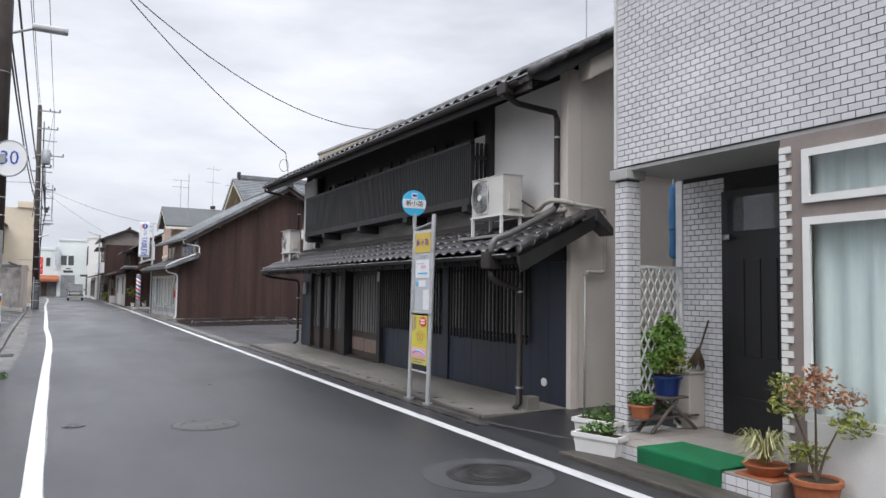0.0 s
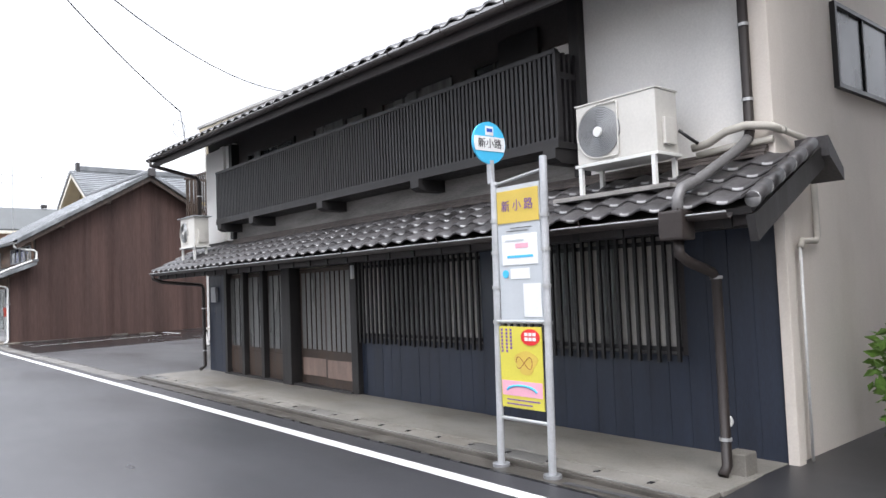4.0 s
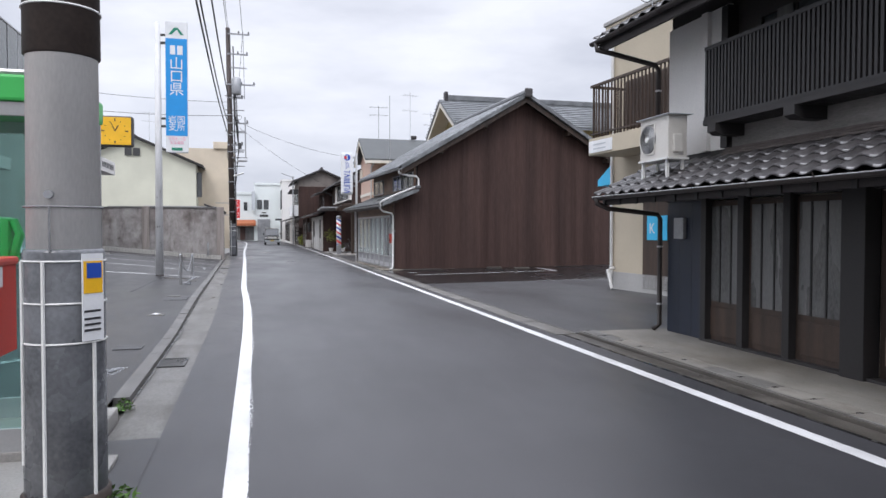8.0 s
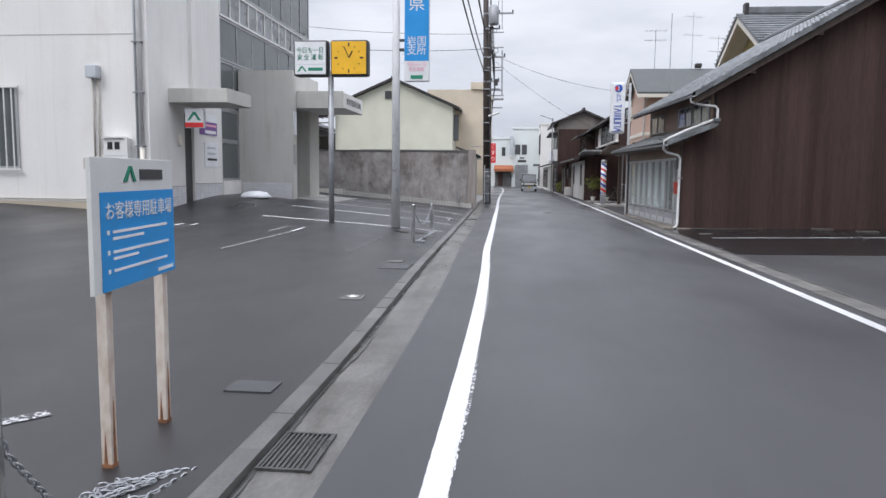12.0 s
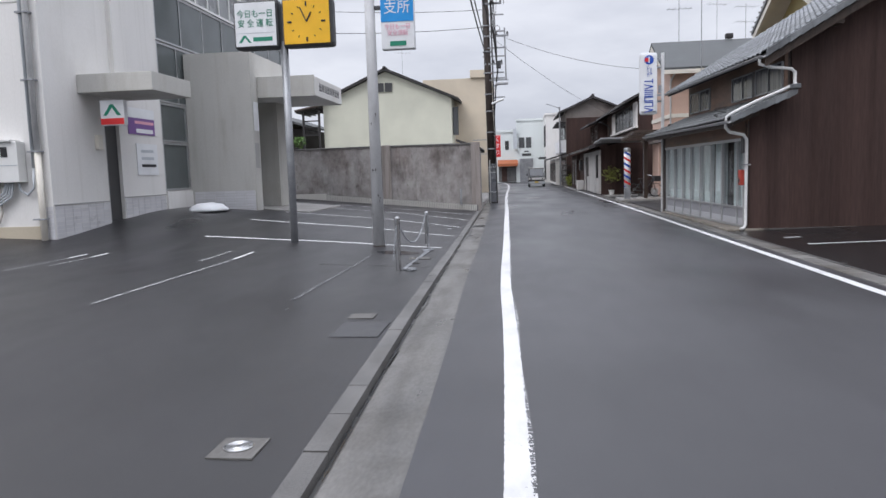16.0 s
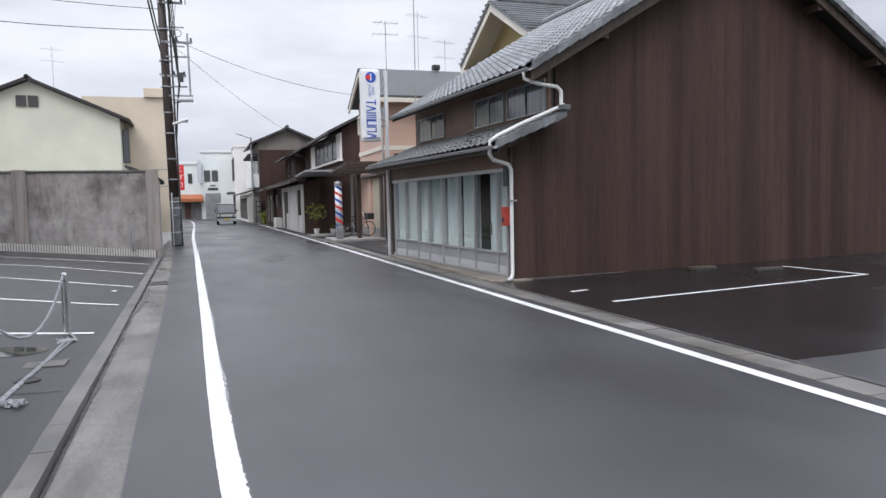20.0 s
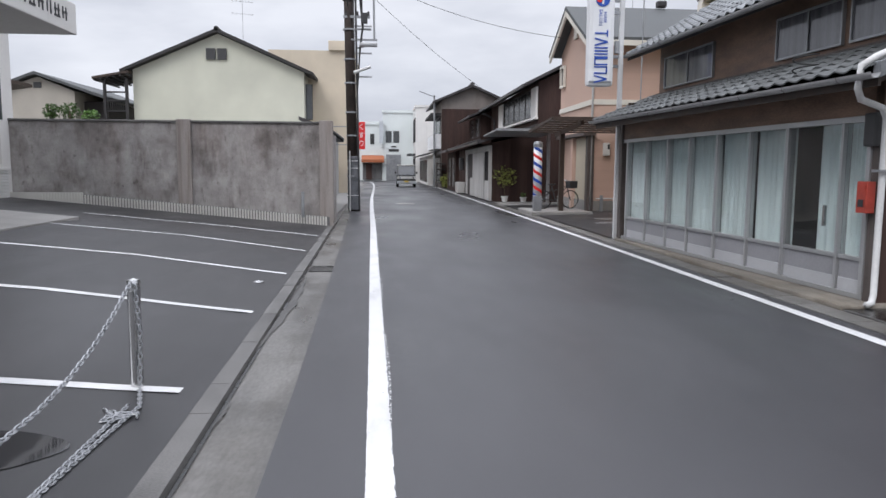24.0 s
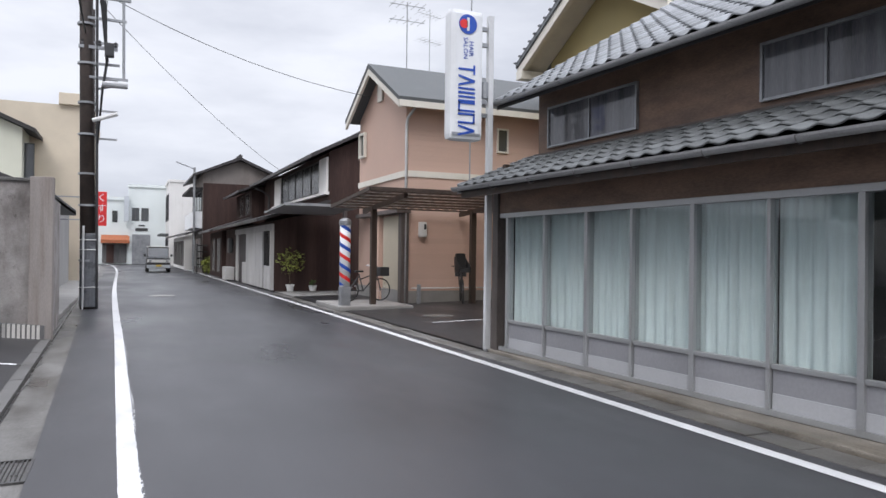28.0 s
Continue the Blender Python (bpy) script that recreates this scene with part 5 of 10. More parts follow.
def pot(parent, cx, cy, z, r0, r1, h, material, label=""):
    p = part("pot", lathe(bmesh.new(), cx, cy, [(r0, z), (r1 * 0.97, z + h * 0.85), (r1 * 1.08, z + h * 0.86), (r1 * 1.08, z + h), (r1 * 0.9, z + h), (r1 * 0.86, z + h * 0.88), (0.001, z + h * 0.87)], 22), material, parent, label, smooth=False)
    part("soil", disc(bmesh.new(), (cx, cy, z + h * 0.9), "z", r1 * 0.88, 0.02), "soil", p)
    return p


shrub = thing("potted_shrub", (1.17, 1.47, 0.516), "green leafy shrub in a dark blue glazed pot on a stool", "plant")
pot(shrub, 1.17, 1.47, 0.516, 0.11, 0.145, 0.20, "potblue", "dark blue glazed pot")
part("stem", tb([(1.17, 1.47, 0.65), (1.16, 1.48, 0.95)], 0.016, 7, 0.01), "bark", shrub)
bm = bmesh.new()
for k, (dx, dz, r_, n_) in enumerate(((-0.14, -0.1, 0.12, 170), (0.12, -0.08, 0.14, 210), (-0.02, 0.02, 0.16, 240), (-0.1, 0.16, 0.12, 190), (0.08, 0.2, 0.11, 160), (-0.05, 0.31, 0.08, 90), (0.18, 0.08, 0.09, 90))):
    leaf_cloud(bm, (1.16 + dx, 1.46 + 0.04 * math.sin(k * 2.1), 0.98 + dz), (r_, r_, r_ * 0.85), n_, 0.03, 10 + k, hollow=0.1)
part("crown", bm, "leafbright", shrub)
bm = bmesh.new()
leaf_cloud(bm, (1.2, 1.46, 0.86), (0.22, 0.2, 0.14), 330, 0.03, 3, hollow=0.1)
part("crown", bm, "leafyellow", shrub)

stool = thing("plant_stool", (1.15, 1.43, 0.167), "grey weathered wooden folding stool used as plant stand", "stool")
part("seat", bx(0.98, 1.34, 1.34, 1.58, 0.49, 0.515, 0.006), "greywood", stool)
for y in (1.36, 1.54):
    part("leg", tb([(0.85, y, 0.175), (1.2, y, 0.488)], 0.018, 6), "greywood", stool)
    part("leg", tb([(1.46, y, 0.175), (1.08, y, 0.488)], 0.018, 6), "greywood", stool)
part("shelf", bx(0.70, 1.52, 1.37, 1.53, 0.298, 0.316, 0.005), "greywood", stool)

tub = thing("small_potted_plant", (0.80, 1.45, 0.318), "small green plant in a terracotta pot", "plant")
pot(tub, 0.80, 1.45, 0.318, 0.08, 0.115, 0.13, "terracotta")
bm = bmesh.new()
leaf_cloud(bm, (0.80, 1.45, 0.51), (0.13, 0.13, 0.08), 150, 0.032, 4)
part("leaves", bm, "leaf", tub)
bucket = thing("storage_bin", (1.5, 1.52, 0.167), "beige box bin standing beside the stool", "bin")
part("body", bx(1.42, 1.64, 1.40, 1.60, 0.168, 0.72, 0.02), "beige", bucket)
part("lid", bx(1.41, 1.65, 1.39, 1.61, 0.72, 0.75, 0.01), "beige", bucket)
broom = thing("besom", (1.55, 1.42, 0.75), "worn straw brush lying on the bin against the wall", "broom")
part("handle", tb([(1.55, 1.40, 0.95), (1.62, 1.33, 1.28)], 0.011, 6), "greywood", broom)
bm = bmesh.new()
for k in range(60):
    a = random.uniform(0, 6.28)
    tube(bm, [(1.55, 1.40, 1.0), (1.53 + 0.08 * math.cos(a), 1.42 + 0.09 * math.sin(a), 0.77 + random.uniform(-0.015, 0.08))], 0.006, 3)
part("bristles", bm, "bark", broom, "brown straw bristles")


def trough(cx, cy, z, ang, seed):
    t = thing("planter_trough", (cx, cy, z), "white plastic trough planter with small green plants", "planter", "troughs by the porch")
    global XF
    XF = Matrix.Translation((cx, cy, z)) @ Matrix.Rotation(radians(ang), 4, "Z")
    bm = bmesh.new()
    a, b, h = 0.235, 0.09, 0.17
    lo = [bm.verts.new((sx * a * 0.9, sy * b * 0.85, 0)) for sx, sy in ((-1, -1), (1, -1), (1, 1), (-1, 1))]
    hi = [bm.verts.new((sx * a, sy * b, h)) for sx, sy in ((-1, -1), (1, -1), (1, 1), (-1, 1))]
    bm.faces.new(lo[::-1])
    bm.faces.new(hi)
    for i in range(4):
        bm.faces.new((lo[i], lo[(i + 1) % 4], hi[(i + 1) % 4], hi[i]))
    part("box", bm, "white", t)
    bm = bmesh.new()
    for s in (-1, 1):
        box(bm, -a - 0.015, a + 0.015, s * b - 0.012, s * b + 0.012, h - 0.03, h + 0.012)
        box(bm, s * a - 0.012, s * a + 0.012, -b, b, h - 0.03, h + 0.012)
    part("rim", bm, "white", t)
    part("soil", bx(-a * 0.94, a * 0.94, -b * 0.85, b * 0.85, h + 0.001, h + 0.006), "soil", t)
    bm = bmesh.new()
    leaf_cloud(bm, (0, 0, h + 0.05), (a * 0.85, b * 0.8, 0.06), 110, 0.032, seed)
    leaf_cloud(bm, (0.08, 0, h + 0.10), (a * 0.4, b * 0.6, 0.09), 40, 0.03, seed + 5)
    part("leaves", bm, "leaf", t)
    XF = None


trough(0.19, 1.36, 0.046, -72, 11)
trough(0.545, 1.80, 0.086, -72, 21)

MX, MY = 0.50, -0.62
maple = thing("potted_maple", (MX, MY, 0.02), "small maple with green and rust leaves in a terracotta pot", "plant")
pot(maple, MX, MY, 0.0, 0.125, 0.165, 0.24, "terracotta", "terracotta pot")
for k, (dx, dy, h) in enumerate(((0, 0, 0.85), (0.12, -0.1, 0.47), (-0.1, 0.16, 0.7), (0.05, 0.2, 0.55))):
    part("branch", tb([(MX, MY, 0.21), (MX + dx * 0.4, MY + dy * 0.4, 0.21 + h * 0.45), (MX + dx, MY + dy, 0.21 + h * 0.85)], 0.012, 6, 0.005), "bark", maple)
bm = bmesh.new()
for k, (dx, dy, z) in enumerate(((0.0, 0.0, 1.1), (0.12, -0.18, 0.95), (-0.22, -0.05, 0.98))):
    leaf_cloud(bm, (MX + dx * 0.85, MY + dy * 0.85, z * 0.86), (0.15, 0.16, 0.11), 130, 0.026, 30 + k, hollow=0.05)
part("red_leaves", bm, "leafred", maple, "rust coloured leaves")
bm = bmesh.new()
for k, (dx, dy, z) in enumerate(((-0.08, 0.22, 0.85), (0.02, 0.1, 0.47), (0.1, -0.25, 0.75), (-0.05, 0.26, 1.02))):
    leaf_cloud(bm, (MX + dx * 0.85, MY + dy * 0.85, z * 0.86), (0.14, 0.15, 0.1), 150, 0.026, 40 + k, hollow=0.05)
part("green_leaves", bm, "leafyellow", maple)
grassy = thing("spider_plant", (0.47, -0.22, 0.166), "striped spider plant in a brown bowl", "plant")
part("bowl", lathe(bmesh.new(), 0.47, -0.22, [(0.10, 0.181), (0.17, 0.26), (0.15, 0.26), (0.001, 0.24)], 18), "terracotta", grassy)
part("tray", bx(0.32, 0.64, -0.39, -0.06, 0.167, 0.18, 0.005), "terracotta", grassy)
bm = bmesh.new()
for k in range(190):
    a, rr, h = random.uniform(0, 6.28), random.uniform(0.08, 0.29), random.uniform(0.08, 0.27)
    pts = [Vector((0.47 + math.cos(a) * rr * t, -0.22 + math.sin(a) * rr * t, 0.25 + h * math.sin(t * 2.4))) for t in (0, 0.35, 0.7, 1.0)]
    s = Vector((-math.sin(a), math.cos(a), 0)) * 0.004
    for p, q in zip(pts, pts[1:]):
        v = [bm.verts.new(c) for c in (p - s, p + s, q + s * 0.7, q - s * 0.7)]
        bm.faces.new(v)
part("leaves", bm, "leafpale", grassy)
bush = thing("green_bush", (2.6, 2.95, 0.0), "bright green bush growing in the lane between the houses", "bush")
part("stem", tb([(2.6, 2.98, 0.0), (2.58, 2.95, 0.9)], 0.03, 7, 0.012), "bark", bush)
bm = bmesh.new()
leaf_cloud(bm, (2.6, 2.95, 0.72), (0.36, 0.34, 0.44), 430, 0.075, 51, hollow=0.2)
leaf_cloud(bm, (2.45, 2.9, 0.35), (0.25, 0.25, 0.3), 140, 0.06, 52)
part("crown", bm, "leafbright", bush)


# ---------- bus stop ----------
bus = thing("bus_stop", (0.17, 5.06, 0), "grey metal bus stop with two posts, notices and round blue sign", "bus stop")
A, B = Vector((0.106, 5.347, 0)), Vector((0.106, 4.767, 0))
for p, h in ((A, 2.46), (B, 2.60)):
    part("post", tb([p, p + Vector((0.06 * h / 2.6, 0, h))], 0.032, 14), "postgrey", bus, smooth=False)
    part("foot", disc(bmesh.new(), p + Vector((0, 0, 0.015)), "z", 0.075, 0.03), "galv", bus)
    for z in (1.22, 1.52, 1.82, 2.1):
        part("clamp", tb([p + Vector((0.06 * z / 2.6, 0, z)), p + Vector((0.06 * z / 2.6, 0, z + 0.03))], 0.04, 14), "alu", bus)
XB = 0.155
part("top_rail", tb([(XB, 5.33, 2.43), (XB, 4.79, 2.49)], 0.014), "alu", bus)
for z in (0.42, 1.24):
    part("rail", tb([(XB - 0.035, 5.33, z), (XB - 0.035, 4.79, z)], 0.016), "alu", bus)
board = part("notice_board", bx(XB - 0.008, XB + 0.006, 4.81, 5.31, 1.24, 2.40, 0.003), "boardgrey", bus, "pale grey notice board")
part("name_plate", bx(XB - 0.016, XB - 0.009, 4.82, 5.30, 2.08, 2.36), "yellow", board, "yellow plate with the stop's name")
words("stop_name", "新 小 路", 0.105, (XB - 0.019, 5.06, 2.22), (0, -1, 0), (0, 0, 1), "purple", board)
part("map_sheet", bx(XB - 0.014, XB - 0.009, 4.85, 5.26, 1.72, 1.98), "paper", board, "white sheet with a pale map")
for k, (y0, y1, z0, z1, m) in enumerate(((4.9, 5.2, 1.78, 1.80, "lightblue"), (4.95, 5.1, 1.86, 1.90, "pinkink"), (5.0, 5.22, 1.92, 1.935, "boardgrey"), (4.9, 5.15, 2.03, 2.036, "darkgrey"), (4.95, 5.2, 2.005, 2.011, "darkgrey"))):
    part("print_bar", bx(XB - 0.0165, XB - 0.0145, y0, y1, z0, z1), m, board)
part("time_sheet", bx(XB - 0.014, XB - 0.009, 4.95, 5.17, 1.60, 1.69), "paper", board)
part("time_sheet", bx(XB - 0.014, XB - 0.009, 4.83, 5.03, 1.28, 1.56), "paper", board, "white timetable sheet")
part("round_mark", disc(bmesh.new(), (XB - 0.012, 5.23, 1.645), "x", 0.035, 0.006), "lightblue", board)
post = part("poster", bx(XB - 0.05, XB - 0.04, 4.82, 5.30, 0.52, 1.20), "poster", bus, "yellow poster with a red oval and a drawing")
bm = bmesh.new()
prism(bm, [(4.94 + 0.105 * math.cos(k), 1.115 + 0.068 * math.sin(k)) for k in np.linspace(0, 2 * math.pi, 25)[:-1]], "x", XB - 0.056, XB - 0.0505)
part("red_oval", bm, "signred", post)
for z in (1.125, 1.085):
    for y in (4.875, 4.92, 4.965):
        part("print_bar", bx(XB - 0.059, XB - 0.0565, y, y + 0.035, z, z + 0.028), "paper", post)
part("drawing", prism(bmesh.new(), [(5.0 + (0.12 + 0.03 * math.sin(3 * k)) * math.cos(k), 0.9 + 0.1 * math.sin(k)) for k in np.linspace(0, 2 * math.pi, 25)[:-1]], "x", XB - 0.053, XB - 0.0505), "yellow", post)
part("drawing_line", tb([(XB - 0.054, 5.02 + 0.09 * math.cos(k), 0.9 + 0.05 * math.sin(2 * k)) for k in np.linspace(0, 6, 20)], 0.003, 4), "terracotta", post)
part("pink_band", bx(XB - 0.053, XB - 0.0505, 4.83, 5.29, 0.62, 0.745), "pinkink", post)
part("blue_arc", tb([(XB - 0.053, 5.06 + 0.17 * math.cos(k), 0.655 + 0.055 * math.sin(k)) for k in np.linspace(0.15, 3.0, 14)], 0.01, 6), "lightblue", post)
for y, z0 in ((5.27, 0.96), (5.215, 0.93), (5.165, 1.0)):
    for k in range(7):
        if 1.16 - k * 0.03 > z0:
            part("print_bar", bx(XB - 0.053, XB - 0.0505, y - 0.011, y + 0.011, 1.16 - k * 0.03, 1.182 - k * 0.03), "purple", post)
for z, y0 in ((0.545, 4.95), (0.58, 4.86)):
    part("print_bar", bx(XB - 0.053, XB - 0.0505, y0, 5.24, z, z + 0.012), "purple", post)
XF = Matrix.Translation((0.15, 5.38, 0)) @ Matrix.Rotation(radians(87), 4, "Z") @ Matrix.Translation((-0.18, -5.42, 0))
dsc = part("round_sign", disc(bmesh.new(), (0.18, 5.42, 2.815), "x", 0.188, 0.02, 36), "lightblue", bus, "round sky blue stop sign")
bm = bmesh.new()
prism(bm, [(5.42 + 0.18 * math.cos(a), 2.815 + 0.184 * math.sin(a)) for a in (*np.linspace(0.3, -0.42, 6), *np.linspace(math.pi + 0.42, math.pi - 0.3, 6))], "x", 0.164, 0.169)
part("white_band", bm, "paper", dsc)
words("stop_name", "新小路", 0.092, (0.161, 5.42, 2.803), (0, -1, 0), (0, 0, 1), "ink", dsc)
part("bus_mark", bx(0.163, 0.169, 5.375, 5.465, 2.88, 2.962, 0.002), "paper", dsc)
part("bus_mark", bx(0.160, 0.1625, 5.388, 5.452, 2.91, 2.942), "deepblue", dsc)
XF = None
part("bracket", bx(0.145, 0.185, 5.355, 5.415, 2.45, 2.66, 0.008), "postgrey", bus)


# ---------- air conditioners ----------
def air_con(base, w, h, d, label, legs, tilt=0.0):
    """Outdoor unit facing -x with its fan toward the far end."""
    x, y, z = base
    t = thing("air_conditioner", (x, y, z), label, "air conditioner", "outdoor units")
    body = part("casing", bx(x, x + d, y - w / 2, y + w / 2, z, z + h, 0.012), "acwhite", t)
    fy, fz, r = y + w * 0.20, z + h * 0.5, min(h * 0.44, w * 0.27)
    part("fan_recess", disc(bmesh.new(), (x - 0.003, fy, fz), "x", r, 0.012, 32), "greygutter", body)
    part("fan_blades", prism(bmesh.new(), [(fy + r * 0.9 * q[0], fz + r * 0.9 * q[1]) for q in ((0, 0.25), (-0.5, 0.85), (0.1, 0.98), (0.22, 0.12), (0.98, 0.1), (0.7, -0.6), (0.12, -0.2), (-0.2, -0.98), (-0.75, -0.6))], "x", x - 0.011, x - 0.0095), "darkgrey", body)
    bm = bmesh.new()
    for k in range(1, 16):
        rr = r * k / 15.4
        n = 30
        pts = [(x - 0.014, fy + rr * math.cos(a), fz + rr * math.sin(a)) for a in np.linspace(0, 2 * math.pi, n)]
        for p, q in zip(pts, pts[1:]):
            c = [(p[0] - e, p[1], p[2]) for e in (0, 0.004)] + [(q[0] - e, q[1], q[2]) for e in (0.004, 0)]
            bm.faces.new([bm.verts.new(v) for v in c])
            s = (rr + 0.0075) / rr
            bm.faces.new([bm.verts.new(v) for v in ((p[0], p[1], p[2]), (q[0], q[1], q[2]), (q[0], fy + (q[1] - fy) * s, fz + (q[2] - fz) * s), (p[0], fy + (p[1] - fy) * s, fz + (p[2] - fz) * s))])
    part("fan_grille", bm, "alu", body)
    bm = bmesh.new()
    arc = [(fy + r * 1.05 * math.cos(a), fz + r * 1.05 * math.sin(a)) for a in np.linspace(math.pi * 1.5 - math.pi, math.pi * 1.5 - math.pi * 2, 24)]
    loop = arc + [(fy - r * 0.86, fz - r * 1.05), (fy - r * 0.92, fz - r), (fy - r * 0.92, fz + r), (fy - r * 0.86, fz + r * 1.05), arc[0]]
    tube(bm, [(x - 0.012, q[0], q[1]) for q in loop], 0.007, 6)
    part("grille_frame", bm, "acwhite", body, smooth=True)
    part("fan_hub", disc(bmesh.new(), (x - 0.02, fy, fz), "x", r * 0.2, 0.02), "white", body)
    part("side_cover", bx(x + d * 0.25, x + d * 0.75, y - w / 2 - 0.035, y - w / 2, z + h * 0.12, z + h * 0.55, 0.01), "acwhite", body)
    part("top_lid", bx(x - 0.008, x + d + 0.008, y - w / 2 - 0.008, y + w / 2 + 0.008, z + h, z + h + 0.012), "acwhite", body)
    st = part("stand", bx(x - 0.02, x + d + 0.02, y - w / 2 - 0.02, y + w / 2 + 0.02, z - 0.03, z - 0.002, 0.004), "white", t)
    for px, py, pz in legs:
        part("leg", bx(px - 0.018, px + 0.018, py - 0.018, py + 0.018, pz, z - 0.03), "white", st)
    return t


air_con((0.90, 4.58, 2.61), 0.83, 0.53, 0.32, "ivory air conditioner on a white stand on the pent roof", [(0.9, 4.2, 2.325), (0.9, 4.96, 2.325), (1.2, 4.2, 2.40), (1.2, 4.96, 2.40)])
part("support_plank", bx(0.82, 0.93, 4.02, 5.25, 2.285, 2.325, 0.004), "plank", None, "weathered plank under the air conditioner's stand", category="plank")
pipes = thing("insulated_pipe", (1.3, 3.8, 2.7), "beige taped pipe from the air conditioner along the roof", "pipe")
part("pipe", tb([(1.36, 4.12, 2.66), (1.37, 3.98, 2.68), (1.34, 3.80, 2.745), (1.33, 3.62, 2.76), (1.36, 3.46, 2.73), (1.5, 3.40, 2.70)], 0.034, 12), "skin", pipes, smooth=True)
part("pipe", tb([(1.40, 4.10, 2.60), (1.40, 3.8, 2.62), (1.41, 3.45, 2.63)], 0.03, 10), "skin", pipes, smooth=True)
part("pipe", tb([(1.18, 4.13, 2.80), (1.26, 4.09, 2.74), (1.33, 4.05, 2.69)], 0.014), "black", pipes, smooth=True)
air_con((0.78, 14.35, 2.50), 0.70, 0.54, 0.28, "small ivory air conditioner on slanting brackets on the pent roof", [(0.8, 14.05, 2.22), (0.8, 14.65, 2.22), (1.02, 14.05, 2.32), (1.02, 14.65, 2.32)])
part("cover_sheet", bx(0.74, 1.12, 13.95, 14.76, 3.053, 3.063, 0.003), "boardgrey", None, "grey sheet lying on the small air conditioner", category="sheet")


# ---------- manhole covers ----------
def manhole(cx, cy, r, label, material="iron", collar=0.0, z=0.0):
    t = thing("manhole_cover", (cx, cy, z), label, "manhole cover", kind="structure")
    if collar:
        part("collar", lathe(bmesh.new(), cx, cy, [(collar, z - 0.01), (collar, z + 0.004), (r, z + 0.004), (r, z - 0.01)], 40), "collar", t, "ring of paler asphalt")
    part("lid", lathe(bmesh.new(), cx, cy, [(r, z - 0.01), (r, z + 0.008), (r * 0.94, z + 0.009), (0.001, z + 0.009)], 40), material, t)
    for k in (0.3, 0.52, 0.74):
        part("ring", lathe(bmesh.new(), cx, cy, [(r * k, z + 0.0085), (r * k + 0.003, z + 0.0115), (r * k + r * 0.07, z + 0.0115), (r * k + r * 0.07 + 0.003, z + 0.0085)], 32), material, t)


manhole(-1.08, 1.28, 0.36, "dark cast iron manhole cover in a pale ring", collar=0.56)
manhole(-2.83, 4.52, 0.34, "worn grey cast iron manhole cover in the road", "wornlid", 0.38)
manhole(-4.15, 5.0, 0.12, "small pale round valve cover in the road", "wornlid")
manhole(-3.88, 55.6, 0.42, "pale manhole cover in the road", "concrete", 0.45)
manhole(1.75, 45.6, 0.38, "round manhole cover on the salon forecourt", "gutter", z=0.055)

# ---------- utility poles ----------
def utility_pole(x, y, r, h, label, lower=True):
    p = thing("utility_pole", (x, y, 0), label, "utility pole")
    part("shaft", tb([(x, y, -0.05), (x, y, h)], r, 20, r * 0.62), "poleconcrete" if lower else "poledark", p, smooth=True)
    return p


PX, PY = -5.40, 9.97
pole = utility_pole(PX, PY, 0.19, 13.0, "concrete utility pole with grey guard sheet, dark band and flyer")
part("guard_sheet", lathe(bmesh.new(), PX, PY, [(0.19, 0.06), (0.205, 0.07), (0.200, 1.41), (0.194, 1.43), (0.184, 1.432)], 32), "guard", pole, "wet grey anti-poster sheet", smooth=True)
part("foot_sleeve", lathe(bmesh.new(), PX, PY, [(0.21, -0.02), (0.224, -0.01), (0.222, 0.12), (0.2, 0.13)], 28), "poledark", pole, "dark wet foot of the pole", smooth=True)
part("dark_band", lathe(bmesh.new(), PX, PY, [(0.178, 2.45), (0.189, 2.46), (0.15, 9.4), (0.14, 9.41)], 32), "poledark", pole, "dark brown upper band", smooth=True)
for z, m in ((1.37, "white"), (1.15, "white"), (0.94, "white"), (1.655, "greywire"), (2.70, "white"), (3.0, "white"), (3.9, "galv"), (5.1, "galv")):
    r = step(((0, 0.208), (1.4, 0.202), (1.5, 0.19), (2.45, 0.192), (9.4, 0.155)), z)
    part("band_wire", tb([(PX + r * math.cos(a), PY + r * math.sin(a), z) for a in np.linspace(0, 2 * math.pi, 29)], 0.006, 5), m, pole)
for a, z0, z1 in ((-1.84, 0.1, 1.37), (-0.62, 0.1, 0.94), (-2.62, 0.3, 1.37)):
    r = 0.207
    cx, cy = PX + r * math.cos(a), PY + r * math.sin(a)
    part("white_strip", tb([(cx, cy, z0), (cx, cy, z1)], 0.011, 6), "white", pole)
XF = Matrix.Translation((PX, PY, 0)) @ Matrix.Rotation(radians(-39), 4, "Z")
flyer = part("flyer", bx(0.212, 0.218, -0.065, 0.065, 0.95, 1.41), "paper", pole, "small colour flyer in a clear sleeve")
part("picture", bx(0.2185, 0.22, -0.058, 0.058, 1.2, 1.37), "clock", flyer)
part("picture", bx(0.2205, 0.222, -0.04, 0.05, 1.28, 1.36), "deepblue", flyer)
for z in (1.0, 1.03, 1.06, 1.1):
    part("print_bar", bx(0.2185, 0.22, -0.055, 0.045, z, z + 0.012), "ink", flyer)
XF = None
part("bolt", disc(bmesh.new(), (PX - 0.02, PY - 0.205, 1.715), "y", 0.022, 0.03), "galv", pole)
part("strap_wire", tb([(PX - 0.02, PY - 0.2, 1.42), (PX - 0.02, PY - 0.2, 1.655)], 0.006, 5), "greywire", pole)
sign = thing("speed_sign", (PX + 0.1, PY - 0.25, 3.4), "round white speed limit sign with blue figures", "road sign")
SX, SY, SZ = PX + 0.23, PY - 0.24, 3.63
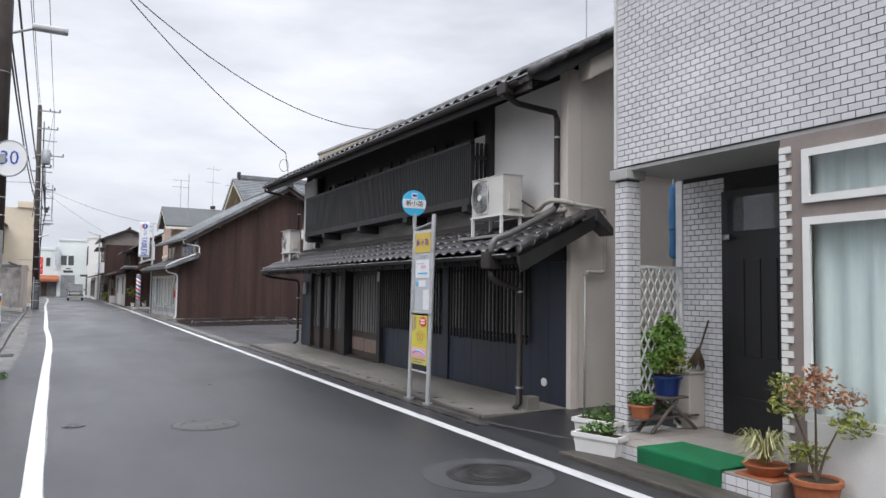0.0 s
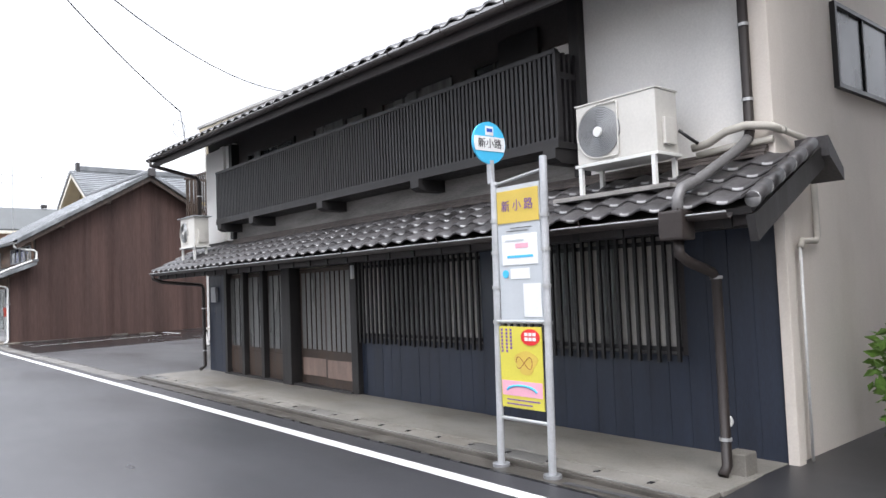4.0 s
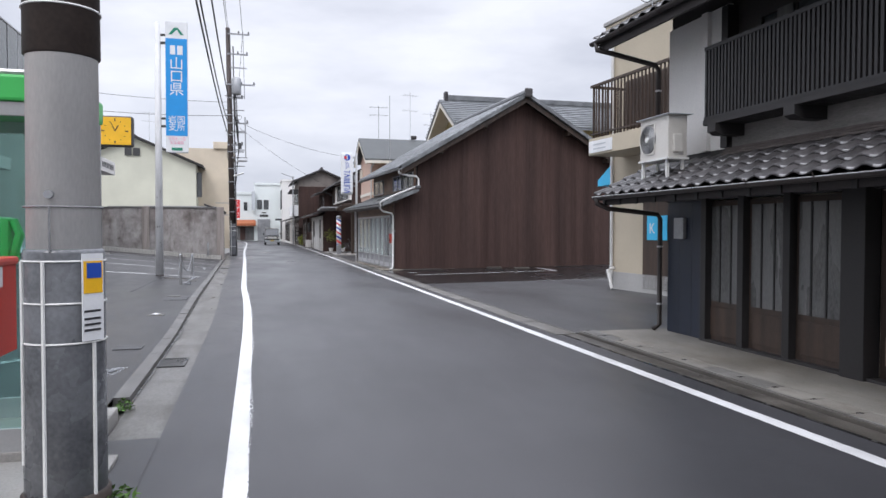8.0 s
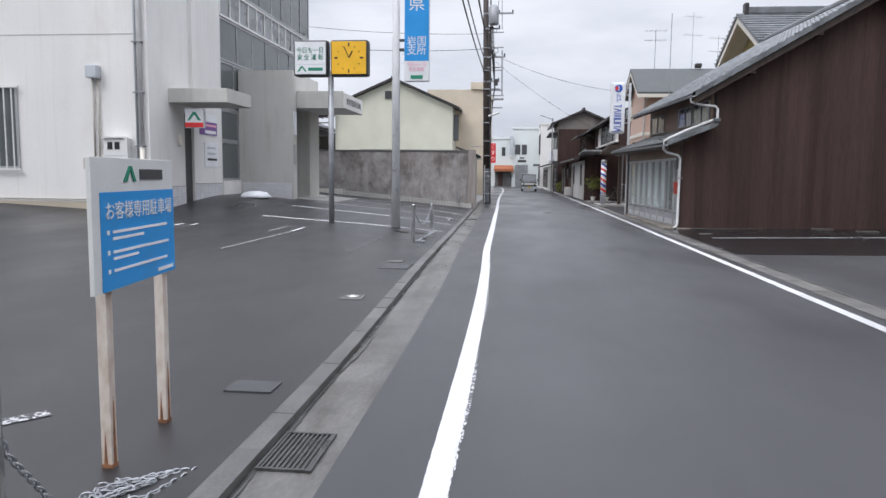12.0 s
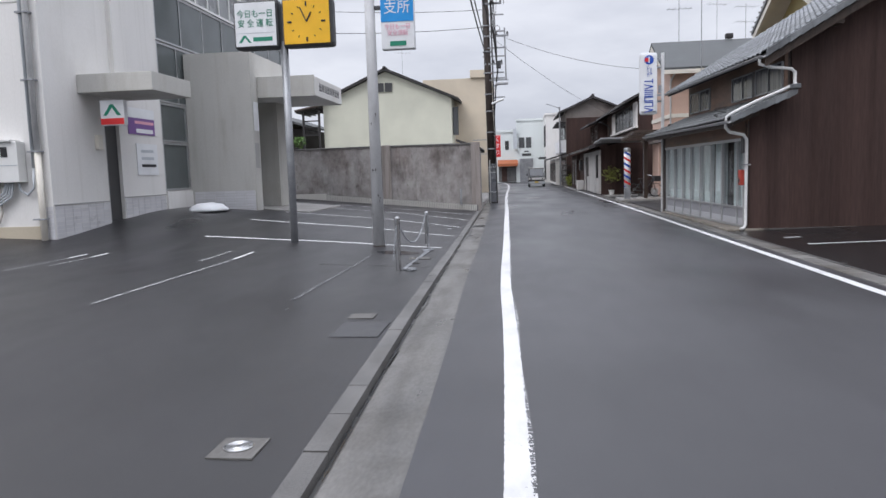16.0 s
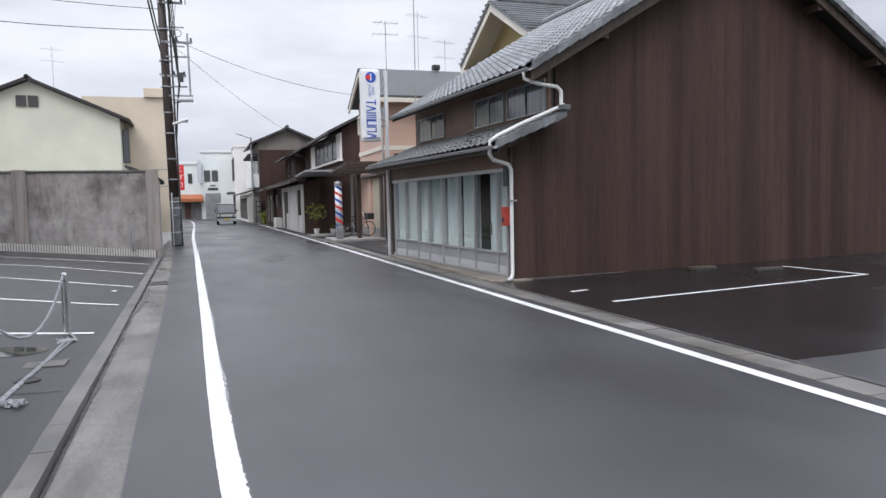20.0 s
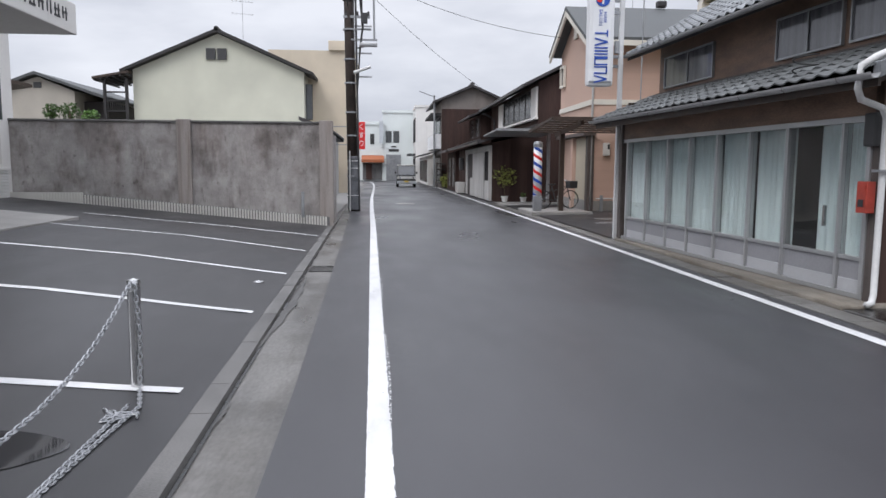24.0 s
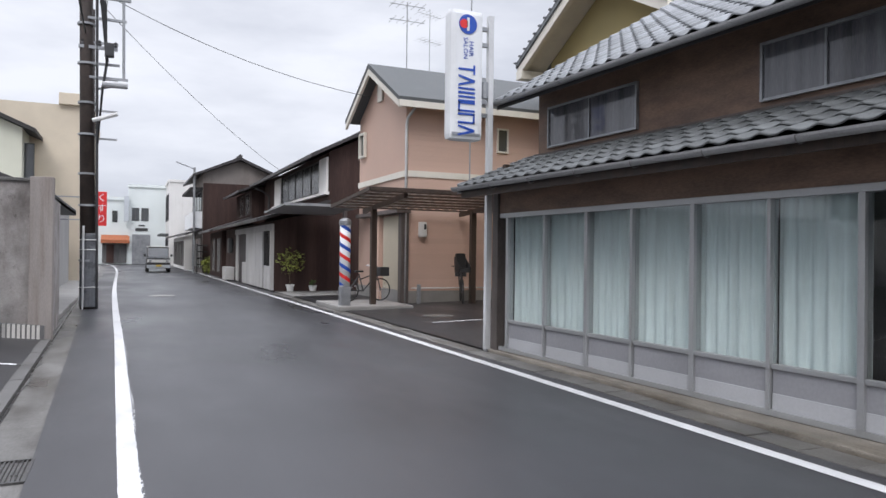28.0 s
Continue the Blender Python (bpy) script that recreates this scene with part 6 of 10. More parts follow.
part("disc", disc(bmesh.new(), (SX, SY, SZ), (0.45, 0.9, 0), 0.30, 0.02, 40), "paper", sign)
n_ = Vector((0.45, 0.9, 0)).normalized()
a_ = Vector((0.9, -0.45, 0)).normalized()
c_ = Vector((SX, SY, SZ)) - n_ * 0.008
part("rim", tb([c_ + (a_ * math.cos(k) + Vector((0, 0, 1)) * math.sin(k)) * 0.296 for k in np.linspace(0, 2 * math.pi, 41)], 0.012, 6), "galv", sign, smooth=True)
words("figure", "30", 0.33, tuple(c_ - n_ * 0.006), (0.9, -0.45, 0), (0, 0, 1), "deepblue", sign)
part("clip", bx(SX - 0.16, SX - 0.02, SY + 0.012, SY + 0.12, 3.55, 3.7), "galv", sign)
lamp = thing("street_lamp", (PX + 0.1, PY, 5.9), "grey street lamp on a short arm", "street lamp")
part("arm", tb([(PX + 0.14, PY, 5.8), (PX + 0.5, PY, 5.95)], 0.022), "galv", lamp)
part("head", bx(PX + 0.45, PX + 1.0, PY - 0.09, PY + 0.09, 5.92, 6.02, 0.03), "alu", lamp)

# ---------- post box ----------
pb = thing("post_box", (-5.9, 10.18, 0), "red post box on a black stand", "post box")
part("stand", tb([(-5.94, 10.18, 0.02), (-5.94, 10.18, 0.84)], 0.062, 18), "black", pb, "round black stand", smooth=False)
part("foot_plate", lathe(bmesh.new(), -5.94, 10.18, [(0.13, 0.028), (0.13, 0.042), (0.07, 0.06)], 18), "galv", pb)
bm = bmesh.new()
prism(bm, [(-6.13, 0.84), (-5.75, 0.84), (-5.75, 1.34), (-5.78, 1.37), (-6.10, 1.37), (-6.13, 1.34)], "y", 9.98, 10.36)
case = part("case", bm, "red", pb)
part("lid", bx(-6.145, -5.735, 9.96, 10.38, 1.335, 1.38, 0.02), "red", case)
part("slot_plate", bx(-6.10, -5.84, 9.962, 9.98, 1.12, 1.30, 0.004), "alu", case, "steel slot plate")
part("slot", bx(-6.08, -5.86, 9.958, 9.963, 1.25, 1.272), "black", case)
words("name", "郵便", 0.095, (-5.93, 9.972, 1.045), (1, 0, 0), (0, 0, 1), "paper", case)
words("name", "POST", 0.085, (-5.965, 9.972, 0.91), (1, 0, 0), (0, 0, 1), "paper", case)
part("mark", bx(-6.0, -5.88, 9.972, 9.978, 0.985, 0.997), "paper", case)
part("mark", bx(-5.947, -5.933, 9.972, 9.978, 0.955, 0.985), "paper", case)
part("label", bx(-5.855, -5.785, 9.972, 9.978, 0.885, 0.93), "paper", case)
part("label", bx(-5.749, -5.745, 10.02, 10.12, 1.22, 1.33), "paper", case)
part("slot_flap", bx(-6.075, -5.865, 9.952, 9.96, 1.15, 1.225, 0.003), "chrome", case)
part("lock", disc(bmesh.new(), (-6.07, 9.975, 1.01), "y", 0.014, 0.012), "chrome", case)
part("slab_corner", bx(-7.4, -5.3, 9.3, 10.87, -0.05, 0.03, 0.01), "concrete", None, "pale concrete slab under post box and telephone booth", kind="structure", category="pavement")
part("slab_booth", bx(-6.7, -5.5, 10.86, 12.0, -0.05, 0.09, 0.015), "concrete", None, "raised concrete base of the telephone booth", kind="structure", category="pavement")

# ---------- telephone booth ----------
bo = thing("telephone_booth", (-6.05, 11.4, 0.09), "glazed telephone booth with aluminium frame and green band", "telephone booth")
X0, X1, Y0, Y1 = -6.52, -5.62, 10.90, 11.86
for x in (X0, X1):
    for y in (Y0, Y1):
        part("corner_post", bx(x - 0.035, x + 0.035, y - 0.035, y + 0.035, 0.09, 2.36, 0.012), "alu", bo)
for z0, z1 in ((0.09, 0.24), (2.27, 2.355)):
    part("rail", bx(X0 + 0.035, X1 - 0.035, Y0 - 0.025, Y0 + 0.025, z0, z1), "alu", bo)
    part("rail", bx(X0 + 0.035, X1 - 0.035, Y1 - 0.025, Y1 + 0.025, z0, z1), "alu", bo)
    part("rail", bx(X0 - 0.025, X0 + 0.025, Y0 + 0.035, Y1 - 0.035, z0, z1), "alu", bo)
    part("rail", bx(X1 - 0.025, X1 + 0.025, Y0 + 0.035, Y1 - 0.035, z0, z1), "alu", bo)
part("green_band", bx(X0 - 0.05, X1 + 0.05, Y0 - 0.05, Y1 + 0.05, 2.36, 2.53, 0.02), "green", bo, "bright green roof band")
part("roof", bx(X0 - 0.02, X1 + 0.02, Y0 - 0.02, Y1 + 0.02, 2.53, 2.57, 0.02), "alu", bo)
for a in ((X0 + 0.04, X1 - 0.04, Y0 - 0.004, Y0 + 0.004), (X0 + 0.04, X1 - 0.04, Y1 - 0.004, Y1 + 0.004), (X0 - 0.004, X0 + 0.004, Y0 + 0.04, Y1 - 0.04), (X1 - 0.004, X1 + 0.004, Y0 + 0.04, Y1 - 0.04)):
    g = part("glass_pane", bx(*a, 0.242, 2.268), "boothglass", bo)
    g.visible_shadow = False
part("mullion", bx(-6.08, -6.04, Y0 - 0.02, Y0 + 0.02, 0.24, 2.24), "alu", bo)
part("shelf", bx(X0 + 0.05, -5.98, 11.05, 11.62, 1.27, 1.295), "galv", bo)
ph = part("telephone", bx(-6.30, -6.02, 11.15, 11.42, 1.30, 1.62, 0.05), "green", bo, "bright green public telephone")
part("handset", tb([(-6.01, 11.2, 1.60), (-5.97, 11.2, 1.50), (-6.01, 11.2, 1.36)], 0.03), "green", ph)
part("keypad", bx(-6.24, -6.10, 11.143, 11.149, 1.38, 1.52), "galv", ph)

# ---------- customer parking notice ----------
nb = thing("parking_notice", (-6.25, 14.43, 0), "blue and white parking notice board on two rusty white posts", "sign")
for (x, y) in ((-6.22, 14.1), (-6.27, 14.77)):
    part("post", bx(x - 0.028, x + 0.028, y - 0.028, y + 0.028, -0.02, 1.58, 0.004), "rust", nb, "white post with rust stains")
    part("rusty_foot", bx(x - 0.030, x + 0.030, y - 0.030, y + 0.030, -0.01, 0.045, 0.004), "rusty", nb, "rusted foot")
    part("rust_streak", prism(bmesh.new(), [(y - 0.014, 0.0), (y + 0.016, 0.0), (y + 0.006, 0.34), (y - 0.002, 0.4)], "x", x + 0.0285, x + 0.0298), "rusty", nb)
    part("rust_streak", prism(bmesh.new(), [(x - 0.016, 0.0), (x + 0.008, 0.0), (x - 0.004, 0.22)], "y", y - 0.0298, y - 0.0285), "rusty", nb)
XF = Matrix.Translation((-6.205, 14.43, 0)) @ Matrix.Rotation(radians(5.6), 4, "Z")
pl = part("panel", bx(-0.012, 0.012, -0.53, 0.46, 0.94, 1.60, 0.003), "white", nb, "sign panel")
part("blue_field", bx(0.013, 0.016, -0.455, 0.455, 0.945, 1.43), "blue", pl)
words("title", "お客様専用駐車場", 0.095, (0.019, 0, 1.33), (0, 1, 0), (0, 0, 1), "paper", pl, width=0.82)
for z, e in ((1.225, 0.34), (1.192, 0.02), (1.125, 0.36), (1.092, -0.05), (1.032, 0.33)):
    part("print_bar", bx(0.0165, 0.019, -0.34, e, z, z + 0.014), "paper", pl)
for z in (1.225, 1.125, 1.032):
    part("print_mark", bx(0.0165, 0.019, -0.40, -0.375, z - 0.003, z + 0.018), "paper", pl)
part("print_bar", bx(0.0165, 0.019, 0.2, 0.42, 0.965, 0.985), "paper", pl)
bm = bmesh.new()
prism(bm, [(-0.2, 1.48), (-0.13, 1.56), (-0.10, 1.56), (-0.05, 1.48), (-0.08, 1.48), (-0.115, 1.54), (-0.16, 1.48)], "x", 0.013, 0.018)
part("green_mark", bm, "signgreen", pl)
part("grey_bars", bx(0.013, 0.017, 0.0, 0.30, 1.49, 1.545), "darkgrey", pl)
XF = None


# ---------- steel bollards and chain ----------
def bollard(x, y, h, r=0.042, z=0.0, chain=True):
    b = thing("bollard", (x, y, z), "short steel bollard at the edge of the yard", "bollard", "bollards along the yard")
    part("tube", tb([(x, y, z), (x, y, z + h)], r, 18), "chrome", b, smooth=False)
    part("cap", lathe(bmesh.new(), x, y, [(r + 0.003, z + h), (r * 0.9, z + h + 0.02), (0.001, z + h + 0.03)], 18), "chrome", b)
    part("foot", lathe(bmesh.new(), x, y, [(0.1, z), (0.1, z + 0.015), (r, z + 0.02)], 18), "galv", b)
    part("eye", bx(x - 0.01, x + 0.01, y - r - 0.03, y - r, z + h - 0.08, z + h - 0.05), "chrome", b)


bollard(-6.06, 13.09, 0.84)
bollard(-6.46, 26.5, 0.86)
bollard(-6.45, 29.92, 0.75)


def link_mesh():
    bm = bmesh.new()
    pts = [(0.024 * math.cos(a), 0.0, 0.013 * math.sin(a)) for a in np.linspace(0, 2 * math.pi, 11)[:-1]]
    n, rings = 5, []
    for i, p in enumerate(pts):
        a = 2 * math.pi * i / 10
        o = Vector((math.cos(a), 0, math.sin(a)))
        rings.append([bm.verts.new(Vector(p) + (o * math.cos(2 * math.pi * k / n) + Vector((0, 1, 0)) * math.sin(2 * math.pi * k / n)) * 0.0055) for k in range(n)])
    for i in range(10):
        r0, r1 = rings[i], rings[(i + 1) % 10]
        for k in range(n):
            bm.faces.new((r0[k], r0[(k + 1) % n], r1[(k + 1) % n], r1[k]))
    me = bpy.data.meshes.new("link")
    bm.to_mesh(me)
    bm.free()
    return me


LINK = link_mesh()


def chain(path, label):
    """A chain of links along a way of points, joined into one mesh."""
    co = np.array([v.co for v in LINK.vertices])
    fc = [tuple(f.vertices) for f in LINK.polygons]
    pts = [Vector(p) for p in path]
    verts, faces, k = [], [], 0
    for a, b in zip(pts, pts[1:]):
        n = max(1, int((b - a).length / 0.036))
        d = (b - a).normalized()
        for i in range(n):
            c = a + (b - a) * (i + 0.5) / n
            s = Vector((0, 0, 1)) if abs(d.z) < 0.9 else Vector((1, 0, 0))
            s = (s - d * s.dot(d)).normalized()
            if k % 2:
                s = d.cross(s)
            rot = np.array(Matrix((d, d.cross(s), s)).transposed())
            base = len(verts)
            verts += [tuple(v) for v in co @ rot.T + np.array(c)]
            faces += [tuple(j + base for j in f) for f in fc]
            k += 1
    part("chain", mesh_from("chain", verts, faces), "galv", None, label, category="chain")


chain([(-6.06, 13.05, 0.76), (-6.08, 13.2, 0.45), (-6.12, 13.5, 0.12), (-6.05, 13.62, 0.015), (-5.95, 13.75, 0.012), (-6.1, 13.7, 0.012), (-6.16, 13.9, 0.012), (-6.02, 13.95, 0.012), (-5.9, 13.7, 0.012), (-6.1, 13.85, 0.02), (-5.95, 14.05, 0.012), (-5.78, 14.15, 0.012), (-5.86, 13.8, 0.02), (-6.2, 13.6, 0.012), (-6.0, 13.5, 0.012)], "steel chain hanging from a bollard and heaped on the asphalt")
def hang(p, q, sag, n=10):
    p, q = Vector(p), Vector(q)
    return [tuple(p + (q - p) * k / n - Vector((0, 0, sag * 4 * (k / n) * (1 - k / n)))) for k in range(n + 1)]


chain([(-6.0, 13.55, 0.02), (-6.15, 13.75, 0.03), (-5.95, 13.85, 0.03), (-6.1, 13.95, 0.02), (-5.9, 13.95, 0.03), (-6.05, 13.7, 0.035), (-5.85, 14.1, 0.02), (-6.1, 13.8, 0.04), (-6.02, 13.65, 0.04)], "loose steel chain heaped on the asphalt")
chain(hang((-6.45, 29.87, 0.76), (-6.44, 26.55, 0.74), 0.42), "steel chain slung between two bollards")
chain([(-6.43, 29.88, 0.74), (-6.40, 29.86, 0.4), (-6.41, 29.84, 0.06), (-6.3, 29.5, 0.045), (-6.33, 29.0, 0.04), (-6.36, 28.2, 0.035), (-6.38, 27.4, 0.035), (-6.4, 26.7, 0.035)], "steel chain drawn tight along the asphalt")
chain([(-6.37, 29.5, 0.05), (-6.37, 28.2, 0.04), (-6.42, 26.65, 0.04), (-6.3, 26.5, 0.035), (-6.2, 26.6, 0.035), (-6.34, 26.64, 0.05), (-6.24, 26.45, 0.05), (-6.2, 26.55, 0.06), (-6.36, 26.55, 0.06), (-6.22, 26.62, 0.045)], "steel chain with its end heaped beside a bollard")
chain([(-6.47, 26.45, 0.74), (-6.49, 26.4, 0.5), (-6.52, 26.36, 0.22)], "short end of chain hanging from a bollard")
for k in range(3):
    chain([(-6.5 + 0.12 * k, 29.45 - 0.06 * k, 0.04), (-6.36 + 0.05 * k, 29.35, 0.05), (-6.44, 29.25 + 0.05 * k, 0.04), (-6.3, 29.3, 0.05)], "loose loops of chain heaped on the asphalt")

# cover plates let into the yard
for x0, x1, y0, y1, m in ((-6.38, -5.9, 22.0, 22.65, "collar"), (-6.4, -6.12, 22.85, 23.1, "gutter"), (-6.29, -6.02, 19.12, 19.42, "gutter"), (-6.17, -5.83, 15.4, 15.65, "collar"), (-6.54, -6.16, 27.97, 28.25, "gutter")):
    part("cover_plate", bx(x0, x1, y0, y1, -0.05, lotz((x0 + x1) / 2, y0) + 0.012, 0.004), m, None, "flat concrete cover plate let into the yard", kind="structure", category="cover plate")
bm = bmesh.new()
ring = [(-6.87 + 0.40 * math.cos(a) * (1 + 0.12 * math.sin(3 * a)), 28.8 + 0.27 * math.sin(a)) for a in np.linspace(0, 2 * math.pi, 29)[:-1]]
mid = bm.verts.new((-6.87, 28.8, lotz(-6.87, 28.8) + 0.006))
ring = [bm.verts.new((x, y, lotz(x, y) + 0.005)) for x, y in ring]
for k in range(len(ring)):
    bm.faces.new((mid, ring[k], ring[(k + 1) % len(ring)]))
part("puddle", bm, "puddle", None, "shallow puddle on the asphalt that mirrors the sky", kind="structure", category="water")
bay_line((-7.9, 27.0), (-6.0, 26.95), 0.022, lotz, "dark joint between two asphalt areas", "wet")
manhole(-6.155, 19.27, 0.085, "small round chrome valve lid in a concrete plate", "chrome", z=0.034)
manhole(-6.40, 34.3, 0.075, "small bright round lid in the parking bay", "chrome", z=lotz(-6.40, 34.3) + 0.002)
manhole(-6.37, 27.43, 0.11, "small round iron lid in the yard", "iron", z=0.03)


def drain_grate(x0, x1, y0, y1):
    grate = thing("drain_grate", ((x0 + x1) / 2, y0, 0), "rusty steel grate over the roadside drain", "grate", kind="structure")
    k = x0 + 0.02
    while k < x1 - 0.02:
        part("bar", bx(k, k + 0.012, y0 + 0.02, y1 - 0.02, -0.03, 0.002), "wornlid", grate)
        k += 0.028
    for c in ((x0, x1, y0, y0 + 0.02), (x0, x1, y1 - 0.02, y1), (x0, x0 + 0.015, y0 + 0.02, y1 - 0.02), (x1 - 0.015, x1, y0 + 0.02, y1 - 0.02)):
        part("frame_bar", bx(*c, -0.03, 0.004), "wornlid", grate)


drain_grate(-5.5, -5.2, 14.22, 14.76)
drain_grate(-5.9, -5.55, 35.58, 36.15)
weeds = bmesh.new()
for c in ((-5.13, 10.0, 0.05), (-5.16, 9.84, 0.04), (-5.5, 12.3, 0.03)):
    leaf_cloud(weeds, c, (0.09, 0.09, 0.06), 60, 0.022, int(c[1] * 100))
part("weeds", weeds, "leaf", None, "small green weeds at the foot of the pole", kind="stuff", category="weeds")


# ---------- clock sign ----------
ck = thing("clock_sign", (-9.16, 29.7, lotz(-9.16, 29.7)), "amber clock and white safety sign on a grey pole", "clock")
part("pole", tb([(-9.16, 29.7, 0.05), (-9.16, 29.7, 4.25)], 0.075, 18), "galv", ck, "grey steel pole", smooth=True)
for x0, x1, m, l in ((-10.13, -9.2, "paper", "white box with green words"), (-9.14, -8.12, "clock", "amber clock face")):
    b = part("sign_box", bx(x0, x1, 29.52, 29.86, 4.10, 5.04, 0.08), "darkgrey", ck, l)
    f = part("face", bx(x0 + 0.05, x1 - 0.05, 29.505, 29.519, 4.15, 4.99, 0.004), m, b)
    if m == "paper":
        words("lettering", "今日も一日\n安 全 運 転", 0.165, (-9.665, 29.5, 4.67), (1, 0, 0), (0, 0, 1), "signgreen", b, width=0.72, spacing=1.1)
        part("rule", bx(-10.05, -9.28, 29.5, 29.504, 4.40, 4.408), "boardgrey", b)
        bm = bmesh.new()
        prism(bm, [(-10.02, 4.22), (-9.92, 4.36), (-9.87, 4.36), (-9.76, 4.22), (-9.81, 4.22), (-9.89, 4.32), (-9.96, 4.22)], "y", 29.5, 29.504)
        part("green_mark", bm, "signgreen", b)
        part("green_bar", bx(-9.72, -9.33, 29.5, 29.504, 4.24, 4.32), "signgreen", b)
    else:
        c = Vector((-8.63, 29.5, 4.57))
        for k in range(12):
            a = k * math.pi / 6
            d = Vector((math.sin(a), 0, math.cos(a)))
            bm = bmesh.new()
            tube(bm, [c + d * 0.30, c + d * (0.38 if k % 3 == 0 else 0.34)], 0.018 if k % 3 == 0 else 0.008, 6)
            part("hour_mark", bm, "ink", b)
        part("hand", tb([c, c + Vector((math.sin(0.5), 0, math.cos(0.5))) * 0.20], 0.016, 6), "ink", b)
        part("hand", tb([c, c + Vector((math.sin(-0.42), 0, math.cos(-0.42))) * 0.30], 0.011, 6), "ink", b)

# ---------- tall office sign ----------
ts = thing("office_sign", (-7.4, 29.68, 0.05), "tall blue and white office sign on a grey steel mast", "sign")
part("mast", tb([(-7.4, 29.68, 0.0), (-7.4, 29.68, 8.02)], 0.12, 18, 0.085), "mastpaint", ts, "pale grey steel mast with peeling patches", smooth=True)
for k in range(9):
    a, z = random.uniform(-2.9, -0.1), random.uniform(0.3, 3.6)
    r = 0.12 - 0.0043 * z + 0.0015
    bm = bmesh.new()
    w, h = random.uniform(0.08, 0.22), random.uniform(0.012, 0.05)
    v = [bm.verts.new((-7.4 + r * math.cos(a + dx * w), 29.68 + r * math.sin(a + dx * w), z + dz * h)) for dx, dz in ((-0.5, 0), (0, -0.8), (0.5, -0.2), (0.4, 0.7), (-0.2, 1))]
    bm.faces.new(v)
    part("peeled_patch", bm, "peeled", ts)
part("rusty_foot", lathe(bmesh.new(), -7.4, 29.68, [(0.14, 0.05), (0.135, 0.10), (0.122, 0.13)], 20), "peeled", ts, "rusted dark foot of the mast")
for z in (4.75, 7.35):
    part("bracket", bx(-7.35, -7.14, 29.64, 29.72, z, z + 0.07), "darkgrey", ts)
    part("bracket", bx(-7.35, -7.14, 29.64, 29.72, z + 0.25, z + 0.31), "darkgrey", ts)
sb = part("sign_case", bx(-7.17, -6.52, 29.58, 29.78, 3.97, 8.05, 0.02), "paper", ts, "white sign case")
part("blue_field", bx(-7.165, -6.525, 29.572, 29.579, 4.49, 7.52), "blue", sb)
for k, (s, z) in enumerate((("山", 6.72), ("口", 6.32), ("県", 5.92))):
    words("lettering", s, 0.44, (-6.845, 29.568, z), (1, 0, 0), (0, 0, 1), "paper", sb)
words("lettering", "岩国\n支所", 0.26, (-6.845, 29.568, 4.86), (1, 0, 0), (0, 0, 1), "paper", sb, spacing=0.9)
part("white_bar", bx(-7.03, -6.88, 29.567, 29.571, 7.02, 7.3), "paper", sb)
part("white_bar", bx(-6.82, -6.66, 29.567, 29.571, 7.02, 7.3), "paper", sb)
bm = bmesh.new()
prism(bm, [(-7.08, 7.64), (-6.9, 7.86), (-6.8, 7.86), (-6.62, 7.64), (-6.72, 7.64), (-6.83, 7.8), (-6.98, 7.64)], "y", 29.572, 29.579)
part("green_mark", bm, "signgreen", sb)
words("lettering", "今日も一日\n安全運転", 0.12, (-6.845, 29.571, 4.33), (1, 0, 0), (0, 0, 1), "pinkink", sb, width=0.5, spacing=1.0)
part("green_bar", bx(-7.0, -6.68, 29.572, 29.579, 4.03, 4.12), "signgreen", sb)


# ---------- office building ----------
of = thing("office_building", (-17, 34, 0.3), "pale rendered farm bank office with canopies and grey glazing", "building")
OX, OY, BY = -13.9, 29.0, 35.15
part("near_wall", bx(-26.0, OX, OY, 31.0, 0.0, 10.2), "office", of, "pale rendered wall")
part("main_wall", bx(-26.0, OX - 0.12, 31.0, 44.0, 0.0, 9.8), "office", of, "pale rendered wall")
part("notice_wall", bx(OX - 0.12, OX, 31.62, 33.66, 0.0, 9.8), "office", of, "pale rendered wall")
part("wall_joint", bx(-26.0, OX - 0.25, OY - 0.006, OY - 0.001, 5.13, 5.15), "officegrey", of)
part("plinth", bx(-26.0, OX - 0.3, OY - 0.03, OY - 0.002, 0.0, 0.72, 0.01), "sand", of, "beige painted plinth")
part("side_door", bx(OX - 0.118, OX - 0.08, 31.0, 31.62, 0.5, 3.3, 0.008), "darkgrey", of, "dark side door in a recess")
part("door_frame", bx(OX - 0.08, OX - 0.02, 31.02, 31.07, 0.5, 3.3), "officegrey", of)
part("door_step", bx(OX + 0.002, -12.75, 30.2, 35.1, 0.2, 0.46, 0.02), "gutter", of, "low dark concrete door step")
part("step_edge", bx(-12.74, -12.62, 30.2, 35.1, 0.2, 0.44, 0.015), "kerb", of)
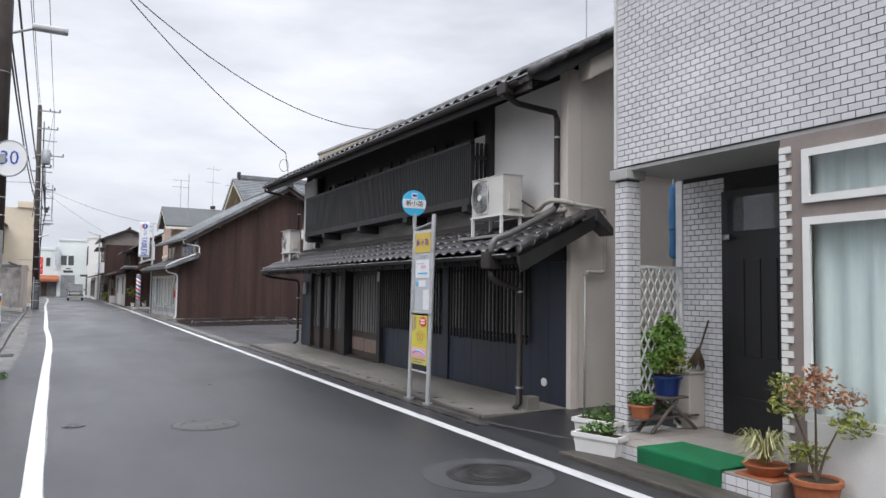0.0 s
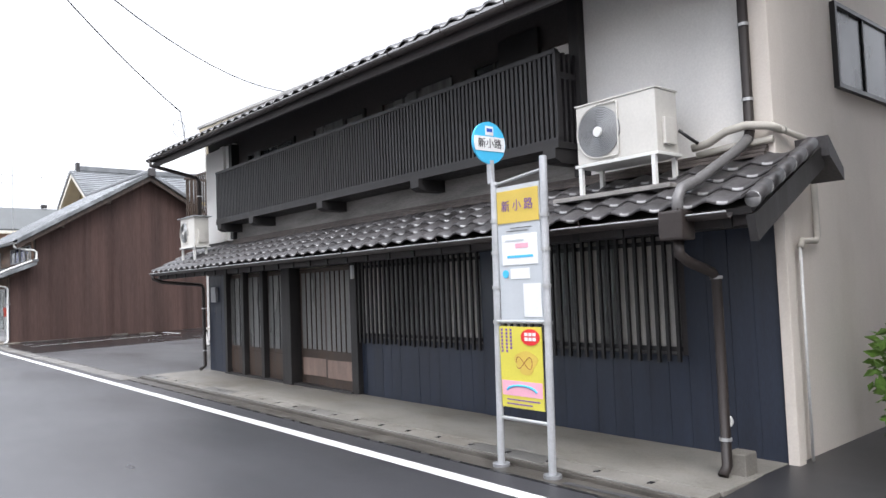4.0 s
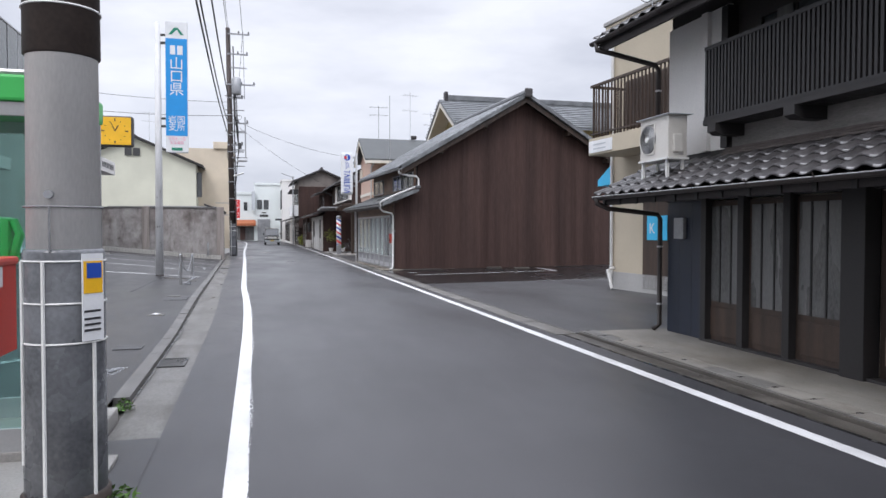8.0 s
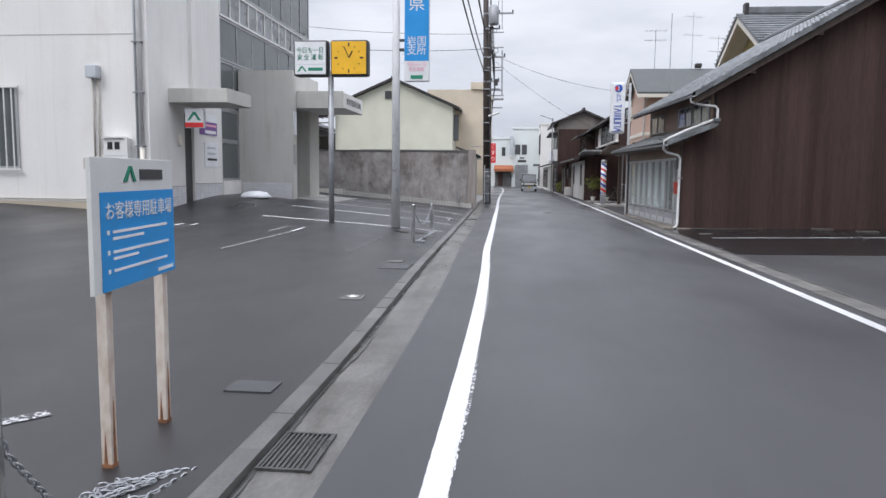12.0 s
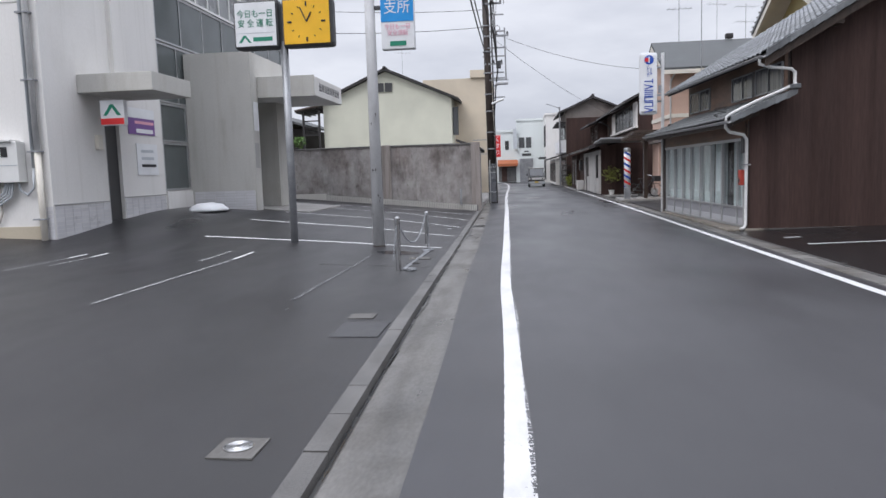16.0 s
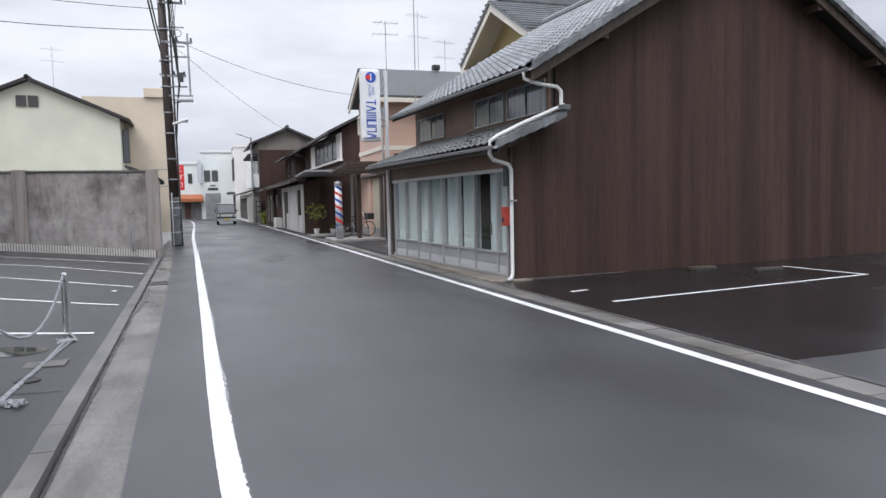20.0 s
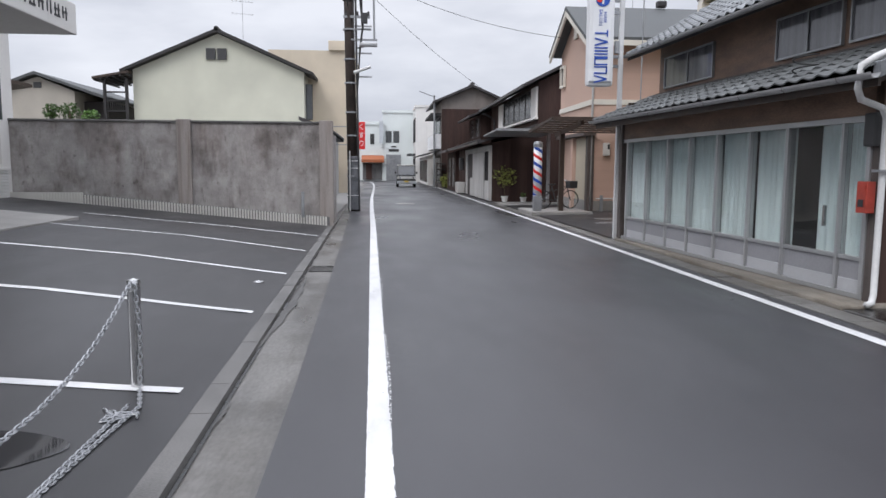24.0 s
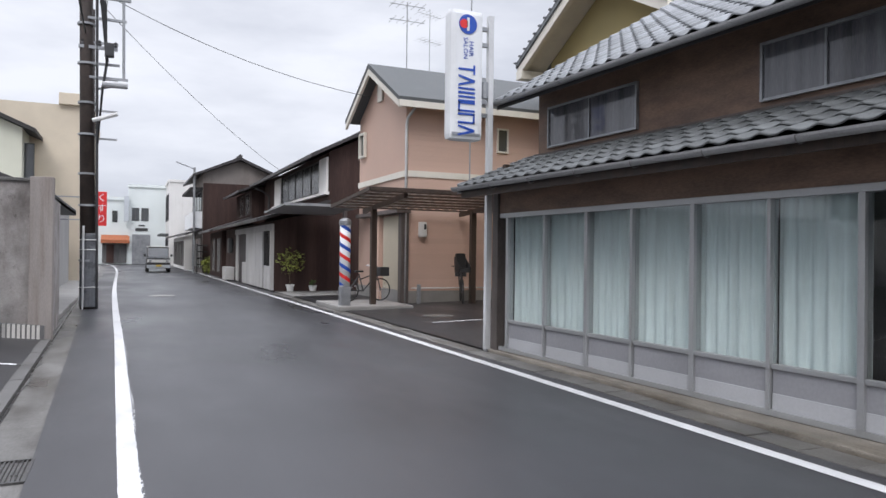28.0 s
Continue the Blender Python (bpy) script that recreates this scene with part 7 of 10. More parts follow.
# corner of small tiles at the foot of the wall
for j in range(11):
    for i in range(7):
        part("dado_tile", bx(OX + 0.002, OX + 0.014, OY + 0.04 + i * 0.28, OY + 0.31 + i * 0.28, 0.24 + j * 0.08, 0.312 + j * 0.08), "brick", of)
    for i in range(7):
        part("dado_tile", bx(OX + 0.002, OX + 0.014, 31.66 + i * 0.28, 31.93 + i * 0.28, 0.3 + j * 0.08, 0.372 + j * 0.08), "brick", of)
    for i in range(2):
        part("dado_tile", bx(OX - 0.28 + i * 0.14, OX - 0.15 + i * 0.14, OY - 0.014, OY - 0.002, 0.24 + j * 0.08, 0.312 + j * 0.08), "brick", of)
    for i in range(6):
        part("dado_tile", bx(OX + 0.1 + i * 0.3, OX + 0.39 + i * 0.3, BY - 0.014, BY - 0.002, 0.4 + j * 0.075, 0.467 + j * 0.075), "brick", of)
part("dado_cap", bx(OX + 0.001, OX + 0.02, OY + 0.02, 30.98, 1.125, 1.15), "officegrey", of)
part("dado_cap", bx(OX + 0.001, OX + 0.02, 31.64, 33.64, 1.185, 1.21), "officegrey", of)
nt = part("notice", bx(OX + 0.002, OX + 0.02, 32.0, 33.25, 2.72, 3.35), "purple", of, "violet and white notice")
part("notice_bar", bx(OX + 0.021, OX + 0.024, 32.0, 33.25, 3.12, 3.36), "paper", nt)
part("notice_bar", bx(OX + 0.021, OX + 0.024, 32.3, 33.2, 2.98, 3.05), "pinkink", nt)
part("notice_bar", bx(OX + 0.021, OX + 0.024, 32.35, 33.15, 2.76, 2.86), "paper", nt)
nt = part("notice", bx(OX + 0.002, OX + 0.02, 32.3, 33.3, 1.72, 2.5), "paper", of, "white notice with grey print")
for z, y1 in ((2.28, 33.1), (2.1, 33.1), (1.92, 33.2)):
    part("notice_bar", bx(OX + 0.021, OX + 0.024, 32.5, y1, z, z + 0.07), "boardgrey" if z > 2 else "ink", nt)
for j in range(12):
    part("ribbed_dado", bx(OX - 0.119, OX - 0.09, 39.5, 43.55, 0.5 + j * 0.075, 0.56 + j * 0.075, 0.01), "white", of)
part("dado_cap", bx(OX - 0.119, OX - 0.07, 39.5, 43.58, 1.40, 1.47, 0.008), "office", of)
part("wall_plate", bx(OX - 0.119, OX - 0.10, 42.5, 43.3, 1.55, 2.25, 0.006), "acwhite", of, "pale wall hatch with a dark slot")
part("slot", bx(OX - 0.099, OX - 0.094, 42.6, 42.95, 2.05, 2.13), "darkgrey", of)
part("pane", bx(OX - 0.119, OX - 0.10, 41.0, 43.45, 2.62, 5.1), "officepane", of, "dark grey glazing")
part("door_bell_box", bx(OX + 0.002, OX + 0.09, 30.6, 30.78, 2.3, 2.62, 0.01), "trim", of)
# grey glazing
XF = Matrix.Translation((OX - 0.06, 0, 0)) @ Matrix.Diagonal((-1, 1, 1, 1))
for z0, z1, y0, y1, k in ((1.3, 2.58, 33.68, 35.14, 0), (2.6, 3.62, 33.68, 35.14, 0), (3.64, 5.2, 33.68, 35.9, 1), (5.24, 6.6, 33.68, 43.8, 6), (7.66, 9.7, 33.68, 43.8, 7)):
    window(of, "x", y0, y1, z0, z1, 0, 0.05, "alu", "officepane", k, 0.05, 0.06, "grey glazed window band")
window(of, "x", 33.68, 43.8, 6.64, 7.62, 0, 0.07, "white", "palepane", 11, 0.07, 0.08, "white framed window band")
XF = None
part("sill", bx(OX - 0.1, OX + 0.05, 33.66, 35.14, 0.3, 1.28), "office", of)
# projecting block with the entrance under its canopy
part("entrance_block", bx(OX + 0.002, -11.97, BY, 35.62, 0.0, 5.08), "officerender", of, "projecting grey rendered block")
part("entrance_lintel", bx(-13.3, -11.97, 35.62, 38.4, 4.0, 5.08), "officerender", of)
part("entrance_column", bx(-12.6, -11.95, 37.15, 38.4, 0.3, 4.0), "officerender", of, "square rendered column")
part("entrance_door", bx(-13.3, -13.24, 35.64, 37.6, 0.6, 3.6, 0.01), "darkgrey", of, "dark glazed entrance")
part("green_strip", bx(-12.3, -12.2, 35.63, 35.72, 0.65, 2.3), "signgreen", of)
part("wall_plate", bx(-11.968, -11.95, 35.22, 35.5, 1.85, 2.55), "officegrey", of, "grey wall plate")
part("wall_plate", bx(-11.968, -11.94, 35.25, 35.55, 2.9, 3.7), "paper", of, "white wall plate")
part("entrance_step", prism(bmesh.new(), [(-13.6, 0.2), (-10.62, 0.2), (-10.62, lotz(-10.62, 37.5) + 0.03), (-13.6, lotz(-13.6, 37.5) + 0.03)], "y", 35.66, 39.3), "concrete", of, "grey entrance step")
c1 = part("canopy", bx(OX + 0.002, -12.2, 30.1, 31.9, 3.48, 3.87, 0.015), "officerender", of, "grey concrete canopy over the side door")
c2 = part("canopy", bx(-13.2, -10.3, 35.63, 38.82, 3.86, 4.40, 0.02), "office", of, "pale concrete canopy over the entrance")
part("canopy_front", bx(-11.96, -10.28, 35.6, 35.628, 3.84, 4.42), "officerender", c2)
for k in range(8):
    y_ = 36.2 + k * 0.29
    bm = bmesh.new()
    for a_, b_, c_, d_ in ((0.0, 0.2, 0.0, 0.035), (0.0, 0.2, 0.11, 0.14), (0.02, 0.05, 0.02, 0.22), (0.14, 0.175, 0.0, 0.22))[k % 3:]:
        box(bm, -10.299, -10.288, y_ + a_, y_ + b_, 4.03 + c_, 4.03 + d_)
    part("canopy_letter", bm, "darkgrey", c2)
sg = part("hanging_sign", bx(-13.55, -13.0, 30.32, 30.46, 2.79, 3.33, 0.02), "paper", of, "small white sign with green mark")
part("red_band", bx(-13.54, -13.01, 30.312, 30.319, 2.81, 2.94), "signred", sg)
bm = bmesh.new()
prism(bm, [(-13.48, 3.0), (-13.31, 3.24), (-13.24, 3.24), (-13.07, 3.0), (-13.16, 3.0), (-13.27, 3.17), (-13.4, 3.0)], "y", 30.312, 30.319)
part("green_mark", bm, "signgreen", sg)
# barred window, meters and pipes on the wall that faces down the street
window(of, "y", -21.2, -17.6, 1.6, 3.8, OY, 0.05, "alu", "officepane", 3, 0.06, 0.06, "window behind white bars")
for k in range(16):
    part("window_bar", tb([(-21.0 + k * 0.22, OY - 0.12, 1.6), (-21.0 + k * 0.22, OY - 0.12, 3.75)], 0.018, 6), "white", of)
part("bar_rail", bx(-21.2, -17.5, OY - 0.14, OY - 0.1, 3.75, 3.81), "white", of)
part("bar_rail", bx(-21.2, -17.5, OY - 0.14, OY - 0.1, 1.55, 1.6), "white", of)
mb = part("meter_cabinet", bx(-15.05, -14.4, OY - 0.25, OY - 0.002, 1.62, 2.42, 0.012), "white", of, "white electric meter cabinet")
part("cabinet_hood", bx(-15.09, -14.5, OY - 0.31, OY - 0.002, 2.422, 2.46), "white", mb)
for x in (-14.95, -14.75):
    part("meter_window", bx(x, x + 0.14, OY - 0.258, OY - 0.251, 2.12, 2.32), "black", mb)
part("cabinet_seam", bx(-15.03, -14.42, OY - 0.256, OY - 0.251, 1.95, 1.965), "boardgrey", mb)
for x in (-15.72, -15.27):
    part("switch_box", bx(x, x + 0.21, OY - 0.14, OY - 0.002, 1.6, 1.9, 0.01), "skin", of)
part("lamp_box", bx(-15.5, -15.2, OY - 0.26, OY - 0.002, 3.98, 4.32, 0.03), "boardgrey", of, "grey lamp box")
for x in (-15.42, -15.28):
    part("wall_pipe", tb([(x, OY - 0.05, 1.85), (x, OY - 0.05, 4.0)], 0.025), "skin", of, smooth=True)
part("wall_pipe", tb([(-14.2, OY - 0.07, 1.9), (-14.2, OY - 0.07, 9.9)], 0.035), "boardgrey", of, smooth=True)
part("wall_pipe", tb([(-14.08, OY - 0.09, 2.2), (-14.08, OY - 0.09, 9.9)], 0.058), "whitepipe", of, "white plastic rainwater pipe", smooth=True)
part("wall_pipe", tb([(-14.08, OY - 0.09, 0.3), (-14.08, OY - 0.09, 2.2)], 0.064), "trim", of, "cream lower rainwater pipe", smooth=True)
for z in (0.85, 2.2, 3.6, 4.9):
    part("pipe_clip", bx(-14.26, -14.0, OY - 0.16, OY - 0.002, z, z + 0.03), "galv", of)
for k in range(4):
    part("cable_loop", tb([(-15.3 + 0.05 * k, OY - 0.07, 1.75), (-15.28 + 0.05 * k, OY - 0.1, 1.45 - 0.04 * k), (-15.05, OY - 0.12, 1.3 - 0.06 * k), (-14.85 + 0.05 * k, OY - 0.12, 1.42 - 0.03 * k), (-14.8 + 0.05 * k, OY - 0.1, 1.64)], 0.022, 6), "boardgrey", of, smooth=True)
part("cable_loop", tb([(-14.55, OY - 0.08, 1.62), (-14.5, OY - 0.1, 1.45), (-14.35, OY - 0.1, 1.36), (-14.22, OY - 0.09, 1.5), (-14.2, OY - 0.07, 1.9)], 0.024, 6), "boardgrey", of, smooth=True)
part("wall_pipe", tb([(-26, OY - 0.06, 0.8), (-15.4, OY - 0.06, 0.8), (-15.05, OY - 0.06, 0.82), (-14.98, OY - 0.06, 1.0), (-14.98, OY - 0.06, 1.62)], 0.022), "skin", of, smooth=True)
part("wall_pipe", tb([(-15.62, OY - 0.06, 0.85), (-15.62, OY - 0.06, 1.6)], 0.014), "boardgrey", of, smooth=True)
plastic = thing("covered_heap", (-12.9, 34.0, lotz(-12.9, 34.0)), "pale plastic covered weights lying on the yard", "tarpaulin")
bm = bmesh.new()
bmesh.ops.create_icosphere(bm, subdivisions=3, radius=1.0)
for v in bm.verts:
    v.co = Vector((v.co.x * 0.5, v.co.y * 0.6, max(0, v.co.z) * 0.22)) * (1 + 0.12 * noise.noise(v.co * 3))
    v.co += Vector((-12.9, 34.0, lotz(-12.9, 34.0)))
part("sheet", bm, "paper", plastic, smooth=True)
for dx in (-0.15, 0.2):
    part("knob", tb([(-12.9 + dx, 33.95, 0.7), (-12.9 + dx, 33.95, 0.9)], 0.04, 8), "paper", plastic)


# ---------- houses beyond the yard wall ----------
def gable_house(name, label, x0, x1, y0, y1, ze, zr, wallm, roofm, over=0.5, z0=0.0, parent=None):
    """A house whose gable faces the yard: ridge along y."""
    h = thing(name, ((x0 + x1) / 2, y0, 0), label, "house")
    bm = bmesh.new()
    xm = (x0 + x1) / 2
    prism(bm, [(x0, z0), (x1, z0), (x1, ze), (xm, zr), (x0, ze)], "y", y0, y1)
    part("wall", bm, wallm, h)
    k = (zr - ze) / (xm - x0)
    for s, xa in ((-1, x0), (1, x1)):
        bm = bmesh.new()
        e = xa + s * over
        prism(bm, [(xm, zr + 0.03), (e, ze - k * over + 0.03), (e, ze - k * over + 0.2), (xm, zr + 0.22)], "y", y0 - over * 0.8, y1 + over * 0.6)
        part("roof", bm, roofm, h)
    part("ridge", tb([(xm, y0 - over * 0.8, zr + 0.2), (xm, y1, zr + 0.2)], 0.13, 8), roofm, h)
    return h


gh = gable_house("gabled_house", "cream rendered house with a dark gable roof beyond the wall", -18.4, -9.2, 66, 78, 6.75, 8.75, "cream", "roofslab", 0.55)
for x in (-14.45, -13.85):
    part("vent", bx(x, x + 0.5, 65.9, 66.0, 7.35, 7.95), "darkgrey", gh)
window(gh, "y", -9.6, -8.8, 4.2, 6.2, 66.8, 0.02, "darkgrey", "winglass", 0)
part("veranda_roof", prism(bmesh.new(), [(-20.3, 6.15), (-18.42, 6.5), (-18.42, 6.62), (-20.3, 6.27)], "y", 65.3, 69), "brownwood", gh, "brown veranda roof")
for k in range(6):
    part("veranda_batten", bx(-20.2 + k * 0.34, -20.13 + k * 0.34, 65.2, 69, 6.05 + k * 0.063, 6.12 + k * 0.063), "blackwood", gh)
for x in (-19.75, -18.6):
    part("veranda_post", bx(x - 0.07, x + 0.07, 65.5, 65.64, 3.0, 6.2), "blackwood", gh)
for z in (4.45, 5.0, 5.45):
    part("veranda_rail", bx(-19.7, -18.6, 65.55, 65.62, z, z + 0.08), "blackwood", gh)
for k in range(9):
    part("veranda_baluster", bx(-19.6 + k * 0.11, -19.57 + k * 0.11, 65.56, 65.6, 4.5, 5.0), "blackwood", gh)
g2 = thing("sand_building", (-6.4, 70, 0), "flat roofed sand coloured building beyond the wall", "building")
part("wall", bx(-11.5, -6.7, 68.5, 80, 0, 8.35), "buff", g2)
part("parapet", bx(-8.0, -6.6, 68.3, 80, 8.35, 8.9, 0.02), "buff", g2)
h3 = thing("small_house", (-24, 66, 0), "small pale grey rendered house with a slate roof behind the wall", "house")
part("wall", prism(bmesh.new(), [(-25.6, 0), (-21.5, 0), (-21.5, 5.55), (-23.4, 6.3), (-25.6, 5.5)], "y", 66.0, 76), "smallwall", h3)
# The dark material paints this side's shade.
part("side_wall", bx(-21.499, -20.2, 67.2, 76, 0, 5.1), "darkwall", h3, "timber side wall with its shade put into a dark colour")
part("roof", prism(bmesh.new(), [(-23.4, 6.38), (-19.7, 5.1), (-19.7, 5.24), (-23.4, 6.54)], "y", 65.6, 76.4), "slate", h3)
part("roof", prism(bmesh.new(), [(-23.4, 6.38), (-26.1, 5.35), (-26.1, 5.49), (-23.4, 6.54)], "y", 65.6, 76.4), "slate", h3)
part("vent", bx(-23.6, -23.2, 65.95, 66.0, 5.7, 6.0), "darkgrey", h3)
for k, (x, z, m_, r_) in enumerate(((-20.1, 4.0, "leafdark", 0.40), (-19.3, 4.03, "leafdark", 0.44), (-18.35, 3.75, "leaf", 0.42))):
    bush = thing("garden_shrub", (x, 60, 0), "small dark clipped shrub showing over the wall" if m_ == "leafdark" else "small bright green shrub showing over the wall", "bush", "shrubs over the wall")
    bm = bmesh.new()
    leaf_cloud(bm, (x, 60, z), (r_, r_, r_), 260, 0.09, 60 + k, hollow=0.2)
    part("crown", bm, m_, bush)
    part("trunk", tb([(x, 60, 0), (x, 60, z)], 0.06, 6), "bark", bush)
po = thing("pergola", (-22.3, 60, 0), "dark timber pergola with a pale railing beyond the wall", "pergola")
for x in (-23.3, -21.95):
    part("post", bx(x - 0.06, x + 0.06, 60, 60.12, 0, 5.2), "blackwood", po)
part("roof_beam", prism(bmesh.new(), [(-23.6, 4.95), (-21.6, 5.25), (-21.6, 5.4), (-23.6, 5.1)], "y", 59.8, 61.5), "brownwood", po)
part("rail", bx(-23.3, -21.95, 60.02, 60.08, 4.75, 4.81), "blackwood", po)
for k in range(10):
    part("baluster", bx(-23.2 + k * 0.13, -23.15 + k * 0.13, 60.03, 60.07, 3.6, 4.75), "boardgrey", po)

# ---------- beige apartment house ----------
ap = thing("apartment_house", (6, 20, 0.1), "beige rendered apartment house with an iron balcony", "building")
AX = 4.35
XF = Matrix.Translation((4.35, 22.3, 0)) @ Matrix.Rotation(radians(4.5), 4, "Z") @ Matrix.Translation((-4.35, -22.3, 0))
part("wall", bx(AX, 12, 15.9, 22.3, 0.0, 6.5), "sand", ap, "beige rendered wall")
part("parapet", bx(AX - 0.12, 12.1, 15.8, 22.45, 6.5, 6.72, 0.02), "sand", ap)
part("parapet", bx(AX - 0.16, 12.15, 15.8, 22.5, 6.72, 6.82, 0.02), "officegrey", ap)
part("plinth", bx(AX - 0.03, AX, 15.9, 22.3, 0.05, 0.5), "officegrey", ap)
slab = part("balcony", bx(3.35, AX - 0.003, 15.9, 21.75, 3.35, 3.75, 0.01), "sand", ap, "beige balcony slab")
part("rail", bx(3.38, 3.44, 15.9, 21.74, 4.98, 5.04), "brownwood", slab)
part("rail", bx(3.38, 3.44, 15.9, 21.74, 3.84, 3.88), "brownwood", slab)
part("rail", bx(3.44, AX, 21.68, 21.74, 4.98, 5.04), "brownwood", slab)
part("rail", bx(3.44, AX, 21.68, 21.74, 3.84, 3.88), "brownwood", slab)
for i in range(44):
    y = 15.95 + i * 0.132
    part("baluster", bx(3.395, 3.425, y, y + 0.025, 3.75, 4.98), "brownwood", slab)
for i in range(8):
    x = 3.46 + i * 0.12
    part("baluster", bx(x, x + 0.025, 21.69, 21.72, 3.75, 4.98), "brownwood", slab)
part("cover_cloth", bx(3.6, 3.75, 18.6, 20.6, 3.85, 4.95, 0.05), "brownwood", ap, "dark brown panel behind the railing")
part("sign_plate", bx(3.325, 3.348, 20.7, 21.7, 3.4, 3.68), "paper", slab, "white name plate with two lines")
for z in (3.47, 3.57):
    part("print_bar", bx(3.32, 3.324, 20.95, 21.5, z, z + 0.03), "boardgrey", slab)
dr = part("door_2", bx(AX - 0.03, AX - 0.002, 19.2, 20.9, 0.15, 2.35, 0.01), "brownwood", ap, "brown glazed entrance door")
part("blue_poster", bx(AX - 0.05, AX - 0.035, 19.95, 20.7, 1.32, 1.88), "lightblue", ap, "blue poster on the door")
words("lettering", "K", 0.34, (AX - 0.055, 20.5, 1.58), (0, -1, 0), (0, 0, 1), "paper", ap)
part("awning", prism(bmesh.new(), [(22.31, 3.2), (22.92, 2.85), (22.92, 2.7), (22.31, 2.72)], "x", AX - 0.03, AX + 1.3), "lightblue", ap, "blue canvas awning")
window(ap, "x", 17.2, 19.2, 4.3, 6.1, AX, 0.03, "darkgrey", "winglass", 1, 0.06)
part("wall_pipe", tb([(AX - 0.06, 22.2, 0.2), (AX - 0.06, 22.2, 6.6)], 0.04), "whitepipe", ap)
part("bent_pipe", tb([(AX - 0.1, 22.0, 0.6), (AX - 0.35, 21.9, 0.55), (AX - 0.35, 21.7, 0.1)], 0.04), "whitepipe", ap)
XF = None

# ---------- brown barn with a shop front ----------
XF = Matrix.Translation((0.62, 32.45, 0)) @ Matrix.Rotation(radians(2.9), 4, "Z") @ Matrix.Translation((-0.62, -32.45, 0))
barn = thing("barn", (5, 36, 0), "dark brown boarded barn with grey tiles and a glazed shop front", "barn")
BX0, BX1, BY0, BY1, BU = 0.62, 11.0, 32.5, 40.0, 1.45
bm = bmesh.new()
prism(bm, [(BU + 0.02, 0), (BX1, 0), (BX1, 3.95), (5.88, 6.68), (BU + 0.02, 4.15)], "y", BY0 + 0.03, BY1)
part("core_wall", bm, "greywood", barn)
# gable planks
n = 46
for i in range(n):
    a = BX0 + 0.02 + (BX1 - BX0 - 0.02) * i / n
    b = BX0 + 0.02 + (BX1 - BX0 - 0.02) * (i + 1) / n
    m = (a + b) / 2
    top = 6.73 - abs(m - 5.88) * 0.587
    if m < BU:
        top = min(top, 2.44 + (m - 0.05) * 0.4)
    o = random.uniform(0, 0.003)
    bm = bmesh.new()
    ta, tb_ = (6.73 - abs(a - 5.88) * 0.587, 6.73 - abs(b - 5.88) * 0.587) if m >= BU else (top - 0.04, top + 0.04)
    prism(bm, [(a + 0.001, 0.02), (b - 0.001, 0.02), (b - 0.001, tb_), (a + 0.001, ta)], "y", BY0 - 0.02 - o, BY0 + 0.025)
    part("plank", bm, "siding", barn)
part("gable_base", bx(BX0 + 0.3, BX1, BY0 - 0.06, BY0 + 0.02, -0.02, 0.05), "kerb", barn)
# front: upper wall, windows
part("front_wall", bx(BU - 0.05, BU + 0.02, BY0, BY1, 2.9, 4.25), "barnfront", barn, "brown upper front wall")
for y0, y1 in ((32.4 + 0.15, 34.15), (34.3, 35.8), (37.7, 39.7)):
    window(barn, "x", y0, y1, 3.17, 3.80, BU - 0.05, 0.05, "galv", "curtpane", 1, 0.03, 0.08, "grey framed sliding window")
part("band", bx(BX0 - 0.02, BX0 + 0.1, BY0, BY1, 2.13, 2.55), "barnfront", barn, "brown board over the shop front")
part("post", bx(BX0 - 0.06, BX0 + 0.12, BY1 - 0.16, BY1, 0.05, 2.5, 0.01), "greywood", barn)
part("post", bx(BX0 - 0.02, BX0 + 0.14, BY0, BY0 + 0.14, 0.05, 2.5, 0.01), "greywood", barn)
part("side_board", bx(BX0 + 0.1, BU + 0.1, BY1 - 0.1, BY1 - 0.02, 0.05, 2.9), "brownwood", barn)
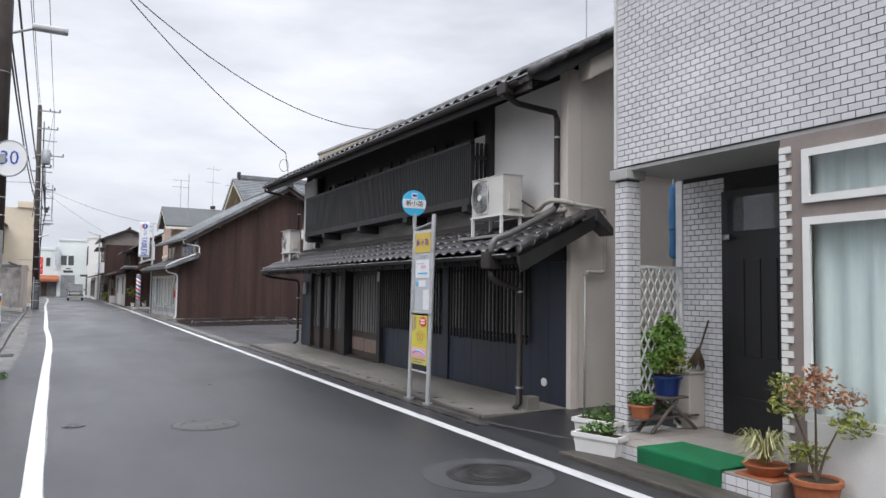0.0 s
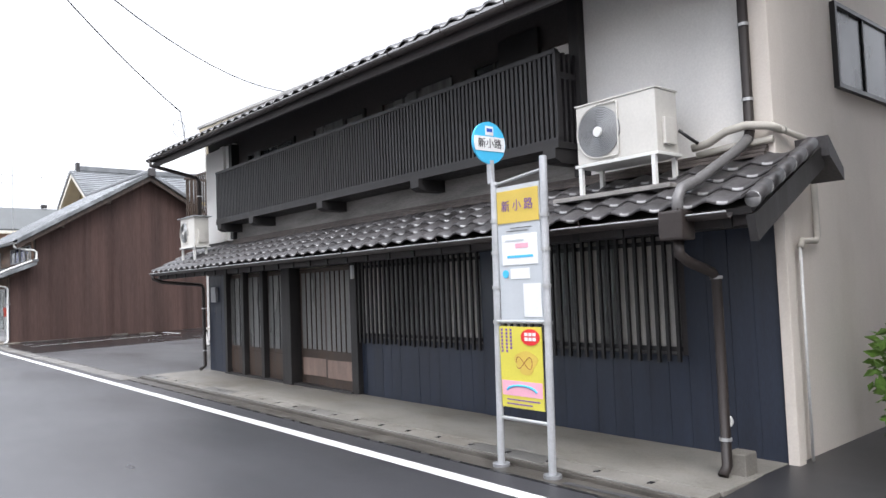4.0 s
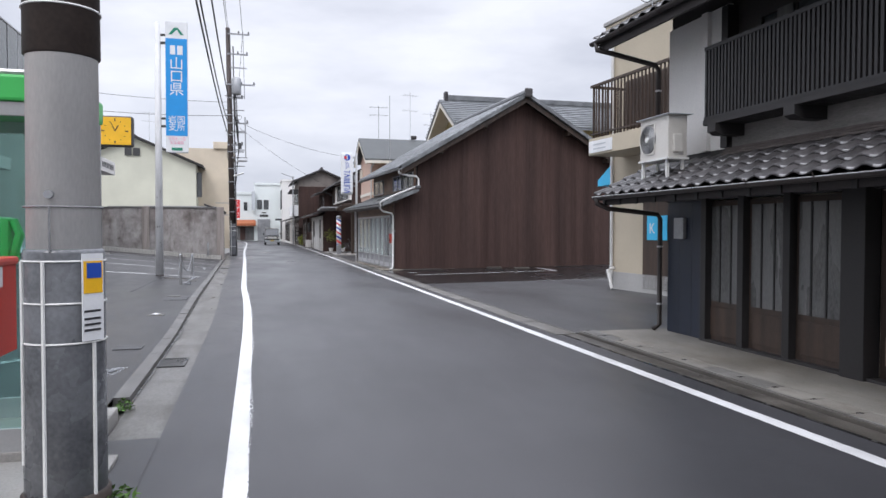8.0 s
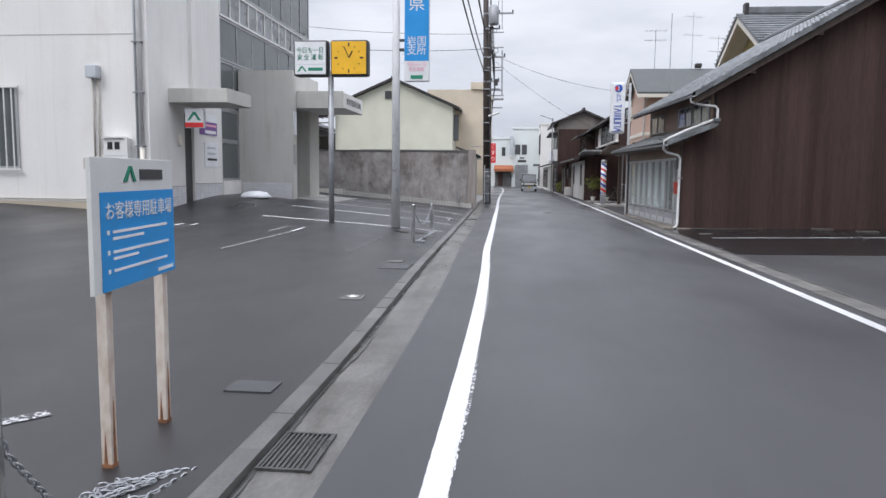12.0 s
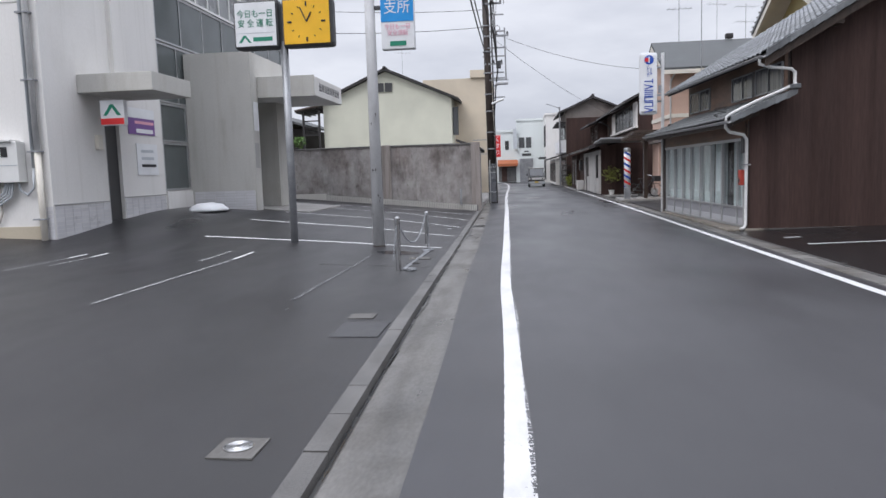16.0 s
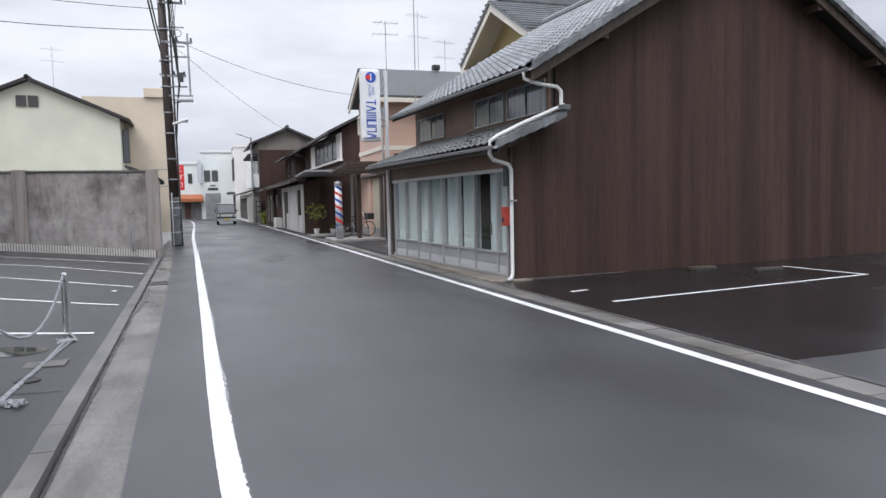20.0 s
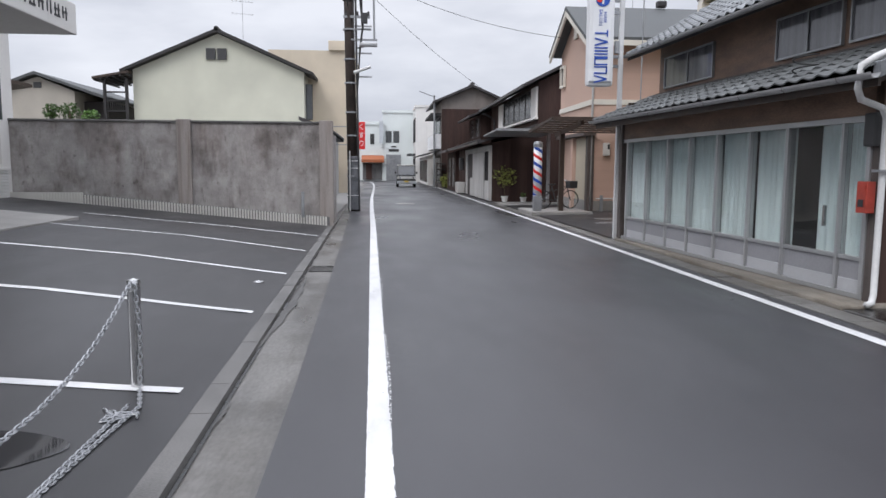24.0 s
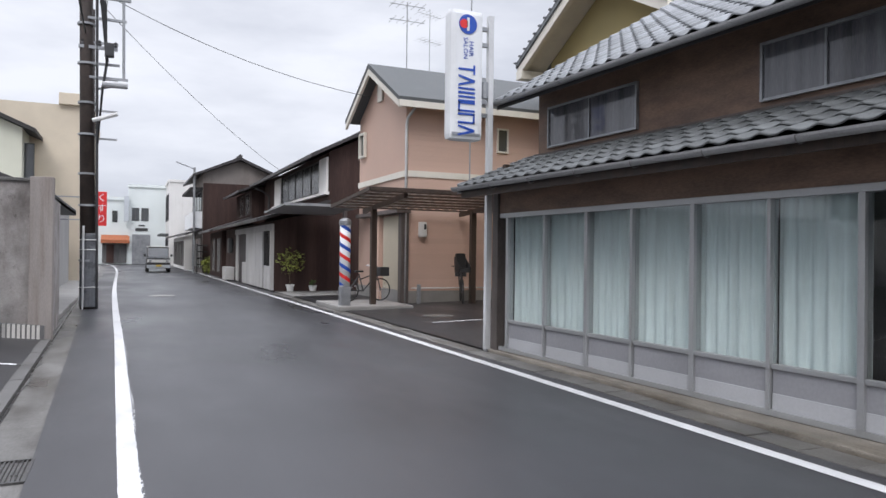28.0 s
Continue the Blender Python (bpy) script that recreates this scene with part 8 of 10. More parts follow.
# shop front
sf = part("shop_front", bx(BX0 - 0.03, BX0 + 0.07, BY0 + 0.14, BY1 - 0.17, 2.06, 2.13, 0.006), "alu", barn, "aluminium shop front with pale curtains")
part("bottom_rail", bx(BX0 - 0.03, BX0 + 0.07, BY0 + 0.14, BY1 - 0.17, 0.06, 0.12, 0.006), "alu", sf)
ys = [32.66, 33.1, 34.17, 35.05, 35.98, 36.9, 37.73, 38.65, 39.6]
for i, y in enumerate(ys):
    w = 0.02 if i % 2 else 0.03
    part("mullion", bx(BX0 - 0.045, BX0 + 0.07, y - w, y + w, 0.12, 2.06, 0.005), "alu", sf)
for i, (a, b) in enumerate(zip(ys, ys[1:])):
    part("kick_panel", bx(BX0 - 0.005, BX0 + 0.02, a + 0.03, b - 0.03, 0.12, 0.49), "kickgrey", sf, "grey lower panel")
    part("kick_rail", bx(BX0 - 0.012, BX0 + 0.01, a + 0.03, b - 0.03, 0.12, 0.27, 0.003), "kicklight", sf, "pale lower strip")
    part("mid_rail", bx(BX0 - 0.03, BX0 + 0.03, a + 0.03, b - 0.03, 0.495, 0.54, 0.004), "alu", sf)
    g = part("pane", bx(BX0, BX0 + 0.006, a + 0.03, b - 0.03, 0.55, 2.06), "glass", sf)
    g.visible_shadow = False
    if i != 1:
        bm = bmesh.new()
        rows = []
        gap = 0.10 if i in (3, 5) else 0.0
        n = 40
        for z in (0.3, 2.08):
            rows.append([bm.verts.new((BX0 + 0.10 + 0.022 * math.sin(k * 0.95 + i) + 0.01 * math.sin(k * 0.31), a + gap + (b - a - gap) * k / n, z)) for k in range(n + 1)])
        for k in range(n):
            bm.faces.new((rows[0][k], rows[0][k + 1], rows[1][k + 1], rows[1][k]))
        part("curtain", bm, "curtain", sf, "pale aqua curtain", smooth=True)
    else:
        bm = bmesh.new()
        rows = [[bm.verts.new((BX0 + 0.10 + 0.022 * math.sin(k * 0.95), a + 0.03 + 0.52 * k / 20, z)) for k in range(21)] for z in (0.3, 2.08)]
        for k in range(20):
            bm.faces.new((rows[0][k], rows[0][k + 1], rows[1][k + 1], rows[1][k]))
        part("curtain", bm, "curtain", sf, "half drawn pale curtain", smooth=True)
part("inner_wall", bx(BX0 + 0.7, BX0 + 0.75, BY0 + 0.1, BY1 - 0.1, 0.0, 2.6), "darkwall", barn)
part("inner_floor", bx(BX0 + 0.08, BX0 + 0.7, BY0 + 0.1, BY1 - 0.1, 0.0, 0.08), "concrete", barn)
part("door_pull", bx(BX0 - 0.07, BX0 - 0.04, 33.3, 33.34, 0.85, 1.1), "chrome", barn)
# pent roof over the shop front
PE, PZ, PT = 0.05, 2.50, 3.06
bm = bmesh.new()
prism(bm, [(PE + 0.02, PZ - 0.05), (BU, PT - 0.05), (BU, PT - 0.01), (PE + 0.01, PZ - 0.005)], "y", 31.95, 40.15)
pent = part("pent_roof", bm, "roofslab", barn, "pent roof of grey tiles")
half_gutter(pent, (PE - 0.06, 31.9, PZ - 0.02), (PE - 0.06, 40.2, PZ + 0.02), 0.06, "palegutter", "pale grey eaves gutter")
for y in np.arange(32.4, 40.1, 0.95):
    part("gutter_clip", tb([(PE - 0.06 - 0.064 * math.cos(a), y, PZ - 0.015 - 0.064 * math.sin(a)) for a in np.linspace(0, math.pi, 9)], 0.005, 5), "greygutter", pent)
for k in range(2):
    part("ridge_course", bx(BU - 0.14 + 0.03 * k, BU - 0.05, 32.05, 40.05, PT - 0.02 + 0.036 * k, PT + 0.012 + 0.036 * k, 0.008), "greywood", pent)
part("fascia", bx(PE + 0.03, PE + 0.06, 31.97, 40.13, PZ - 0.14, PZ - 0.04), "brownwood", pent)
for y in np.arange(32.1, 40.1, 0.5):
    bm = bmesh.new()
    prism(bm, [(PE + 0.07, PZ - 0.12), (BX0 + 0.1, PZ + 0.10), (BX0 + 0.1, PZ + 0.19), (PE + 0.07, PZ - 0.04)], "y", y, y + 0.055)
    part("rafter", bm, "brownwood", pent)
for q in range(6):
    xa, xb = PE + q * 0.235, min(BU, PE + q * 0.235 + 0.25)
    za, zb = PZ + (PT - PZ) * (xa - PE) / (BU - PE), PZ + (PT - PZ) * (xb - PE) / (BU - PE)
    for y in (31.91, 40.1):
        part("verge_tile", prism(bmesh.new(), [(xa, za - 0.07), (xb, zb - 0.045), (xb, zb + 0.07), (xa, za + 0.09)], "y", y, y + 0.1), "greytile", pent)
part("verge_end", bx(BU - 0.14, BU + 0.05, 31.86, 32.0, PT + 0.06, PT + 0.16, 0.02), "greytile", pent)
# main roof
RE, RZ, RS = 0.80, 3.90, 0.587
bm = bmesh.new()
prism(bm, [(RE, RZ - 0.09), (5.88, RZ - 0.09 + RS * 5.08), (11.6, RZ - 0.09 + RS * 5.08 - RS * 5.72), (11.6, RZ + RS * 5.08 - RS * 5.72), (5.88, RZ + RS * 5.08), (RE, RZ)], "y", 32.0, 40.3)
main = part("main_roof", bm, "roofslab", barn, "main roof of grey tiles")
half_gutter(main, (RE - 0.06, 31.98, RZ - 0.03), (RE - 0.06, 40.3, RZ + 0.02), 0.06, "palegutter", "pale grey eaves gutter")
for s in (-1, 1):
    e = RE if s < 0 else 11.6
    ze = RZ if s < 0 else RZ + RS * 5.08 - RS * 5.72
    run = abs(5.88 - e)
    for q in range(int(run / 0.235)):
        u, v = q * 0.235 / run, min(1.0, (q * 0.235 + 0.25) / run)
        xa, xb = e + (5.88 - e) * u, e + (5.88 - e) * v
        za, zb = ze + (RZ + RS * 5.08 - ze) * u, ze + (RZ + RS * 5.08 - ze) * v
        part("verge_tile", prism(bmesh.new(), [(xa, za - 0.07), (xb, zb - 0.045), (xb, zb + 0.075), (xa, za + 0.095)], "y", 31.9, 32.01), "greytile", main)
    bm = bmesh.new()
    prism(bm, [(e, ze - 0.27), (5.88, RZ + RS * 5.08 - 0.29), (5.88, RZ + RS * 5.08 - 0.06), (e, ze - 0.04)], "y", 32.02, 32.07)
    part("barge_board", bm, "brownwood", main)
part("ridge", tb([(5.88, 31.85, RZ + RS * 5.08 + 0.08), (5.88, 40.4, RZ + RS * 5.08 + 0.08)], 0.14, 10), "greytile", main)
part("ridge_end", bx(5.72, 6.04, 31.78, 31.9, RZ + RS * 5.08 - 0.12, RZ + RS * 5.08 + 0.24, 0.06), "rooftile", main, "dark ornamental ridge tile")
for x in (2.4, 4.2, 7.8, 9.6):
    z = RZ + RS * 5.08 - abs(x - 5.88) * RS
    part("purlin_end", bx(x - 0.07, x + 0.07, 32.07, 32.5, z - 0.35, z - 0.2), "brownwood", main)
# white rainwater pipes
def wpipe(pts, r=0.036):
    part("downpipe", tb(pts, r, 12), "whitepipe", barn, "white plastic rainwater pipe", smooth=True)
wpipe([(RE - 0.06, 32.2, RZ - 0.05), (RE - 0.06, 32.2, RZ - 0.2), (1.0, 32.18, RZ - 0.28), (1.42, 32.2, RZ - 0.32), (1.50, 32.2, RZ - 0.40), (1.50, 32.2, 3.25), (1.45, 32.12, 3.16)])
wpipe([(1.5, 32.1, 3.24), (1.2, 32.06, 3.12), (0.6, 32.04, 2.88), (0.14, 32.1, 2.66), (0.02, 32.14, 2.58), (0.0, 32.15, 2.35), (0.12, 32.25, 2.25), (0.48, 32.38, 2.18), (0.55, 32.4, 2.08), (0.55, 32.4, 0.16), (0.5, 32.36, 0.08), (0.42, 32.34, 0.06)])
part("pipe_clip", bx(0.47, 0.63, 32.33, 32.47, 1.5, 1.53), "galv", barn)
meter = part("meter", bx(BX0 - 0.10, BX0 - 0.02, 32.5, 32.7, 1.78, 2.15, 0.03), "darkgrey", barn, "dark electric meter")
part("cable_coil", tb([(BX0 - 0.3 + 0.14 * math.cos(a), 33.5 + 0.14 * math.sin(a), PZ + 0.16 + 0.02 * a) for a in np.linspace(0, 12, 40)], 0.01, 5), "wire", barn)
mbx = thing("letter_box", (0.52, 32.5, 1.0), "red metal letter box beside the shop front", "letter box")
part("body", bx(BX0 - 0.16, BX0 - 0.05, 32.50, 32.66, 1.05, 1.40, 0.012), "oldred", mbx)
part("flap", bx(BX0 - 0.17, BX0 - 0.162, 32.52, 32.64, 1.28, 1.36), "oldred", mbx)
part("label", bx(BX0 - 0.168, BX0 - 0.163, 32.54, 32.62, 1.12, 1.2), "ink", mbx)
lay_tiles(pent, (PE - 0.03, 40.12, PZ), (0, -1, 0), (BU - PE, 0, PT - PZ), 30, 5, PENTTILE, 0.271, 0.29, True, "mosstile")
lay_tiles(main, (RE - 0.03, 40.25, RZ), (0, -1, 0), (1, 0, RS), 30, 10, GREYTILE, 0.272, 0.265, True, "greytile")
lay_tiles(main, (RE - 0.03 + 2.65 / math.hypot(1, RS), 40.25, RZ + 2.65 * RS / math.hypot(1, RS)), (0, -1, 0), (1, 0, RS), 30, 12, GREYTILE, 0.272, 0.265, False, "greytiles")
XF = None
bar = thing("wheel_stop", (5.6, 31.5, 0.08), "low worn concrete wheel stop block", "wheel stop", "wheel stops")
part("block", bx(5.0, 5.6, 31.1, 31.25, 0.07, 0.14, 0.02), "dirtykerb", bar)
bar2 = thing("wheel_stop", (4.6, 32.1, 0.08), "low worn concrete wheel stop block", "wheel stop", "wheel stops")
part("block", bx(4.2, 4.8, 32.0, 32.15, 0.06, 0.13, 0.02), "dirtykerb", bar2)

# yellow gabled house behind the barn
yh = thing("yellow_house", (9, 46, 0), "ochre rendered house with white barge boards behind the barn", "house")
YR, YS, YZ, YE = 45.85, 3.3, 8.95, 7.15
bm = bmesh.new()
prism(bm, [(YR - 2.8, 0), (YR + 2.8, 0), (YR + 2.8, YE + 0.15), (YR, YZ - 0.1), (YR - 2.8, YE + 0.15)], "x", 6.7, 17)
part("wall", bm, "ochre", yh)
for s_ in (-1, 1):
    part("roof", prism(bmesh.new(), [(YR, YZ), (YR + s_ * YS, YE), (YR + s_ * YS, YE + 0.14), (YR, YZ + 0.16)], "x", 5.75, 17.5), "greytile", yh, "grey tiled roof slope")
    part("barge_board", prism(bmesh.new(), [(YR, YZ - 0.3), (YR + s_ * YS, YE - 0.28), (YR + s_ * YS, YE - 0.01), (YR, YZ - 0.01)], "x", 5.8, 5.95), "trim", yh, "white barge board")
    part("verge_soffit", prism(bmesh.new(), [(YR, YZ - 0.12), (YR + s_ * YS, YE - 0.1), (YR + s_ * YS, YE - 0.02), (YR, YZ - 0.02)], "x", 5.96, 6.7), "trim", yh)
    part("eaves_end", bx(5.78, 6.72, YR + s_ * YS - 0.32, YR + s_ * YS + 0.02, YE - 0.36, YE - 0.1, 0.02), "trim", yh, "white boxed eaves end")
    for k in range(12):
        u = k / 12
        y_, z_ = YR + s_ * YS * (1 - u), YE + (YZ - YE) * u + 0.15
        part("tile_course", bx(5.7, 17.5, y_ - 0.05, y_ + 0.05, z_ - 0.01, z_ + 0.035, 0.008), "greytile", yh)
part("ridge", bx(6.2, 17.5, YR - 0.16, YR + 0.16, YZ + 0.1, YZ + 0.42, 0.05), "greytile", yh)
part("ridge_end", bx(6.05, 6.25, YR - 0.2, YR + 0.2, YZ + 0.05, YZ + 0.6, 0.06), "rooftile", yh, "dark ornamental ridge tile")

# ---------- salon: pink house, sign, pole, carport ----------
PHX, PHY0, PHY1 = 2.35, 49.5, 54.0
pk = thing("pink_house", (5.1, 51.7, 0.1), "pink beige sided two storey house with cream trim", "house")
bm = bmesh.new()
ym = (PHY0 + PHY1) / 2
prism(bm, [(PHY0, 0), (PHY1, 0), (PHY1, 6.05), (ym, 7.3), (PHY0, 6.05)], "x", PHX + 0.02, 9.5)
part("wall", bm, "pink", pk)
for i in range(38):
    z = 0.3 + i * 0.15
    part("siding_board", bx(PHX - 0.0, 9.5, PHY0 - 0.018, PHY0 - 0.001, z, z + 0.1485), "pink", pk)
part("trim_band", bx(PHX - 0.04, 9.5, PHY0 - 0.05, PHY0 - 0.019, 3.72, 3.9), "trim", pk, "cream trim band")
part("trim_band", bx(PHX - 0.03, PHX + 0.019, PHY0 - 0.03, PHY1, 3.72, 3.9), "trim", pk)
for s in (-1, 1):
    bm = bmesh.new()
    e = ym + (2.5 if s > 0 else -2.85)
    ze = 7.33 - 0.544 * abs(e - ym)
    prism(bm, [(ym, 7.33), (e, ze), (e, ze + 0.12), (ym, 7.47)], "x", PHX - 0.45, 9.9)
    part("roof", bm, "slate", pk, "grey slate roof")
    bm = bmesh.new()
    prism(bm, [(ym, 7.12), (e, ze - 0.2), (e, ze - 0.01), (ym, 7.32)], "x", PHX - 0.44, PHX - 0.36)
    part("barge_board", bm, "trim", pk)
part("fascia", bx(PHX - 0.44, 9.8, PHY0 - 0.62, PHY0 - 0.55, 5.62, 5.8), "trim", pk)
part("soffit", bx(PHX - 0.36, 9.8, PHY0 - 0.55, PHY0, 5.8, 5.84), "trim", pk)
part("downpipe", tb([(PHX + 0.1, PHY0 - 0.5, 5.65), (PHX + 0.02, PHY0 - 0.1, 5.4), (PHX + 0.0, PHY0 - 0.06, 5.2), (PHX + 0.0, PHY0 - 0.06, 0.1)], 0.04), "whitepipe", pk, smooth=True)
part("roof_vent", bx(PHX - 0.06, PHX + 0.0, ym - 0.22, ym + 0.22, 6.3, 6.85, 0.03), "trim", pk)
window(pk, "x", 53.2, 53.8, 4.72, 5.55, PHX, 0.1, "trim", "winglass", 0, 0.06, 0.11)
window(pk, "y", 5.3, 5.7, 4.6, 5.35, PHY0 - 0.02, 0.05, "trim", "winglass", 0, 0.05)
part("porch_lamp", bx(2.75, 2.99, PHY0 - 0.16, PHY0 - 0.02, 1.98, 2.42, 0.04), "white", pk, "cream wall lamp box")
part("porch_lamp_glass", bx(2.89, 2.96, PHY0 - 0.166, PHY0 - 0.161, 2.2, 2.36), "darkgrey", pk)
part("roof_aerial", tb([(3.2, ym, 7.4), (3.2, ym, 9.6)], 0.018), "galv", pk)
for z in (9.5, 9.0):
    part("aerial_bar", tb([(2.6, ym, z), (3.8, ym, z)], 0.012), "galv", pk)
    for k in range(5):
        part("aerial_rod", tb([(2.7 + k * 0.25, ym - 0.35, z), (2.7 + k * 0.25, ym + 0.35, z)], 0.008, 5), "galv", pk)
part("roof_ornament", bx(5.35, 5.7, ym - 0.15, ym + 0.15, 7.5, 7.74, 0.06), "rooftile", pk)

part("plinth", bx(PHX + 0.12, 9.5, PHY0 - 0.06, PHY0 - 0.02, 0.0, 0.42), "concrete", pk, "pale concrete plinth")
part("plinth", bx(PHX - 0.05, PHX + 0.01, PHY0, PHY1, 0.0, 0.42), "concrete", pk)
part("porch_pillar", bx(PHX - 0.14, PHX + 0.1, PHY0 - 0.09, PHY0 + 0.16, 0.03, 2.66, 0.012), "greywood", pk, "grey brown porch pillar at the corner")
part("porch_head", bx(PHX - 0.3, PHX + 0.14, PHY0 - 0.14, PHY1 - 0.6, 2.66, 2.78, 0.01), "greywood", pk)
part("porch_panel", bx(PHX - 0.045, PHX - 0.0, PHY0 + 0.3, PHY0 + 1.75, 0.43, 2.6), "sand", pk, "smooth tan panel beside the entrance")
part("porch_pillar", bx(PHX - 0.16, PHX + 0.0, PHY0 + 1.85, PHY0 + 2.1, 0.03, 2.66, 0.012), "pink", pk)
part("sill_pipe", tb([(PHX + 0.2, PHY0 - 0.1, 0.5), (5.6, PHY0 - 0.1, 0.5)], 0.02), "whitepipe", pk, smooth=True)
part("tap_stand", bx(2.62, 2.72, PHY0 - 0.4, PHY0 - 0.3, 0.05, 0.62, 0.02), "galv", pk, "grey standpipe")

cp = thing("carport", (2.5, 48, 0.1), "brown framed carport with a sloping corrugated sheet roof", "carport")
CF, CB, CZ0, CZ1 = 46.0, 49.35, 2.98, 2.76
def cz(y):
    return CZ0 + (CZ1 - CZ0) * (y - CF) / (CB - CF)
for x, y in ((1.08, 48.5), (4.05, 48.5)):
    part("post", bx(x - 0.075, x + 0.075, y - 0.075, y + 0.075, 0.03, cz(y) - 0.06), "brownwood", cp)
for x in (1.08, 4.05):
    bm = bmesh.new()
    prism(bm, [(CF + 0.1, cz(CF) - 0.16), (CB, cz(CB) - 0.16), (CB, cz(CB) - 0.04), (CF + 0.1, cz(CF) - 0.04)], "x", x - 0.05, x + 0.05)
    part("beam", bm, "brownwood", cp)
for k in range(7):
    y = CF + 0.08 + k * 0.52
    part("batten", bx(0.2, 6.2, y - 0.03, y + 0.03, cz(y) - 0.04, cz(y) + 0.005), "brownwood", cp)
bm = bmesh.new()
n = 90
lo = [bm.verts.new((0.18 + 6.1 * k / n, CF - 0.05, cz(CF - 0.05) + 0.03 + 0.015 * math.sin(k * 1.6))) for k in range(n + 1)]
hi = [bm.verts.new((0.18 + 6.1 * k / n, CB, cz(CB) + 0.03 + 0.015 * math.sin(k * 1.6))) for k in range(n + 1)]
for k in range(n):
    bm.faces.new((lo[k], lo[k + 1], hi[k + 1], hi[k]))
roof_sheet = part("roof_sheet", bm, "brownsheet", cp, "brown translucent corrugated sheet")
roof_sheet.visible_shadow = False
part("fascia", bx(0.14, 6.3, CF - 0.1, CF - 0.055, CZ0 - 0.03, CZ0 + 0.06), "brownwood", cp)
bm = bmesh.new()
prism(bm, [(CF - 0.05, CZ0 - 0.02), (CB, CZ1 - 0.05), (CB, CZ1 + 0.05), (CF - 0.05, CZ0 + 0.06)], "x", 0.12, 0.17)
part("fascia", bm, "brownwood", cp)
c2_ = thing("porch_canopy", (0.8, 55.6, 3), "thin grey porch canopy beside the brown house", "canopy")
part("slab", prism(bmesh.new(), [(53.2, 3.02), (57.0, 2.92), (57.0, 2.98), (53.2, 3.08)], "x", -0.35, 2.2), "galv", c2_)
part("edge_trim", bx(-0.38, 2.2, 53.14, 53.2, 3.0, 3.09), "galv", c2_)
part("post", bx(2.0, 2.12, 54.6, 54.72, 0.05, 2.98), "galv", c2_)

bp = thing("barber_pole", (0.25, 48.3, 0.1), "red, white and blue striped barber's pole on a grey stand", "barber pole")
part("base", bx(0.11, 0.37, 48.17, 48.43, 0.08, 0.62, 0.02), "galv", bp)
R = 0.14
def helix(k0, k1, r, material, name):
    verts, faces = [], []
    n, m = 90, 7
    for i in range(n + 1):
        z = 0.66 + 1.55 * i / n
        for j in range(m + 1):
            a = -2 * math.pi * (i / n * 3.0) + 2 * math.pi * (k0 + (k1 - k0) * j / m)
            verts.append((0.24 + r * math.cos(a), 48.3 + r * math.sin(a), z))
    for i in range(n):
        for j in range(m):
            a = i * (m + 1) + j
            faces.append((a, a + 1, a + m + 2, a + m + 1))
    part(name, mesh_from(name, verts, faces), material, bp, smooth=True)
part("drum", tb([(0.24, 48.3, 0.62), (0.24, 48.3, 2.25)], R, 28), "paper", bp, smooth=True)
helix(0.0, 0.2, R + 0.004, "signred", "red_stripe")
helix(0.5, 0.7, R + 0.004, "deepblue", "blue_stripe")
part("cap", lathe(bmesh.new(), 0.24, 48.3, [(0.155, 2.22), (0.155, 2.33), (0.13, 2.38), (0.05, 2.41), (0.001, 2.415)], 22), "galv", bp)
part("kerb_island", bx(-0.02, 2.0, 47.85, 50.3, 0.0, 0.13, 0.03), "concrete", None, "small pale concrete island under the striped pole", kind="structure", category="kerb")

ss = thing("salon_sign", (0.2, 40.2, 0.05), "long white salon sign on a tall steel post beside the barn", "sign")
XF = Matrix.Translation((0, 0, -0.1))
part("post", bx(0.17, 0.26, 40.155, 40.245, 0.1, 5.35, 0.006), "mastpaint", ss)
for z in (3.75, 3.95, 4.85, 5.1):
    part("arm", bx(0.02, 0.16, 40.17, 40.23, z, z + 0.06), "galv", ss)
part("coupling", tb([(0.13, 40.2, 4.05), (0.13, 40.2, 4.3)], 0.06), "galv", ss)
sc = part("case", bx(-0.54, 0.03, 40.05, 40.3, 3.35, 5.36, 0.09), "paper", ss, "rounded white light box")
part("emblem", disc(bmesh.new(), (-0.25, 40.045, 5.12), "y", 0.15, 0.012), "deepblue", sc)
part("emblem", disc(bmesh.new(), (-0.32, 40.037, 5.12), "y", 0.07, 0.006), "signred", sc)
part("emblem", bx(-0.27, -0.23, 40.034, 40.038, 5.02, 5.22), "paper", sc)
words("lettering", "HAIR\nSALON", 0.105, (-0.24, 40.046, 4.75), (0, 0, -1), (1, 0, 0), "deepblue", sc, spacing=0.9)
z = 4.5
